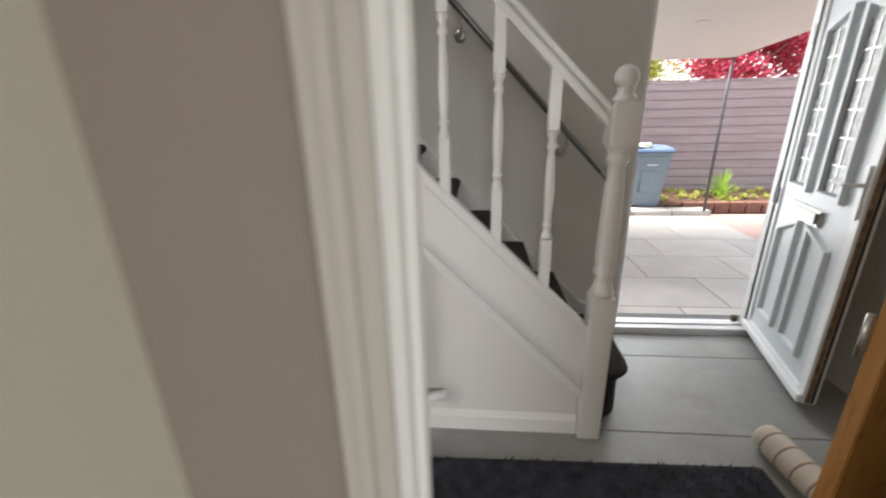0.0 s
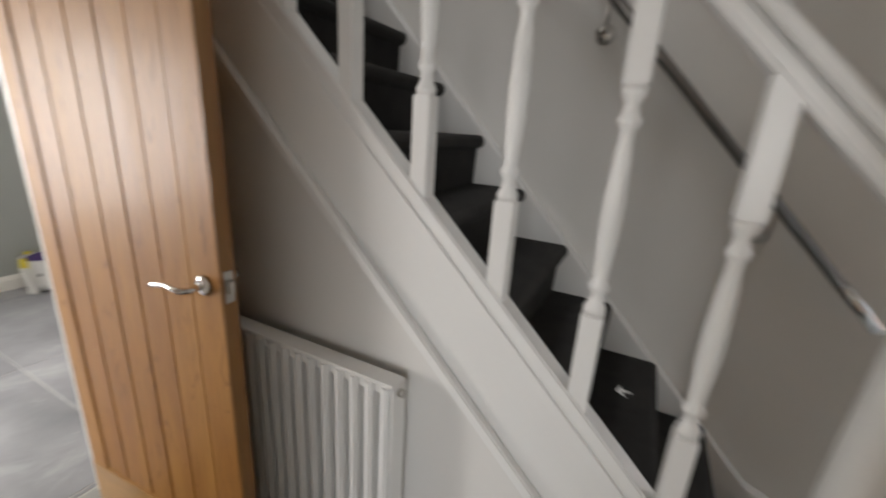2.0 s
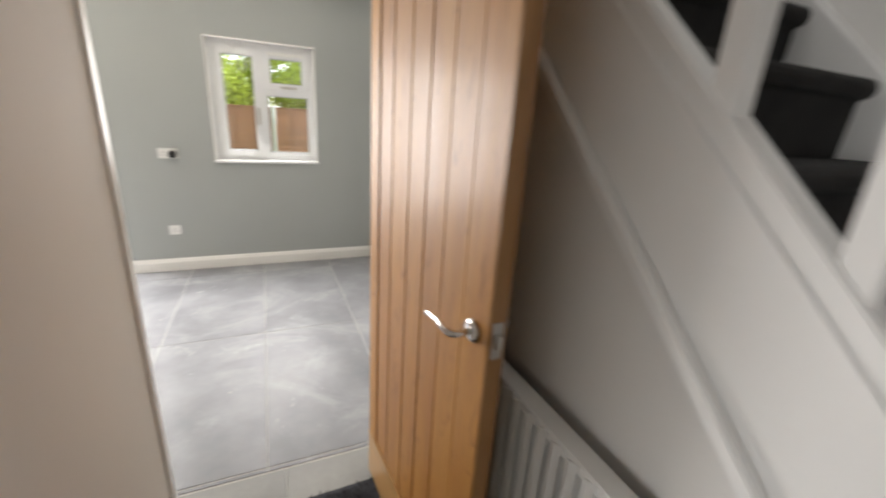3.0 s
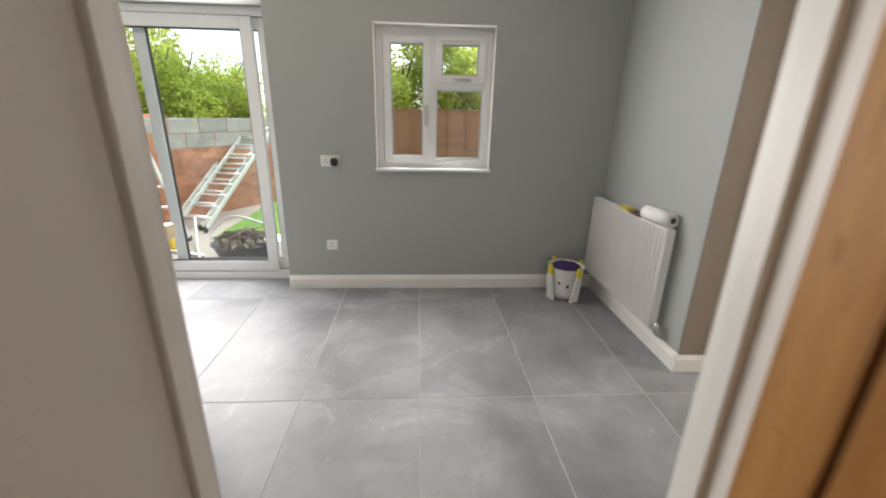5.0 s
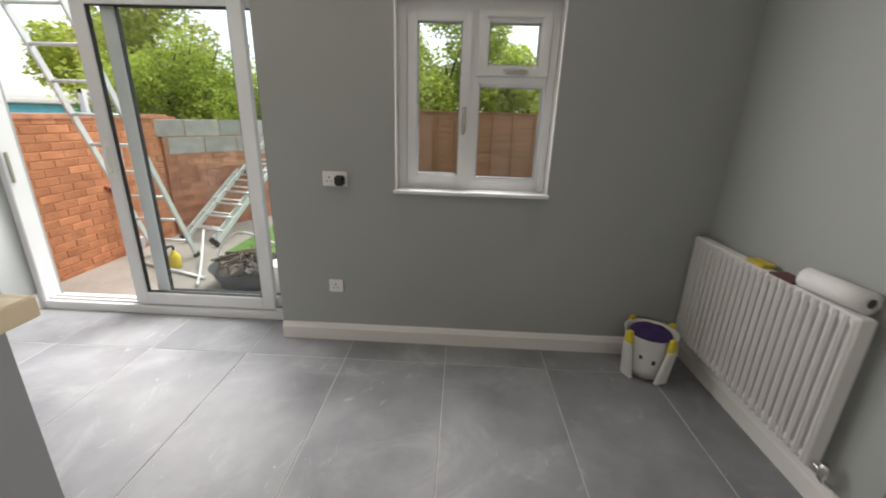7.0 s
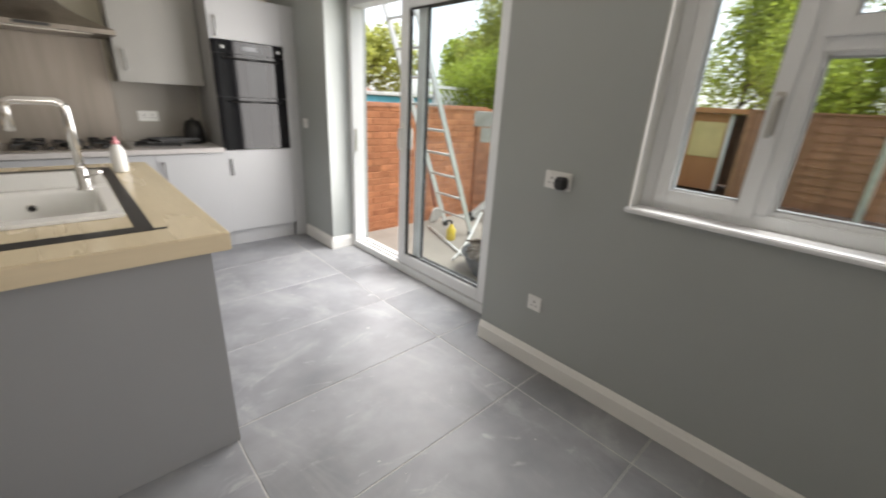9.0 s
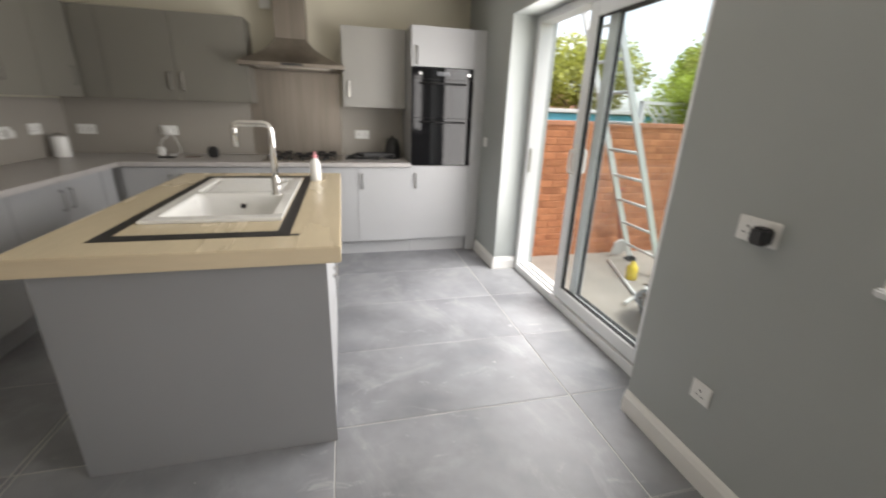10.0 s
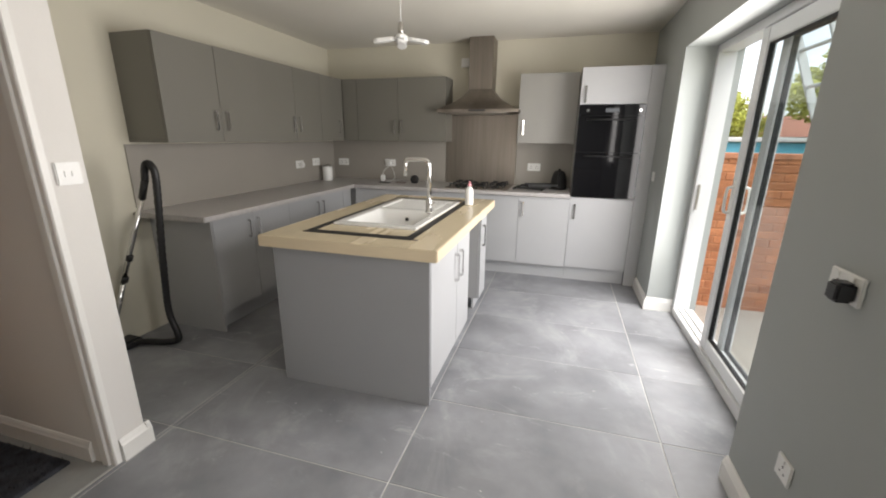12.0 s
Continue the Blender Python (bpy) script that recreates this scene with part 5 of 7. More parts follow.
lathe(bm, [(0.046, 0.70), (0.047, 0.715), (0.040, 0.73), (0.034, 0.755), (0.030, 0.775), (0.036, 0.785), (0.041, 0.795), (0.041, 0.81), (0.036, 0.82), (0.040, 0.85),
           (0.041, 0.90), (0.037, 1.05), (0.032, 1.17), (0.030, 1.215), (0.034, 1.225), (0.040, 1.235), (0.036, 1.25), (0.034, 1.262), (0.044, 1.275), (0.047, 1.285)], (NX, NY, 0), 28)
part("turned_shaft", bm, GLOSS_WHITE, newel)
boxes("top_block", [(NX - 0.047, NX + 0.047, NY - 0.047, NY + 0.047, 1.285, 1.435)], GLOSS_WHITE, newel, "", 0.007)
bm = bmesh.new()
ball = [(0.046, 1.435), (0.038, 1.448), (0.028, 1.460), (0.024, 1.468), (0.030, 1.474), (0.024, 1.480)]
for q in range(1, 10):
    a = -math.pi / 2 + 0.55 + (math.pi - 0.55) * q / 9
    ball.append((max(0.002, 0.040 * math.cos(a)), 1.513 + 0.040 * math.sin(a)))
lathe(bm, ball, (NX, NY, 0), 28)
part("ball_finial", bm, GLOSS_WHITE, newel)


def rail_z(x):
    """Underside of the handrail at x."""
    return 1.352 + 0.985 * (0.754 - x)


balustrade = thing("balustrade", (0.2, 1.765, 0.7), "white balustrade with turned spindles and moulded rail", "balustrade", "", "structure")
bm = bmesh.new()
x0, x1 = -0.35, 0.765
for y0, y1, z0, z1 in ((1.738, 1.792, 0.0, 0.034), (1.746, 1.784, 0.034, 0.052), (1.735, 1.795, 0.050, 0.078)):
    prism(bm, [(x0, rail_z(x0) + z0), (x1, rail_z(x1) + z0), (x1, rail_z(x1) + z1), (x0, rail_z(x0) + z1)], "y", y0, y1)
part("handrail", bm, GLOSS_WHITE, balustrade, "white moulded handrail", 0.006)
spindle_x = [0.570 - 0.1958 * k for k in range(0, 6)]
for x in spindle_x:
    zb, zt = cap_z(x) - 0.025, min(rail_z(x) + 0.02, 2.7)
    a, b = zb + 0.215, zt - 0.21
    h = b - a
    s = 0.0205
    spindle = boxes("spindle", [(x - s, x + s, NY - s, NY + s, zb, a), (x - s, x + s, NY - s, NY + s, b, zt)], GLOSS_WHITE, balustrade, "white turned spindle", 0.003)
    bm = bmesh.new()
    prof = [(0.020, 0.0), (0.021, 0.012), (0.014, 0.028), (0.012, 0.042), (0.018, 0.052), (0.019, 0.060), (0.013, 0.070), (0.014, 0.09), (0.0185, 0.16), (0.0185, 0.22), (0.015, 0.30),
            (0.0115, h - 0.10 if h > 0.45 else 0.32)]
    prof = [(r, z / 0.42 * h if z < 0.31 else z) for r, z in prof[:-1]]
    prof += [(0.0115, h * 0.78), (0.012, h * 0.83), (0.018, h * 0.85), (0.019, h * 0.87), (0.013, h * 0.895), (0.012, h * 0.93), (0.019, h * 0.965), (0.020, h)]
    prof = sorted(prof, key=lambda q: q[1])
    lathe(bm, prof, (x, NY, a), 18)
    part("turning", bm, GLOSS_WHITE, spindle)

# metal handrail on the wall
wrail = thing("wall_handrail", (0.6, 2.47, 1.4), "dark metal tube handrail on round wall brackets", "handrail")
RAILM = material("dark_satin_metal", (0.22, 0.21, 0.20), 0.3, metal=1.0, spread=0.05)
bm = bmesh.new()
tube(bm, [(1.065, 2.465, 0.985), (-0.9, 2.465, 3.05)], 0.0165, 14)
part("tube", bm, RAILM, wrail)
bm = bmesh.new()
tube(bm, [(1.067, 2.465, 0.983), (0.96, 2.465, 1.0955)], 0.0185, 14)
part("end_sleeve", bm, CHROME, wrail, "chrome end sleeve")
for x, z in ((0.758, 1.195), (0.207, 1.784)):
    bm = bmesh.new()
    lathe(bm, [(0.033, 0), (0.033, 0.006), (0.020, 0.012), (0.010, 0.016)], (0, 0, 0), 22, pose(x, 2.558, z, 90))
    disc = part("bracket", bm, SATIN, wrail, "round satin bracket")
    bm = bmesh.new()
    tz = 0.985 + (1.065 - x) * 1.051
    tube(bm, curve_points([(x, 2.545, z), (x, 2.50, z + 0.002), (x + 0.01, 2.470, z + 0.03), (x + 0.012, 2.466, tz - 0.02)], 5), 0.007, 8)
    part("bracket_arm", bm, SATIN, disc)

# ---- hall: radiator, rug, roll ----
hrad = radiator("radiator", "white column radiator under the stairs", -0.93, -0.020, 1.672, 1.735, 0.215, 0.864, 19)
bm = bmesh.new()
tube(bm, curve_points([(-0.014, 1.70, 0.245), (0.03, 1.70, 0.243), (0.055, 1.70, 0.22), (0.055, 1.70, 0.16)], 5), 0.008, 8)
lathe(bm, [(0.013, -0.02), (0.017, 0.0), (0.017, 0.035), (0.010, 0.042)], (0.055, 1.70, 0.24), 14)
part("valve", bm, CHROME, hrad, "chrome lockshield valve")
bm = bmesh.new()
tube(bm, [(0.055, 1.70, 0.20), (0.15, 1.735, 0.20), (0.16, 1.75, 0.20)], [0.024, 0.022, 0.02], 12)
part("valve_cover", bm, PLASTIC_WHITE, hrad, "white pipe cover")
boxes("wall_bracket", [(-0.86, -0.83, 1.735, 1.768, 0.75, 0.80), (-0.08, -0.05, 1.735, 1.768, 0.75, 0.80)], RADIATOR_WHITE, hrad)
bm = bmesh.new()
tube(bm, [(-0.016, 1.70, 0.838), (-0.002, 1.70, 0.838)], 0.010, 10)
part("bleed_plug", bm, SATIN, hrad)

rug = thing("rug", (0.18, 1.2, 0), "dark blue-grey shaggy hall runner rug", "rug")
bm = bmesh.new()
nx, ny = 128, 40
m = pose(0.18, 1.20, 0, 0, 0, 1.4)
grid = [[bm.verts.new(m @ Vector((-1.29 + 2.58 * i / nx, -0.365 + 0.73 * j / ny, 0.016 + 0.004 * noise.noise(Vector((i * 0.9, j * 0.9, 0)))))) for i in range(nx + 1)] for j in range(ny + 1)]
for j in range(ny):
    for i in range(nx):
        bm.faces.new((grid[j][i], grid[j][i + 1], grid[j + 1][i + 1], grid[j + 1][i])).smooth = True
rim = [grid[0][i] for i in range(nx + 1)] + [grid[j][nx] for j in range(1, ny + 1)] + [grid[ny][i] for i in range(nx - 1, -1, -1)] + [grid[j][0] for j in range(ny - 1, 0, -1)]
down = [bm.verts.new((v.co.x, v.co.y, 0.001)) for v in rim]
for k in range(len(rim)):
    bm.faces.new((rim[k], down[k], down[(k + 1) % len(rim)], rim[(k + 1) % len(rim)]))
part("rug_body", bm, RUG, rug)
bm = bmesh.new()
rng = random.Random(4)
for k in range(9000):
    p = m @ Vector((rng.uniform(-1.29, 1.29), rng.uniform(-0.365, 0.365), 0.015))
    a, h = rng.uniform(0, 6.28), rng.uniform(0.008, 0.018)
    d = Vector((math.cos(a), math.sin(a), 0))
    tip = p + d * 0.012 + Vector((rng.uniform(-.008, .008), rng.uniform(-.008, .008), h))
    s = Vector((-d.y, d.x, 0)) * 0.0035
    bm.faces.new([bm.verts.new(q) for q in (p - s, p + s, tip)])
tagged(part("tufts", bm, RUG, rug), kind="stuff")

paper = thing("wallpaper_roll", (1.57, 1.55, 0), "cream roll with brown bands on the hall floor", "roll")
CREAM_ROLL = material("cream_roll", (0.62, 0.56, 0.47), 0.7, spread=0.08, scale=12)
BAND = material("brown_band", (0.36, 0.25, 0.18), 0.7, spread=0.1)
m = pose(1.545, 1.73, 0.062, 90, 0, 6)
bm = bmesh.new()
lathe(bm, [(0.045, -0.0), (0.056, -0.005), (0.060, -0.03), (0.060, -0.49), (0.056, -0.51), (0.03, -0.515)], (0, 0, 0), 26, m @ pose(0, 0, 0, 180))
part("roll", bm, CREAM_ROLL, paper)
for k in range(6):
    bm = bmesh.new()
    z = 0.05 + 0.075 * k
    lathe(bm, [(0.0603, z), (0.0612, z + 0.002), (0.0612, z + 0.008), (0.0603, z + 0.010)], (0, 0, 0), 26, m)
    part("band", bm, BAND, paper, "brown band")

# ---- front door ----
fd = thing("door_front", (2.05, 2.72, 0), "open white panelled front door with leaded glass", "front door", "", "structure")
boxes("door_frame", [(1.16, 1.215, 2.66, 2.76, 0, 2.10), (2.045, 2.10, 2.66, 2.76, 0, 2.10), (1.215, 2.045, 2.66, 2.76, 2.045, 2.10)], UPVC, fd, "white plastic door frame", 0.004)
boxes("threshold", [(1.215, 2.045, 2.66, 2.80, -0.005, 0.045)], UPVC, fd, "pale plastic threshold", 0.004)
boxes("threshold_strip", [(1.215, 2.045, 2.715, 2.735, 0.045, 0.055)], ALU, fd)
boxes("frame_seal", [(1.214, 1.22, 2.705, 2.715, 0.05, 2.045), (2.04, 2.046, 2.705, 2.715, 0.05, 2.045)], GASKET, fd)
M = pose(2.052, 2.725, 0.055, 0, 0, -104.5)
W, H, T = 0.80, 1.985, 0.058


def leaf_box(name, parent, x0, x1, y0, y1, z0, z1, mat, text="", bevel=0.003):
    bm = bmesh.new()
    box(bm, x0, x1, y0, y1, z0, z1, M)
    return part(name, bm, mat, parent, text, bevel)


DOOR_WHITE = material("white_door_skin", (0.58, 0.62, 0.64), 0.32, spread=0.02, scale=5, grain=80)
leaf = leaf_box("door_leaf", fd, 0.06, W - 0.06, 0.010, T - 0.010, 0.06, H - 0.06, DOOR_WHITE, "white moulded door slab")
for nm, r in (("stile", (0, 0.06, 0, H)), ("stile", (W - 0.06, W, 0, H)), ("rail", (0.06, W - 0.06, 0, 0.06)), ("rail", (0.06, W - 0.06, H - 0.06, H))):
    leaf_box(nm, fd, r[0], r[1], 0.0, T, r[2], r[3], UPVC, "white plastic leaf edge", 0.004)
WORN = material("worn_brown_seal", (0.14, 0.075, 0.03), 0.7, spread=0.5, scale=30, second=(0.34, 0.22, 0.12))
leaf_box("edge_seal", fd, W, W + 0.004, 0.012, 0.030, 0.01, H - 0.01, WORN, "worn brown lock edge", 0)
leaf_box("edge_seal", fd, W, W + 0.004, 0.034, 0.044, 0.01, H - 0.01, GASKET, "black edge seal", 0)
leaf_box("weatherboard", fd, 0.0, W, -0.022, 0.0, 0.0, 0.045, UPVC, "white weather bar", 0.006)


def moulded_ring(parent, x0, x1, z0, z1, peak, w=0.028, d=0.014, text="raised moulding"):
    """A raised frame on the leaf's outer face, its head pitched at one side."""
    def outline(g):
        return [(x0 + g, z0 + g), (x1 - g, z0 + g), (x1 - g, z1 - g + (peak if peak > 0 else 0)), (x0 + g, z1 - g - (peak if peak < 0 else 0))]
    bm = bmesh.new()
    rows = [(0, 0.0099), (0.006, -d + 0.010), (w - 0.008, -d + 0.010), (w, 0.0099)]
    rings = [[bm.verts.new(M @ Vector((u, y, v))) for u, v in outline(g)] for g, y in rows]
    for a, b in zip(rings, rings[1:]):
        for k in range(4):
            bm.faces.new((a[k], a[(k + 1) % 4], b[(k + 1) % 4], b[k]))
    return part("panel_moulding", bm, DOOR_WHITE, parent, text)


LEAD = material("textured_dark_glass", (0.05, 0.055, 0.06), 0.15, spread=0.6, scale=24, grain=60, second=(0.30, 0.32, 0.34), bump=0.8, bump_scale=40)
for k, (a, b) in enumerate(((0.12, 0.345), (0.425, 0.65))):
    ring = moulded_ring(leaf, a, b, 0.93, 1.72, 0.06 if k == 0 else -0.06, 0.036, 0.024)
    bm = bmesh.new()
    box(bm, a + 0.038, b - 0.038, 0.004, 0.0095, 0.968, 1.69, M)
    part("glass_panel", bm, LEAD, ring, "dark textured leaded glass")
    bm = bmesh.new()
    for q in range(1, 6):
        z = 0.968 + q * 0.12
        box(bm, a + 0.038, b - 0.038, 0.001, 0.0038, z, z + 0.005, M)
    box(bm, (a + b) / 2 - 0.003, (a + b) / 2 + 0.003, 0.001, 0.0038, 0.97, 1.69, M)
    part("lead_strips", bm, SATIN, ring)
    low = moulded_ring(leaf, a, b, 0.16, 0.72, 0.07 if k == 0 else -0.07, 0.034, 0.020)
plate = leaf_box("letter_plate", fd, 0.22, 0.52, -0.008, 0.010, 0.795, 0.872, SATIN, "chrome letter plate", 0.004)
leaf_box("letter_flap", plate, 0.235, 0.505, -0.018, -0.008, 0.805, 0.862, RAILM, "", 0.003)
bm = bmesh.new()
box(bm, W - 0.052, W - 0.022, -0.010, 0.0, 0.90, 1.12, M)
tube(bm, [M @ Vector(p) for p in ((W - 0.037, -0.01, 1.04), (W - 0.037, -0.05, 1.04), (W - 0.06, -0.058, 1.04), (W - 0.16, -0.056, 1.04))], 0.009, 10)
part("handle", bm, UPVC, fd, "white lever handle")
for z in (0.3, 0.95, 1.7):
    bm = bmesh.new()
    tube(bm, [M @ Vector((-0.004, 0.0, z - 0.05)), M @ Vector((-0.004, 0.0, z + 0.05))], 0.011, 10)
    part("hinge", bm, UPVC, fd)
boxes("keep", [(2.036, 2.046, 2.69, 2.72, 0.87, 0.96)], BLACK, fd, "black lock keep")
tagged(boxes("door_stop", [(1.985, 2.02, 2.74, 2.77, 0.056, 0.10)], material("olive_rubber", (0.12, 0.11, 0.05), 0.8), None, "", 0.006), "small dark rubber stop on the threshold", "door stop")

# ---- front room seen through its doorway ----
fl = thing("room_door", (-3.2, 3.1, 0), "white plastic glazed door ajar in the front room", "door")
M2 = pose(-2.985, 3.30, 0.0, 0, 0, 119)
for nm, r in (("stile", (0, 0.10, 0.01, 2.0)), ("stile", (0.62, 0.72, 0.01, 2.0)), ("rail", (0.10, 0.62, 0.01, 0.2)), ("rail", (0.10, 0.62, 1.88, 2.0)), ("panel", (0.10, 0.62, 0.2, 1.88))):
    bm = bmesh.new()
    y0, y1 = (0.0, 0.06) if nm != "panel" else (0.018, 0.042)
    box(bm, r[0], r[1], y0, y1, r[2], r[3], M2)
    part(nm, bm, UPVC, fl, "", 0.004)
bm = bmesh.new()
box(bm, -0.004, 0.0, 0.02, 0.034, 0.02, 1.99, M2)
part("edge_seal", bm, GASKET, fl, "black edge seal")
tagged(boxes("strike_plate", [(-2.712, -2.7105, 2.84, 2.862, 0.93, 0.99)], WORN), "small worn brown strike plate on the jamb", "strike plate")
fw = thing("window_2", (-3.56, 4.7, 0.9), "white framed window in the front room wall", "window", "", "structure")
boxes("window_frame", [(-3.562, -3.53, 4.15, 4.21, 0.92, 1.95), (-3.562, -3.53, 5.2, 5.26, 0.92, 1.95), (-3.562, -3.53, 4.21, 5.2, 1.89, 1.95), (-3.562, -3.53, 4.21, 5.2, 0.92, 0.98)], UPVC, fw, "", 0.004)
boxes("window_sill", [(-3.562, -3.46, 4.1, 5.3, 0.895, 0.918)], UPVC, fw, "", 0.004)
boxes("pane", [(-3.556, -3.55, 4.21, 5.2, 0.98, 1.89)], material("grey_glass_pane", (0.25, 0.27, 0.28), 0.1), fw)
tagged(boxes("door_threshold_strip", [(-2.71, -1.98, 2.775, 2.80, -0.004, 0.006)], SATIN, None, "", 0.002), "thin metal strip between tile and laminate", "threshold strip", "", "structure")

scrap = thing("paper_scrap", (0.455, 1.95, 0.872), "scrap of white paper on a carpeted stair", "paper scrap")
bm = bmesh.new()
prism(bm, [(0.445, 1.935), (0.467, 1.92), (0.457, 1.938), (0.48, 1.945), (0.457, 1.948), (0.455, 1.963)], "z", 0.8752, 0.8772)
part("scrap", bm, PLASTIC_WHITE, scrap)

# ---- outside: back garden ----
setting("patio_back", [(-8.2, -4.25, -2.6, 0.6, -0.22, -0.15)], CONCRETE, "worn concrete patio behind the house", "patio")
setting("lawn", [(-11.4, -5.9, -1.55, 6.0, -0.21, -0.14), (-11.4, -8.2, -6, -1.55, -0.21, -0.14)], LAWN, "green lawn in the back garden", "lawn")


def ladder(label, foot, head, width, side, rungs, rail=(0.022, 0.06)):
    """Two box rails with round rungs; foot and head: the middle of its ends, side: the way across."""
    f, h, s = Vector(foot), Vector(head), Vector(side).normalized()
    root = thing("ladder", foot, label, "ladder", "ladders")
    d = (h - f).normalized()
    n = d.cross(s).normalized()
    length = (h - f).length
    m = Matrix((s, n, d)).transposed().to_4x4()
    m.translation = f
    for q in (-1, 1):
        bm = bmesh.new()
        box(bm, q * width / 2 - rail[0] / 2, q * width / 2 + rail[0] / 2, -rail[1] / 2, rail[1] / 2, 0, length, m)
        part("rail", bm, ALU, root, "", 0.004)
        bm = bmesh.new()
        box(bm, q * width / 2 - rail[0] / 2 - 0.004, q * width / 2 + rail[0] / 2 + 0.004, -rail[1] / 2 - 0.004, rail[1] / 2 + 0.004, -0.004, 0.05, m)
        part("rubber_foot", bm, BLACK, root)
    for k in range(rungs):
        z = 0.22 + k * (length - 0.35) / max(1, rungs - 1)
        bm = bmesh.new()
        tube(bm, [m @ Vector((-width / 2, 0, z)), m @ Vector((width / 2, 0, z))], 0.015, 8)
        part("rung", bm, ALU, root)
    return root


ladder("aluminium ladder leaning towards the house wall", (-5.77, -2.01, -0.145), (-4.37, -2.03, 3.28), 0.46, (0, -1, 0), 13)
ladder("aluminium ladder leaning on the back wall", (-6.25, -2.10, -0.12), (-8.08, -1.64, 1.19), 0.46, (0.243, 0.970, 0), 9)
ladder("second aluminium ladder stacked beside the first", (-6.14, -1.98, -0.12), (-7.99, -1.52, 1.21), 0.46, (0.243, 0.970, 0), 10)
barrow = thing("rubble_tub", (-5.10, -0.83, -0.15), "black rubber tub heaped with garden rubble", "tub")
bm = bmesh.new()
n = 30
rings = []
for r, z in ((0.22, 0.0), (0.27, 0.10), (0.31, 0.20), (0.325, 0.205), (0.30, 0.195), (0.25, 0.08)):
    rings.append([bm.verts.new((-5.10 + 1.05 * r * math.cos(2 * math.pi * k / n), -0.83 + r * math.sin(2 * math.pi * k / n), -0.148 + z)) for k in range(n)])
for a, b in zip(rings, rings[1:]):
    for k in range(n):
        bm.faces.new((a[k], a[(k + 1) % n], b[(k + 1) % n], b[k])).smooth = True
bm.faces.new(rings[0][::-1])
bm.faces.new(rings[-1])
part("tub", bm, material("scuffed_grey_rubber", (0.07, 0.07, 0.072), 0.75, spread=0.25, scale=12), barrow)
rng = random.Random(8)
bm = bmesh.new()
for k in range(70):
    a, r = rng.uniform(0, 6.28), 0.24 * math.sqrt(rng.random())
    s = rng.uniform(0.02, 0.055)
    box(bm, -s, s, -s * 0.7, s * 0.7, -s * 0.5, s * 0.5, pose(-5.10 + r * math.cos(a), -0.83 + r * math.sin(a), 0.03 + 0.05 * (0.24 - r) / 0.24 + rng.uniform(0, 0.03), rng.uniform(0, 90), rng.uniform(0, 90), rng.uniform(0, 360)))
part("rubble", bm, material("brown_rubble", (0.20, 0.165, 0.13), 0.95, spread=0.35, scale=9, bump=0.5, island=0.35), barrow, "broken brown and grey rubble")
for k in range(34):
    a = rng.uniform(0, 3.14)
    c = Vector((-5.10 + rng.uniform(-0.08, 0.08), -0.83 + rng.uniform(-0.08, 0.08), 0.09 + rng.uniform(0, 0.05)))
    e = Vector((math.cos(a), math.sin(a), rng.uniform(-0.12, 0.12))) * rng.uniform(0.14, 0.30)
    bm = bmesh.new()
    tube(bm, [c - e, c + Vector((0, 0, 0.03)), c + e], [0.009, 0.008, 0.004], 6)
    part("twig", bm, BARK, barrow, "bare brown twig")
pail = thing("paint_bucket", (-4.98, -0.42, -0.15), "white plastic paint bucket with its lid on", "bucket")
bm = bmesh.new()
lathe(bm, [(0.10, 0), (0.125, 0.26), (0.128, 0.27)], (-4.98, -0.42, -0.148), 26)
part("pail", bm, PLASTIC_WHITE, pail)
bm = bmesh.new()
lathe(bm, [(0.134, 0), (0.136, 0.012), (0.12, 0.018), (0.118, 0.012)], (-4.98, -0.42, 0.118), 26)
part("lid", bm, PLASTIC_WHITE, pail)
pole = thing("bent_pipe", (-5.4, -1.4, -0.12), "grey bent pipes dropped across the patio", "pipe")
for pts in ([(-4.95, -1.25, -0.12), (-5.4, -1.5, -0.1), (-5.9, -1.75, 0.12)], [(-5.3, -0.55, 0.16), (-5.55, -1.1, 0.22), (-5.75, -1.45, 0.02), (-5.7, -1.5, -0.13)]):
    bm = bmesh.new()
    tube(bm, curve_points(pts, 8), 0.014, 8)
    part("pipe", bm, ALU, pole)
jug = thing("spray_bottle", (-5.42, -1.78, -0.15), "bright yellow plastic container on the patio", "container")
bm = bmesh.new()
lathe(bm, [(0.05, 0), (0.054, 0.01), (0.054, 0.12), (0.034, 0.155), (0.02, 0.17), (0.02, 0.19)], (-5.42, -1.78, -0.148), 20)
part("container", bm, material("yellow_container", (0.68, 0.50, 0.04), 0.5), jug)
bm = bmesh.new()
tube(bm, curve_points([(-5.42, -1.78, 0.04), (-5.42, -1.78, 0.075), (-5.39, -1.80, 0.085), (-5.33, -1.83, 0.06)], 6), 0.013, 8)
part("spout", bm, BLACK, jug)
spade = thing("spade", (-5.7, -2.35, -0.15), "old spade with a dark red handle against bricks", "spade")
RED_HANDLE = material("dark_red_handle", (0.24, 0.06, 0.045), 0.5, spread=0.15)
bm = bmesh.new()
tube(bm, [(-5.68, -2.535, 0.60), (-5.70, -2.47, 0.30), (-5.72, -2.40, 0.02)], 0.013, 10)
part("shaft", bm, RED_HANDLE, spade, "dark red shaft")
bm = bmesh.new()
tube(bm, [(-5.74, -2.536, 0.615), (-5.62, -2.534, 0.615)], 0.016, 10)
part("grip", bm, RED_HANDLE, spade, "dark red cross grip")
bm = bmesh.new()
blade = pose(-5.72, -2.40, 0.02, -18, 0, 8)
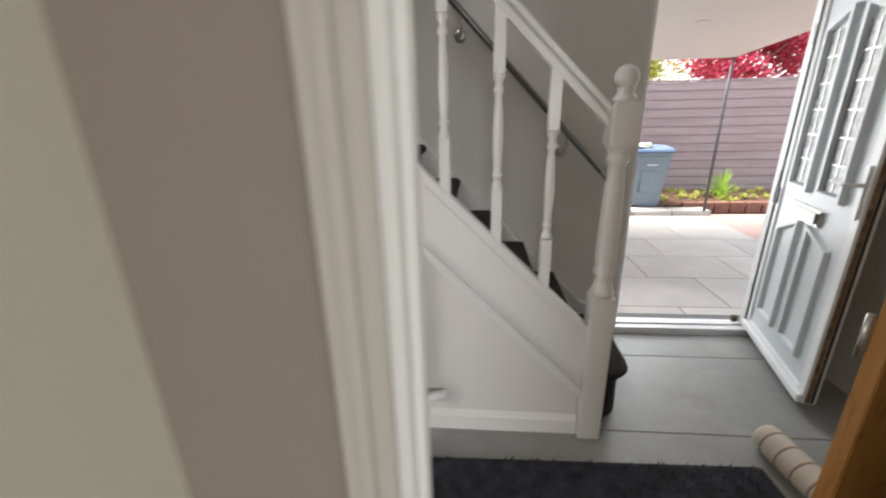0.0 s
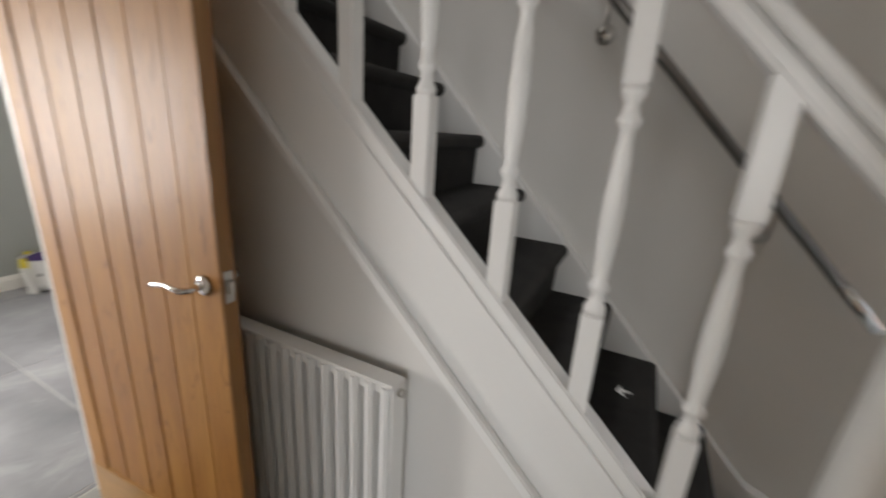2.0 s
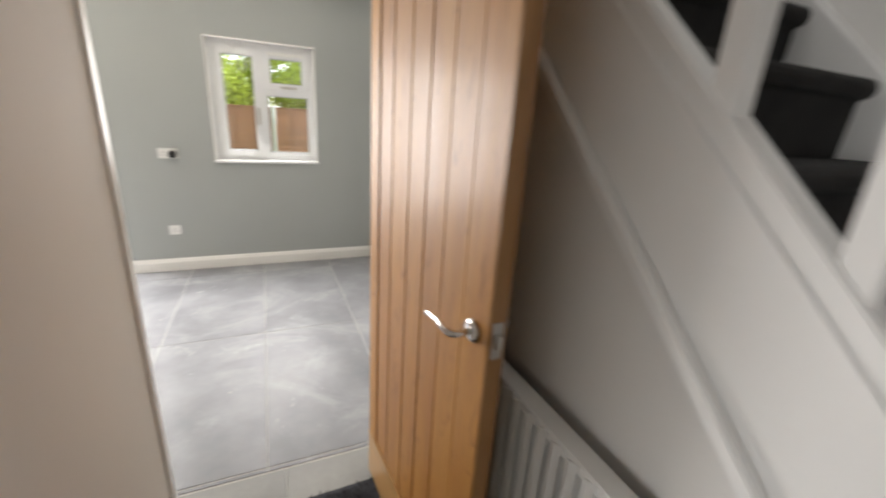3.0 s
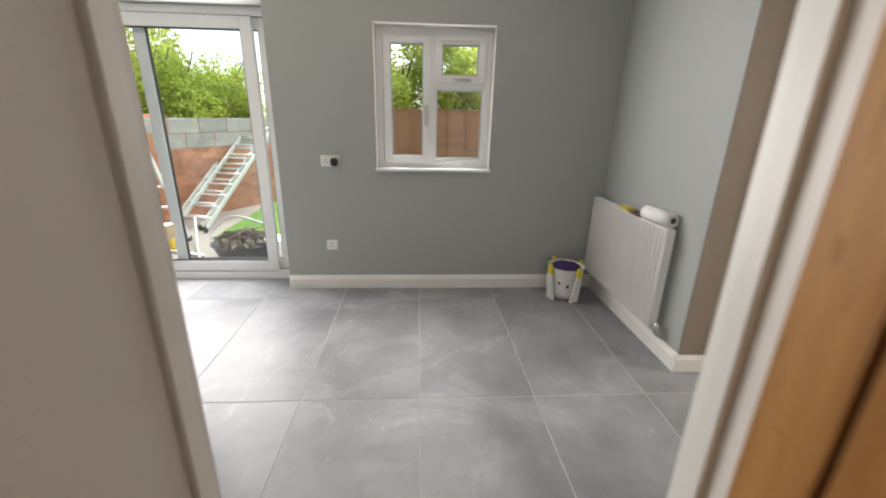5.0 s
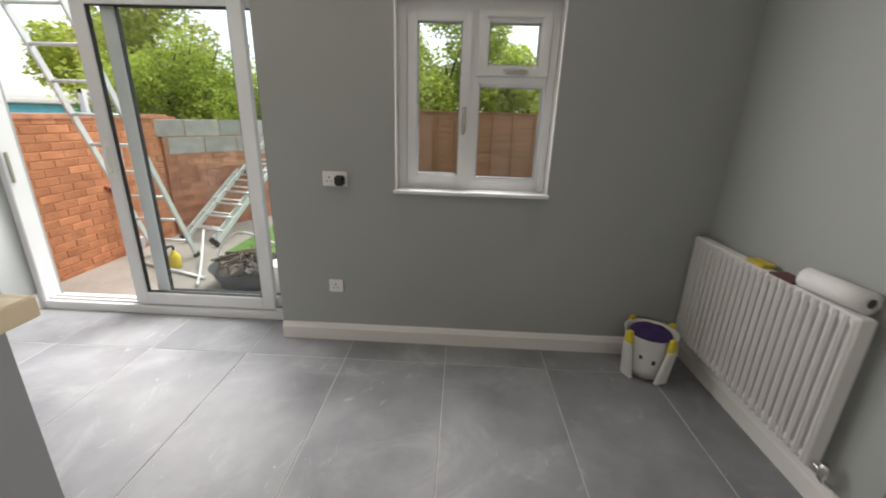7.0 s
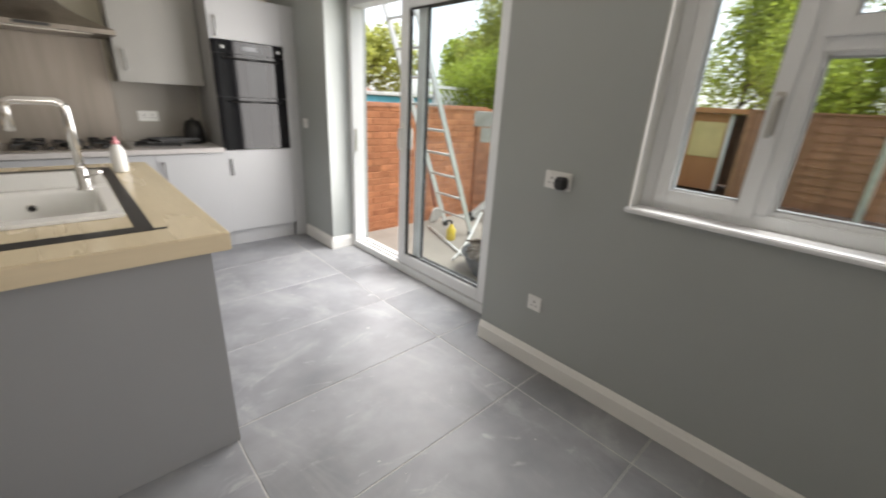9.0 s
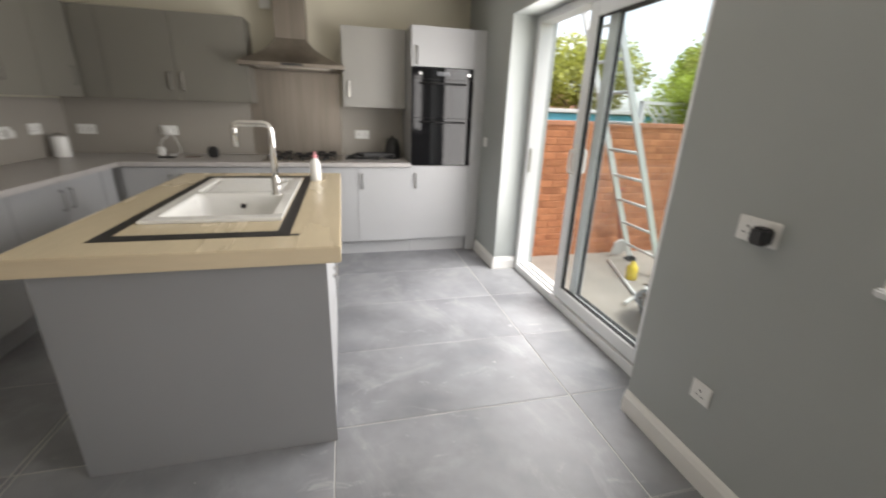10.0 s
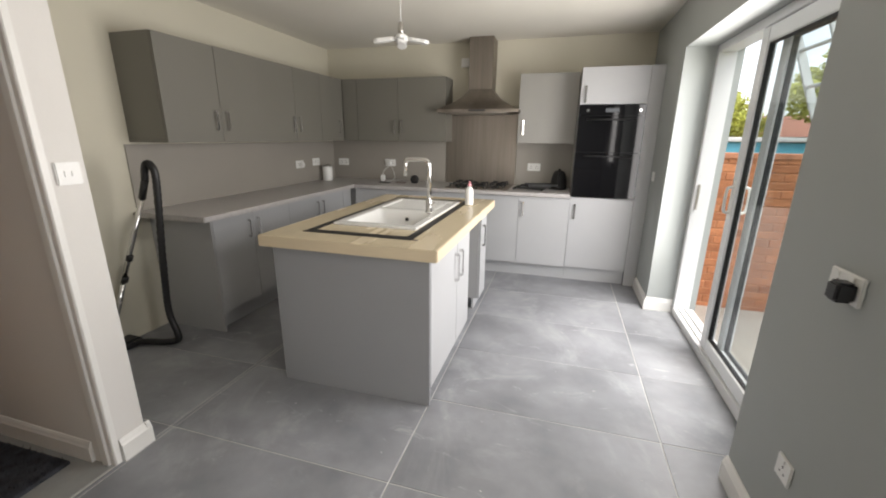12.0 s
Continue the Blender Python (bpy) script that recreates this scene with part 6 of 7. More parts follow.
prism(bm, [(-0.11, 0.02), (-0.05, 0.05), (0.05, 0.05), (0.11, 0.02), (0.11, -0.11), (0.06, -0.165), (-0.06, -0.165), (-0.11, -0.11)], "y", -0.006, 0.006)
for v in bm.verts:
    v.co = blade @ Vector((v.co.x, v.co.y + 2.2 * v.co.x * v.co.x, v.co.z))
part("blade", bm, ALU, spade, "worn grey metal blade", 0.002)
stick = thing("metal_pole", (-5.3, -1.8, -0.14), "grey metal pole lying on the patio", "pole")
bm = bmesh.new()
tube(bm, [(-5.50, -2.26, -0.132), (-5.14, -1.30, -0.132)], 0.016, 10)
part("tube", bm, ALU, stick)

# neighbour's flat roof behind the brick wall
nb = thing("neighbour_outbuilding", (-6.2, -6.2, -0.2), "low outbuilding with white roof and blue fascia", "outbuilding")
boxes("wall", [(-8.5, -0.6, -8.0, -5.15, -0.24, 1.2)], BLOCK, nb)
boxes("fascia", [(-8.6, -0.5, -5.15, -5.05, 1.20, 1.43)], material("pale_blue_board", (0.16, 0.52, 0.66), 0.5, spread=0.1), nb, "bright blue fascia board", 0.006)
boxes("roof", [(-8.7, -0.4, -8.1, -5.0, 1.435, 1.50)], material("white_roof_felt", (0.72, 0.72, 0.70), 0.8, spread=0.08), nb, "white flat roof", 0.01)
far = thing("far_house", (-10, -22, -0.2), "distant red-roofed brick house", "house")
boxes("wall", [(-16, -6, -26, -20, -0.24, 1.6)], BLOCK, far)
bm = bmesh.new()
prism(bm, [(-26.3, 1.6), (-19.7, 1.6), (-23, 2.6)], "x", -16.4, -5.6)
part("roof", bm, material("red_roof_tile", (0.30, 0.13, 0.085), 0.8, spread=0.15, scale=3), far, "red-brown tiled roof")
trellis = thing("trellis", (-7.6, -3.4, 1.3), "white lattice trellis above the wall", "trellis")
for k in range(14):
    for s in (-1, 1):
        bm = bmesh.new()
        box(bm, -0.012, 0.012, -0.006, 0.006, -0.26, 0.26, pose(-6.55 - 0.11 * k, -3.2 + 0.007 * s, 1.36, 0, 45 * s, 0))
        part("lath", bm, UPVC, trellis)
boxes("frame", [(-8.2, -6.3, -3.225, -3.175, 1.56, 1.60), (-8.2, -6.3, -3.225, -3.175, 1.12, 1.16), (-8.2, -8.15, -3.23, -3.17, -0.2, 1.6), (-6.35, -6.3, -3.23, -3.17, -0.2, 1.6)], UPVC, trellis)


def foliage(bm, centre, size, count, leaf, rng, lumps=9, gap=0.25):
    """Leaves strewn in lumps over an uneven crown."""
    c, s = Vector(centre), Vector(size)
    seeds = []
    for k in range(lumps):
        a, b = rng.uniform(0, 6.283), rng.uniform(-0.9, 1.0)
        q = math.sqrt(max(0, 1 - b * b))
        rad = rng.uniform(0.35, 0.8)
        seeds.append((Vector((q * math.cos(a) * rad, q * math.sin(a) * rad, b * rad)), rng.uniform(0.28, 0.5)))
    for k in range(count):
        o, r = seeds[rng.randrange(lumps)]
        d = Vector((rng.gauss(0, 1), rng.gauss(0, 1), rng.gauss(0, 1))).normalized() * r * rng.uniform(0.55, 1.0)
        u = o + d
        p = Vector((c.x + u.x * s.x, c.y + u.y * s.y, c.z + u.z * s.z))
        l = leaf * rng.uniform(0.6, 1.4)
        t1 = Vector((rng.gauss(0, 1), rng.gauss(0, 1), rng.gauss(0, 0.6))).normalized()
        t2 = t1.cross(Vector((rng.gauss(0, 1), rng.gauss(0, 1), rng.gauss(0, 1)))).normalized()
        bm.faces.new([bm.verts.new(q) for q in (p - t1 * l, p + t2 * l * 0.45, p + t1 * l, p - t2 * l * 0.45)])


def tree(label, foot, height, size, mat, seed, leaf=0.07, count=9000, lumps=16, trunk=0.09):
    root = thing("tree", foot, label, "tree", "garden trees")
    rng = random.Random(seed)
    f = Vector(foot)
    top = f + Vector((0, 0, height))
    bm = bmesh.new()
    tube(bm, curve_points([f, f + Vector((0.05, 0.03, height * 0.35)), f + Vector((-0.04, 0.05, height * 0.7)), top], 5), [trunk * (1 - 0.045 * k) for k in range(16)], 9)
    for k in range(9):
        z = height * rng.uniform(0.35, 0.8)
        a = rng.uniform(0, 6.28)
        e = Vector((math.cos(a) * size[0] * 0.65, math.sin(a) * size[1] * 0.65, rng.uniform(0.2, 0.6) * size[2]))
        tube(bm, [f + Vector((0, 0, z)), f + Vector((0, 0, z)) + e * 0.5 + Vector((0, 0, 0.1)), f + Vector((0, 0, z)) + e], [trunk * 0.4, trunk * 0.25, trunk * 0.1], 6)
    part("trunk", bm, BARK, root, "branching brown trunk")
    bm = bmesh.new()
    foliage(bm, top, size, count, leaf, rng, lumps)
    part("crown", bm, mat, root)
    return root


def hedge(label, a, b, z0, z1, depth, mat, seed, count=9000, leaf=0.06):
    """A shrubby bank between two ground points."""
    root = thing("shrub", ((a[0] + b[0]) / 2, (a[1] + b[1]) / 2, -0.15), label, "shrub", "garden shrubs")
    rng = random.Random(seed)
    bm = bmesh.new()
    steps = 9
    for k in range(steps):
        u = (k + 0.5) / steps
        x, y = a[0] + (b[0] - a[0]) * u, a[1] + (b[1] - a[1]) * u
        hgt = z1 + rng.uniform(-0.35, 0.2)
        foliage(bm, (x, y, (z0 + hgt) / 2), (depth, depth, (hgt - z0) / 2 * 1.25), count // steps, leaf, rng, 10)
    part("leaves", bm, mat, root)
    bm = bmesh.new()
    for k in range(14):
        u = rng.random()
        x, y = a[0] + (b[0] - a[0]) * u, a[1] + (b[1] - a[1]) * u
        tube(bm, [(x, y, -0.2), (x + rng.uniform(-.2, .2), y + rng.uniform(-.2, .2), (z0 + z1) / 2), (x + rng.uniform(-.4, .4), y + rng.uniform(-.4, .4), z1)], [0.03, 0.02, 0.008], 6)
    part("stems", bm, BARK, root)
    return root


hedge("lush green shrubs over the garden wall", (-7.2, -3.05), (-8.5, -2.1), 0.92, 2.25, 0.80, LEAF, 3, 42000, 0.026)
hedge("green shrubs behind the brick wall", (-9.4, -5.4), (-8.7, -3.9), 0.6, 2.2, 0.9, LEAF, 5, 13000, 0.042)
tree("tall yellow-green garden tree", (-10.6, -5.4, -0.2), 3.1, (1.5, 1.5, 1.6), LEAF_YELLOW, 11, 0.055, 14000)
tree("leafy green tree behind the fence", (-14.2, 0.6, -0.2), 3.0, (2.0, 2.0, 2.2), LEAF, 12, 0.06, 22000)
tree("leafy green tree behind the fence", (-14.0, 3.0, -0.2), 2.2, (1.8, 1.8, 1.5), LEAF, 13, 0.06, 17000)
tree("leafy green tree beyond the shed", (-16.5, -1.8, -0.2), 3.6, (2.2, 2.2, 2.3), LEAF, 14, 0.07, 18000)
tree("distant yellow-green tree beyond the gardens", (-13, -16, -0.2), 3.0, (2.6, 2.6, 1.9), LEAF_YELLOW, 15, 0.12, 8000)
tree("distant green tree beyond the garden wall", (-18, -13, -0.2), 3.2, (2.6, 2.6, 2.0), LEAF, 16, 0.12, 8000)
tree("dark green tree beyond the outbuilding", (-4.6, -14.5, -0.2), 3.2, (1.5, 1.5, 1.3), LEAF, 18, 0.1, 9000)
tree("distant low tree beyond the outbuilding", (-8.5, -18, -0.2), 2.6, (2.8, 2.8, 1.6), LEAF_YELLOW, 17, 0.12, 7000)

# boundary fence and shed
fence = thing("garden_fence", (-11.5, 2.4, -0.15), "brown overlapping board fence panels", "fence")
for p in range(4):
    ya = -0.41 + 1.83 * p
    for k in range(11):
        z = -0.05 + 0.142 * k
        bm = bmesh.new()
        box(bm, -0.011, 0.011, ya + 0.06, ya + 1.79, 0, 0.165, pose(-11.50, 0, z, 0, -6, 0))
        part("board", bm, FENCE_BROWN, fence)
    for y in (ya + 0.45, ya + 0.92, ya + 1.4):
        boxes("batten", [(-11.475, -11.445, y - 0.02, y + 0.02, -0.05, 1.5)], FENCE_BROWN, fence)
    boxes("post", [(-11.56, -11.46, ya - 0.045, ya + 0.045, -0.2, 1.55)], BLOCK if p else FENCE_BROWN, fence, "pale concrete post")
    boxes("capping", [(-11.54, -11.45, ya + 0.05, ya + 1.79, 1.51, 1.54)], FENCE_BROWN, fence)
shed = thing("garden_shed", (-12.7, -1.1, -0.15), "orange-brown timber shed with its door open", "shed")
for k in range(10):
    y = -1.95 + 0.10 * k
    boxes("board", [(-12.62, -12.60, y + 0.003, y + 0.097, -0.15, 1.45)], SHED_WOOD, shed)
boxes("window_board", [(-12.598, -12.58, -1.62, -1.0, 0.55, 1.28)], material("pale_yellow_board", (0.66, 0.52, 0.25), 0.6, spread=0.1), shed, "pale yellow board over the window", 0.006)
boxes("interior", [(-14.2, -12.64, -2.0, -1.98, -0.2, 1.45), (-14.2, -12.64, -0.14, -0.12, -0.2, 1.45), (-14.22, -14.2, -2.0, -0.12, -0.2, 1.45)], FENCE_BROWN, shed)
boxes("corner_post", [(-12.63, -12.57, -0.96, -0.90, -0.15, 1.45), (-12.63, -12.57, -0.24, -0.12, -0.15, 1.45)], UPVC, shed, "pale frame post")
boxes("roof", [(-14.4, -12.4, -2.2, 0.05, 1.46, 1.56)], SHED_WOOD, shed, "", 0.01)
bm = bmesh.new()
md = pose(-12.58, -0.24, -0.12, 0, 0, 155)
box(bm, 0, 0.62, -0.02, 0.02, 0.0, 1.5, md)
for z in (0.15, 0.75, 1.3):
    box(bm, 0.03, 0.59, -0.04, -0.02, z, z + 0.09, md)
part("door", bm, SHED_WOOD, shed, "open boarded shed door", 0.004)

# ---- outside: front garden ----
setting("path_front", [(-2, 8, 2.84, 6.25, -0.2, -0.104)], PAVING_JOINT, "sandy bed under the front paving", "path")
setting("gravel_bed", [(3.5, 9, 4.6, 6.3, -0.11, -0.098)], material("pink_gravel", (0.45, 0.30, 0.26), 0.95, spread=0.5, scale=60, grain=200, bump=1.0, bump_scale=120), "pinkish gravel beside the paving", "gravel")
setting("planting_bed", [(0.5, 9, 6.6, 7.85, -0.2, -0.02)], SOIL, "brown soil bed below the fence", "flower bed")
kerb = thing("stone_edging", (3, 6.35, -0.1), "low sandstone step edging the paving", "edging", "", "structure")
for k in range(6):
    boxes("kerb_stone", [(0.4 + 0.55 * k, 0.94 + 0.55 * k, 6.22, 6.48, -0.12, -0.03)], PAVING, kerb, "", 0.01)
bedge = thing("brick_edging", (4.8, 6.65, -0.1), "dark red brick edging of the bed", "edging", "", "structure")
for k in range(14):
    boxes("edging_brick", [(3.45 + 0.23 * k, 3.665 + 0.23 * k, 6.55, 6.65, -0.14, 0.02)], material("dark_red_brick", (0.24, 0.11, 0.08), 0.9, spread=0.25, scale=12) if k == 0 else bpy.data.materials["dark_red_brick"], bedge, "", 0.006)
ff = thing("front_fence", (4, 7.92, -0.1), "grey-purple horizontal board fence", "fence")
for k in range(13):
    z = -0.08 + 0.146 * k
    for x0, x1 in ((-1.0, 2.6), (2.6, 6.2), (6.2, 9.8)):
        boxes("board", [(x0 + 0.004, x1 - 0.004, 7.90 + 0.004 * (k % 2), 7.925 + 0.004 * (k % 2), z, z + 0.138)], FENCE_GREY, ff, "", 0.004)
for x in (-0.2, 2.6, 6.2):
    boxes("post", [(x - 0.05, x + 0.05, 7.93, 8.02, -0.2, 1.86)], FENCE_GREY, ff)
boxes("backing_board", [(-1.0, 9.8, 7.934, 7.944, -0.15, 1.80)], FENCE_GREY, ff)
boxes("capping", [(-1.0, 9.8, 7.885, 7.96, 1.815, 1.845)], FENCE_GREY, ff)
tree("pale yellow-green tree behind the front fence", (2.7, 10.6, -0.2), 2.5, (1.9, 1.2, 1.1), LEAF_YELLOW, 21, 0.045, 16000)
tree("crimson-leaved maple behind the front fence", (6.1, 10.2, -0.2), 2.7, (1.6, 1.3, 1.1), LEAF_RED, 22, 0.042, 18000)
tree("pale yellow-green tree behind the front fence", (-0.4, 10.8, -0.2), 2.4, (1.9, 1.2, 1.1), LEAF_YELLOW, 23, 0.045, 9000)

canopy = thing("porch_canopy", (2.0, 4.5, 2.0), "white flat porch canopy on a slim pole", "canopy")
bm = bmesh.new()
prism(bm, [(2.85, 2.30), (6.27, 2.005), (6.27, 2.12), (2.85, 2.42)], "x", -0.8, 3.63)
part("roof_slab", bm, TRIM_WHITE, canopy, "white boarded underside", 0.006)
for x, y in ((2.35, 4.6), (3.1, 3.5), (1.2, 4.6)):
    bm = bmesh.new()
    lathe(bm, [(0.06, -0.012), (0.075, -0.006), (0.075, 0.004)], (x, y, 2.30 - (y - 2.85) * 0.0863), 20)
    part("downlight", bm, PLASTIC_WHITE, canopy, "small round downlight")
bm = bmesh.new()
tube(bm, [(3.595, 6.245, -0.1), (3.595, 6.245, 2.008)], 0.019, 12)
part("pole", bm, material("dark_grey_pole", (0.09, 0.09, 0.10), 0.4, metal=0.5), canopy, "slim dark metal pole")

bin_ = thing("wheelie_bin", (2.83, 6.75, -0.05), "grey-blue wheelie bin with a blue lid", "wheelie bin")
BIN = material("grey_blue_bin_plastic", (0.17, 0.21, 0.25), 0.5, spread=0.08, scale=4)
bm = bmesh.new()
lo = [bm.verts.new((2.86 + x, 6.78 + y, -0.04)) for x, y in ((-0.22, -0.24), (0.22, -0.24), (0.22, 0.24), (-0.22, 0.24))]
hi = [bm.verts.new((2.86 + x, 6.78 + y, 0.76)) for x, y in ((-0.29, -0.30), (0.29, -0.30), (0.29, 0.34), (-0.29, 0.34))]
bm.faces.new(lo[::-1])
bm.faces.new(hi)
for k in range(4):
    bm.faces.new((lo[k], lo[(k + 1) % 4], hi[(k + 1) % 4], hi[k]))
part("body", bm, BIN, bin_, "", 0.03)
boxes("rim", [(2.555, 3.165, 6.465, 7.135, 0.74, 0.785)], BIN, bin_, "", 0.012)
bm = bmesh.new()
prism(bm, [(6.45, 0.787), (7.16, 0.80), (7.13, 0.85), (6.8, 0.865), (6.47, 0.825)], "x", 2.54, 3.18)
part("lid", bm, material("blue_bin_lid", (0.13, 0.19, 0.30), 0.45, spread=0.06), bin_, "blue lid", 0.012)
boxes("front_panel", [(2.74, 2.98, 6.492, 6.505, 0.20, 0.52)], BIN, bin_, "", 0.01)
for x in (2.62, 3.10):
    bm = bmesh.new()
    lathe(bm, [(0.06, -0.025), (0.10, -0.025), (0.10, 0.025), (0.06, 0.025)], (0, 0, 0), 20, pose(x, 7.05, 0.052, 0, 90))
    part("wheel", bm, BLACK, bin_)
boxes("label_strip", [(2.80, 2.95, 6.474, 6.480, 0.60, 0.612)], PLASTIC_WHITE, bin_, "white printed bar")
bag = thing("litter", (2.75, 6.7, 0.86), "crumpled white rag lying on the bin", "rag")
bm = bmesh.new()
for v in bmesh.ops.create_icosphere(bm, subdivisions=3, radius=0.13)["verts"]:
    k = 1 + 0.7 * noise.noise(v.co * 14)
    v.co = Vector((2.78 + v.co.x * 1.3 * k, 6.72 + v.co.y * k, 0.868 + max(-0.02, v.co.z * 0.3 * k)))
part("rag", bm, material("dirty_white_cloth", (0.62, 0.62, 0.52), 0.9, spread=0.2), bag)

plant = thing("yucca_plant", (4.32, 7.2, -0.02), "spiky bright green clump plant in the bed", "plant")
rng = random.Random(31)
for k in range(60):
    a, tilt = rng.uniform(0, 6.28), rng.uniform(0.1, 1.15)
    l = rng.uniform(0.38, 0.58)
    d = Vector((math.cos(a) * math.sin(tilt), math.sin(a) * math.sin(tilt), math.cos(tilt)))
    side = Vector((-math.sin(a), math.cos(a), 0)) * 0.016
    b0 = Vector((4.32, 7.2, -0.03))
    pts = [b0 + d * l * u + Vector((0, 0, -0.16 * u * u * math.sin(tilt))) for u in (0, 0.35, 0.7, 1.0)]
    bm = bmesh.new()
    rows = [(bm.verts.new(p - side * w), bm.verts.new(p + side * w)) for p, w in zip(pts, (0.7, 1.0, 0.7, 0.06))]
    for p, q in zip(rows, rows[1:]):
        bm.faces.new((p[0], p[1], q[1], q[0]))
    part("leaf", bm, LEAF_GRASS, plant)
low = thing("ground_cover", (4.4, 7.2, -0.02), "low yellow-green bedding plants on the soil", "plant", "", "stuff")
bm = bmesh.new()
for k in range(40):
    x, y = rng.uniform(2.9, 6.5), rng.uniform(6.75, 7.6)
    foliage(bm, (x, y, 0.02), (0.12, 0.12, 0.07), 40, 0.03, rng, 4)
part("leaves", bm, LEAF_YELLOW, low)

# ---- pieces: tiles, laminate boards, paving, bricks ----
def slab_mesh(name, w, d, h, mat, edge=0.002):
    """A flat piece with chamfered upper edges, its foot at z 0."""
    bm = bmesh.new()
    lo = [bm.verts.new((x * w / 2, y * d / 2, 0)) for x, y in ((-1, -1), (1, -1), (1, 1), (-1, 1))]
    mid = [bm.verts.new((x * w / 2, y * d / 2, h - edge)) for x, y in ((-1, -1), (1, -1), (1, 1), (-1, 1))]
    hi = [bm.verts.new((x * (w / 2 - edge), y * (d / 2 - edge), h)) for x, y in ((-1, -1), (1, -1), (1, 1), (-1, 1))]
    for a, b in ((lo, mid), (mid, hi)):
        for k in range(4):
            bm.faces.new((a[k], a[(k + 1) % 4], b[(k + 1) % 4], b[k]))
    bm.faces.new(hi)
    return mesh_from(name, bm, mat)


def lay(parent, name, x0, x1, y0, y1, px, py, ox, oy, mat, z, h, joint, stagger=0.0, zones=()):
    """Tiles of pitch px by py through (ox, oy) over a rectangle, cut at its edges."""
    made = {}
    rng = random.Random(len(name) + int(ox * 100))
    j0, j1 = math.floor((y0 - oy) / py), math.ceil((y1 - oy) / py)
    for j in range(j0, j1):
        shift = stagger * px * (j % 2)
        i0, i1 = math.floor((x0 - ox - shift) / px), math.ceil((x1 - ox - shift) / px)
        for i in range(i0, i1):
            a, b = max(x0, ox + shift + i * px), min(x1, ox + shift + (i + 1) * px)
            c, d = max(y0, oy + j * py), min(y1, oy + (j + 1) * py)
            if b - a < 0.02 or d - c < 0.02:
                continue
            key = (round(b - a, 3), round(d - c, 3))
            if key not in made:
                made[key] = slab_mesh(name, key[0] - joint, key[1] - joint, h, mat)
            ob = new(name, made[key])
            ob.location = ((a + b) / 2, (c + d) / 2, z + rng.uniform(-0.0004, 0.0004))
            ob.parent = parent
            ob.matrix_parent_inverse = parent.matrix_world.inverted()


floor_k = thing("floor_kitchen", (-2.6, 0, 0), "large grey porcelain floor tiles with pale grout", "floor", "", "structure")
lay(floor_k, "tile", -4.178, -1.31, SOUTH, 2.787, 1.205, 0.6125, -1.334, -0.137, TILE, -0.0095, 0.010, 0.0045)
lay(floor_k, "tile", -1.31, EAST, SOUTH, 0.60, 1.205, 0.6125, -1.334, -0.137, TILE, -0.0095, 0.010, 0.0045)
floor_h = thing("floor_hall", (0.5, 1.6, 0), "pale grey hall floor tiles with thin joints", "floor", "", "structure")
lay(floor_h, "tile", -1.305, 2.20, 0.61, 2.70, 2.40, 0.62, -0.16, 0.54, HALL_TILE, -0.0095, 0.010, 0.004)
lay(floor_h, "tile", -0.05, 3.3, -3.0, 0.61, 1.21, 0.62, -1.374, 0.54, HALL_TILE, -0.0095, 0.010, 0.004)
floor_f = thing("floor_front_room_boards", (-2.4, 4.2, 0), "oak laminate boards in the front room", "floor", "", "structure")
lay(floor_f, "plank", -3.555, -1.21, 2.80, 5.75, 1.28, 0.19, -3.2, 2.80, LAMINATE, -0.011, 0.010, 0.0008, 0.5)
paving = thing("paving_front", (2, 4.5, -0.1), "pale sandstone slabs outside the front door", "paving", "", "structure")
lay(paving, "slab", -0.8, 3.6, 2.86, 6.2, 0.9, 0.6, 0.10, 2.65, PAVING, -0.125, 0.03, 0.008, 0.45)

# brick garden wall: bricks one by one in stretcher bond
bwall = thing("wall_garden", (-5.5, -2.62, -0.2), "orange-red brick garden wall", "garden wall", "", "structure")
boxes("mortar", [(-6.72, -4.26, -2.77, -2.5545, -0.22, 1.29)], MORTAR, bwall, "pale mortar")
brick = slab_mesh("brick", 0.218, 0.066, 0.014, BRICK, 0.004)
half = slab_mesh("brick", 0.104, 0.066, 0.014, BRICK, 0.004)
rng = random.Random(77)
for r in range(20):
    z = -0.18 + 0.0755 * r
    x = -4.265
    first = r % 2 == 1
    while x > -6.70:
        w = 0.114 if first else 0.228
        me = half if first else brick
        first = False
        ob = new("brick", me)
        ob.matrix_world = pose(x - w / 2, -2.563 + rng.uniform(-0.002, 0.002), z + 0.034, 90, 0, 180 + rng.uniform(-0.4, 0.4))
        ob.parent = bwall
        ob.matrix_parent_inverse = bwall.matrix_world.inverted()
        x -= w
boxes("coping", [(-6.74, -4.26, -2.79, -2.54, 1.295, 1.345)], BRICK_FAR, bwall, "brick coping", 0.008)

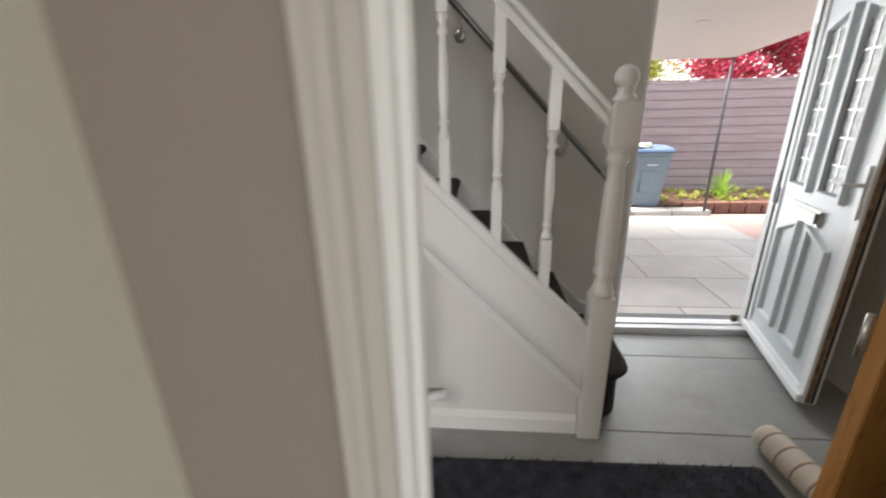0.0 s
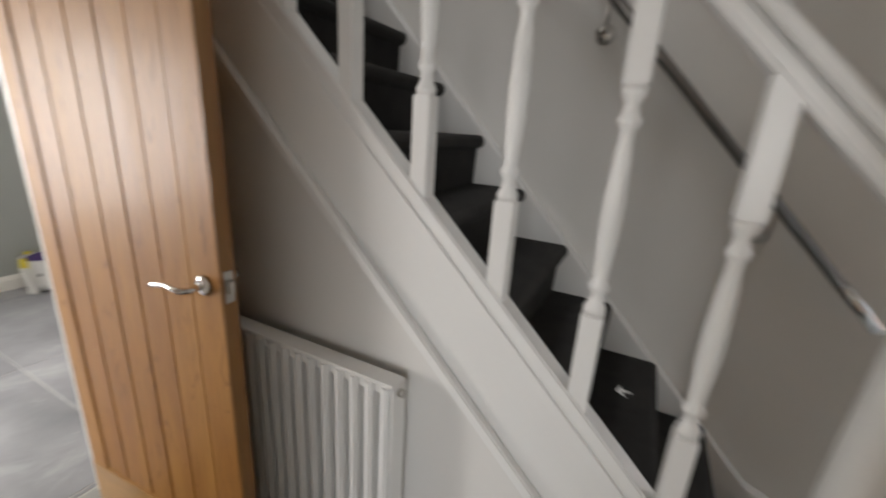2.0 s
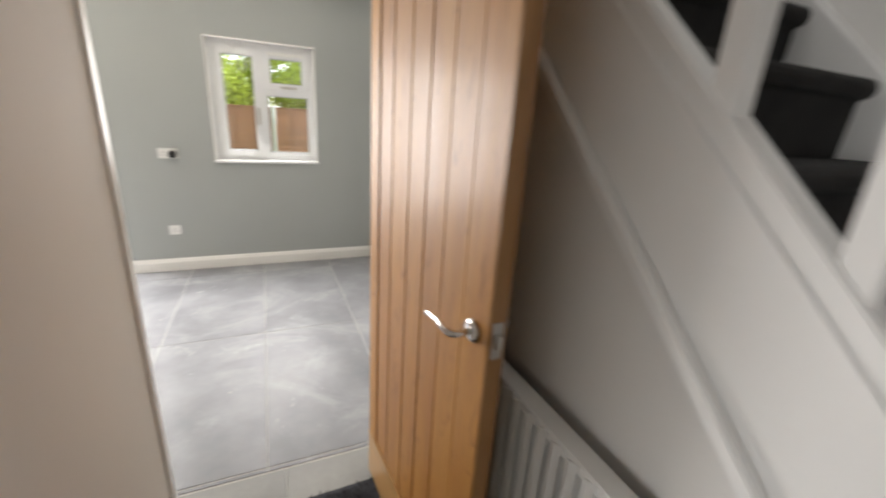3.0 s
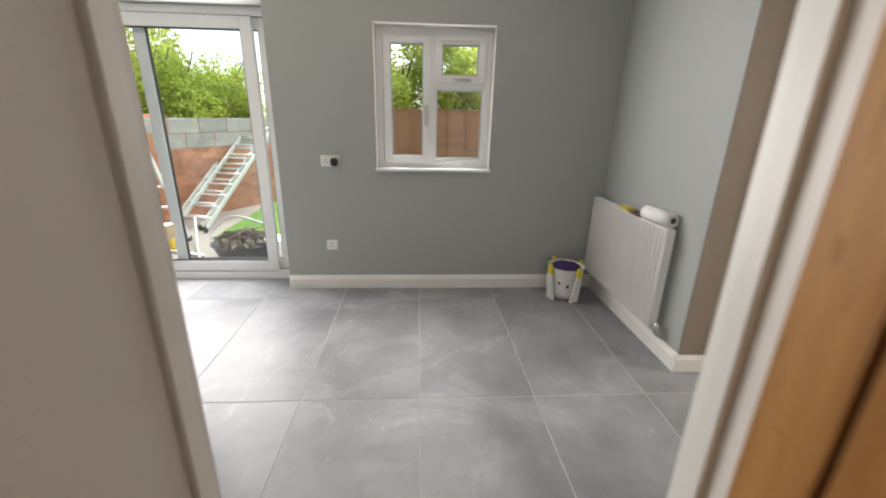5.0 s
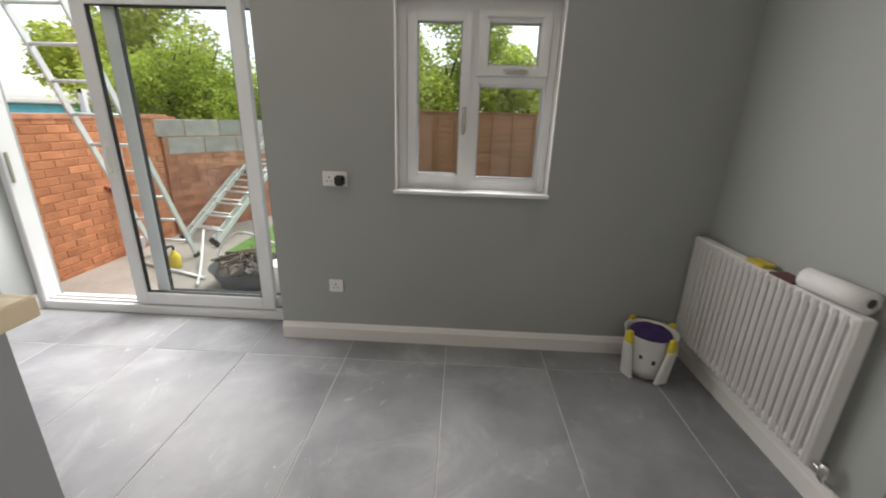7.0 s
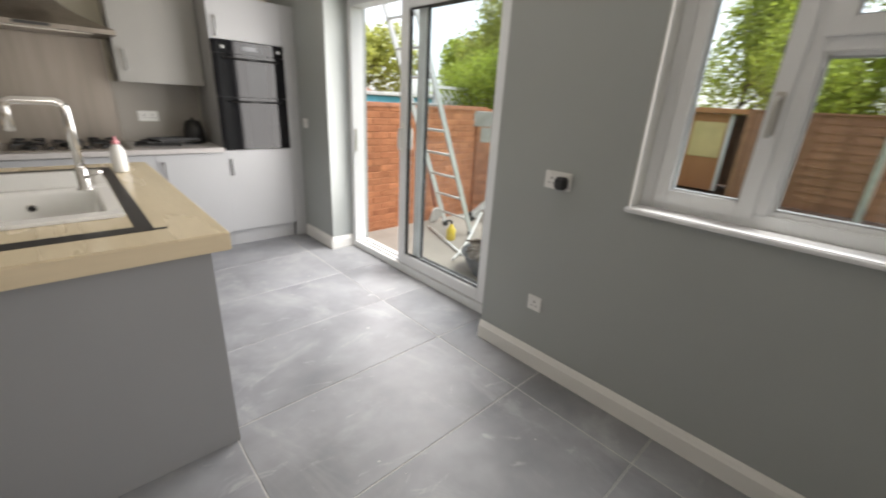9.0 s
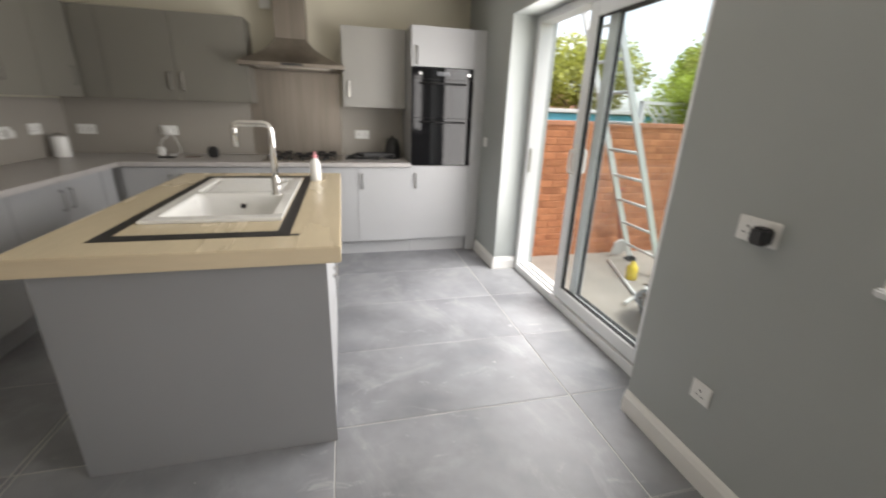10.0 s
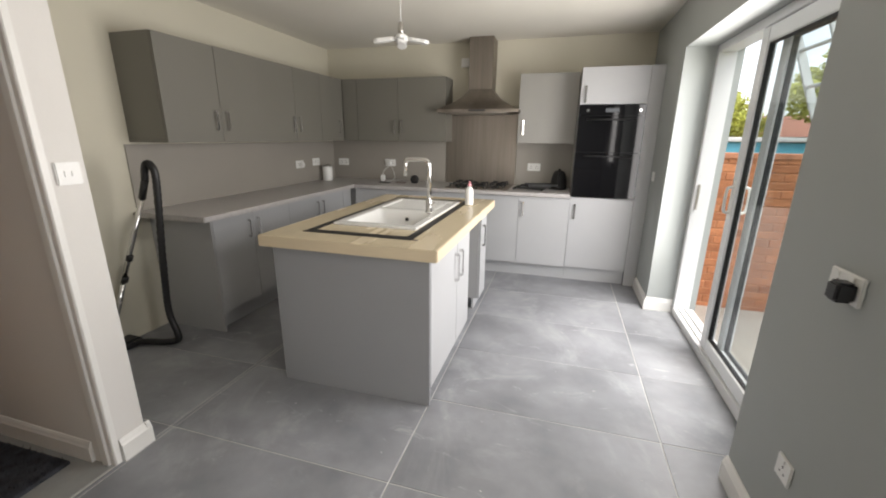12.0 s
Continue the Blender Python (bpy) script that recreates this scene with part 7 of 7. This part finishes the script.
# stepped second wall: brick below, concrete blocks on top
a, b = Vector((-6.72, -2.62)), Vector((-8.9, -1.32))
way = (b - a).normalized()
turn = math.degrees(math.atan2(way.y, way.x))
length = (b - a).length
second = thing("wall_garden_back", (-7.8, -2.0, -0.2), "brick garden wall topped with concrete blocks", "garden wall", "", "structure")
base = pose(a.x, a.y, 0, 0, 0, turn)
bm = bmesh.new()
box(bm, -0.1, length, -0.169, 0.02, -0.22, 1.27, base)
part("mortar", bm, MORTAR, second)
bm = bmesh.new()
for r in range(14):
    z = -0.18 + 0.0755 * r
    u = -0.09 - 0.114 * (r % 2)
    while u < length - 0.05:
        u0, u1 = max(u, -0.09), min(u + 0.218, length)
        if u1 - u0 > 0.02:
            box(bm, u0, u1, -0.172 - rng.uniform(0, 0.006), -0.15, z, z + 0.066, base)
        u += 0.228
tagged(part("brick_courses", bm, BRICK_FAR, second), kind="stuff")
block = slab_mesh("block", 0.435, 0.205, 0.02, BLOCK, 0.006)
for r in range(2):
    u = -0.05 - 0.22 * (r % 2)
    while u < length:
        ob = new("block", block)
        ob.matrix_world = base @ pose(u + 0.22, -0.155, 0.975 + 0.215 * r, 90, 0, 0)
        ob.parent = second
        ob.matrix_parent_inverse = second.matrix_world.inverted()
        u += 0.445

# plaster flecks and dust left on the kitchen floor
rng = random.Random(55)
bm = bmesh.new()
for k in range(70):
    x, y = rng.uniform(-3.8, -1.0), rng.uniform(-1.6, 2.4)
    if -2.62 < x < -1.58 and -1.76 < y < 0.0:
        continue
    r = rng.choice((0.0015, 0.002, 0.0025, 0.003, 0.005))
    a0 = rng.uniform(0, 6.28)
    stretch = rng.uniform(1.0, 2.6)
    ring = []
    for q in range(6):
        a = a0 + q * math.pi / 3
        d = r * rng.uniform(0.5, 1.2)
        u, v = d * math.cos(a) * stretch, d * math.sin(a)
        ring.append((x + u * math.cos(a0) - v * math.sin(a0), y + u * math.sin(a0) + v * math.cos(a0)))
    prism(bm, ring, "z", 0.0012, 0.0022)
tagged(part("plaster_flecks", bm, material("white_plaster_dust", (0.45, 0.45, 0.45), 0.9)), "white plaster flecks scattered on the floor tiles", "debris", "", "stuff")
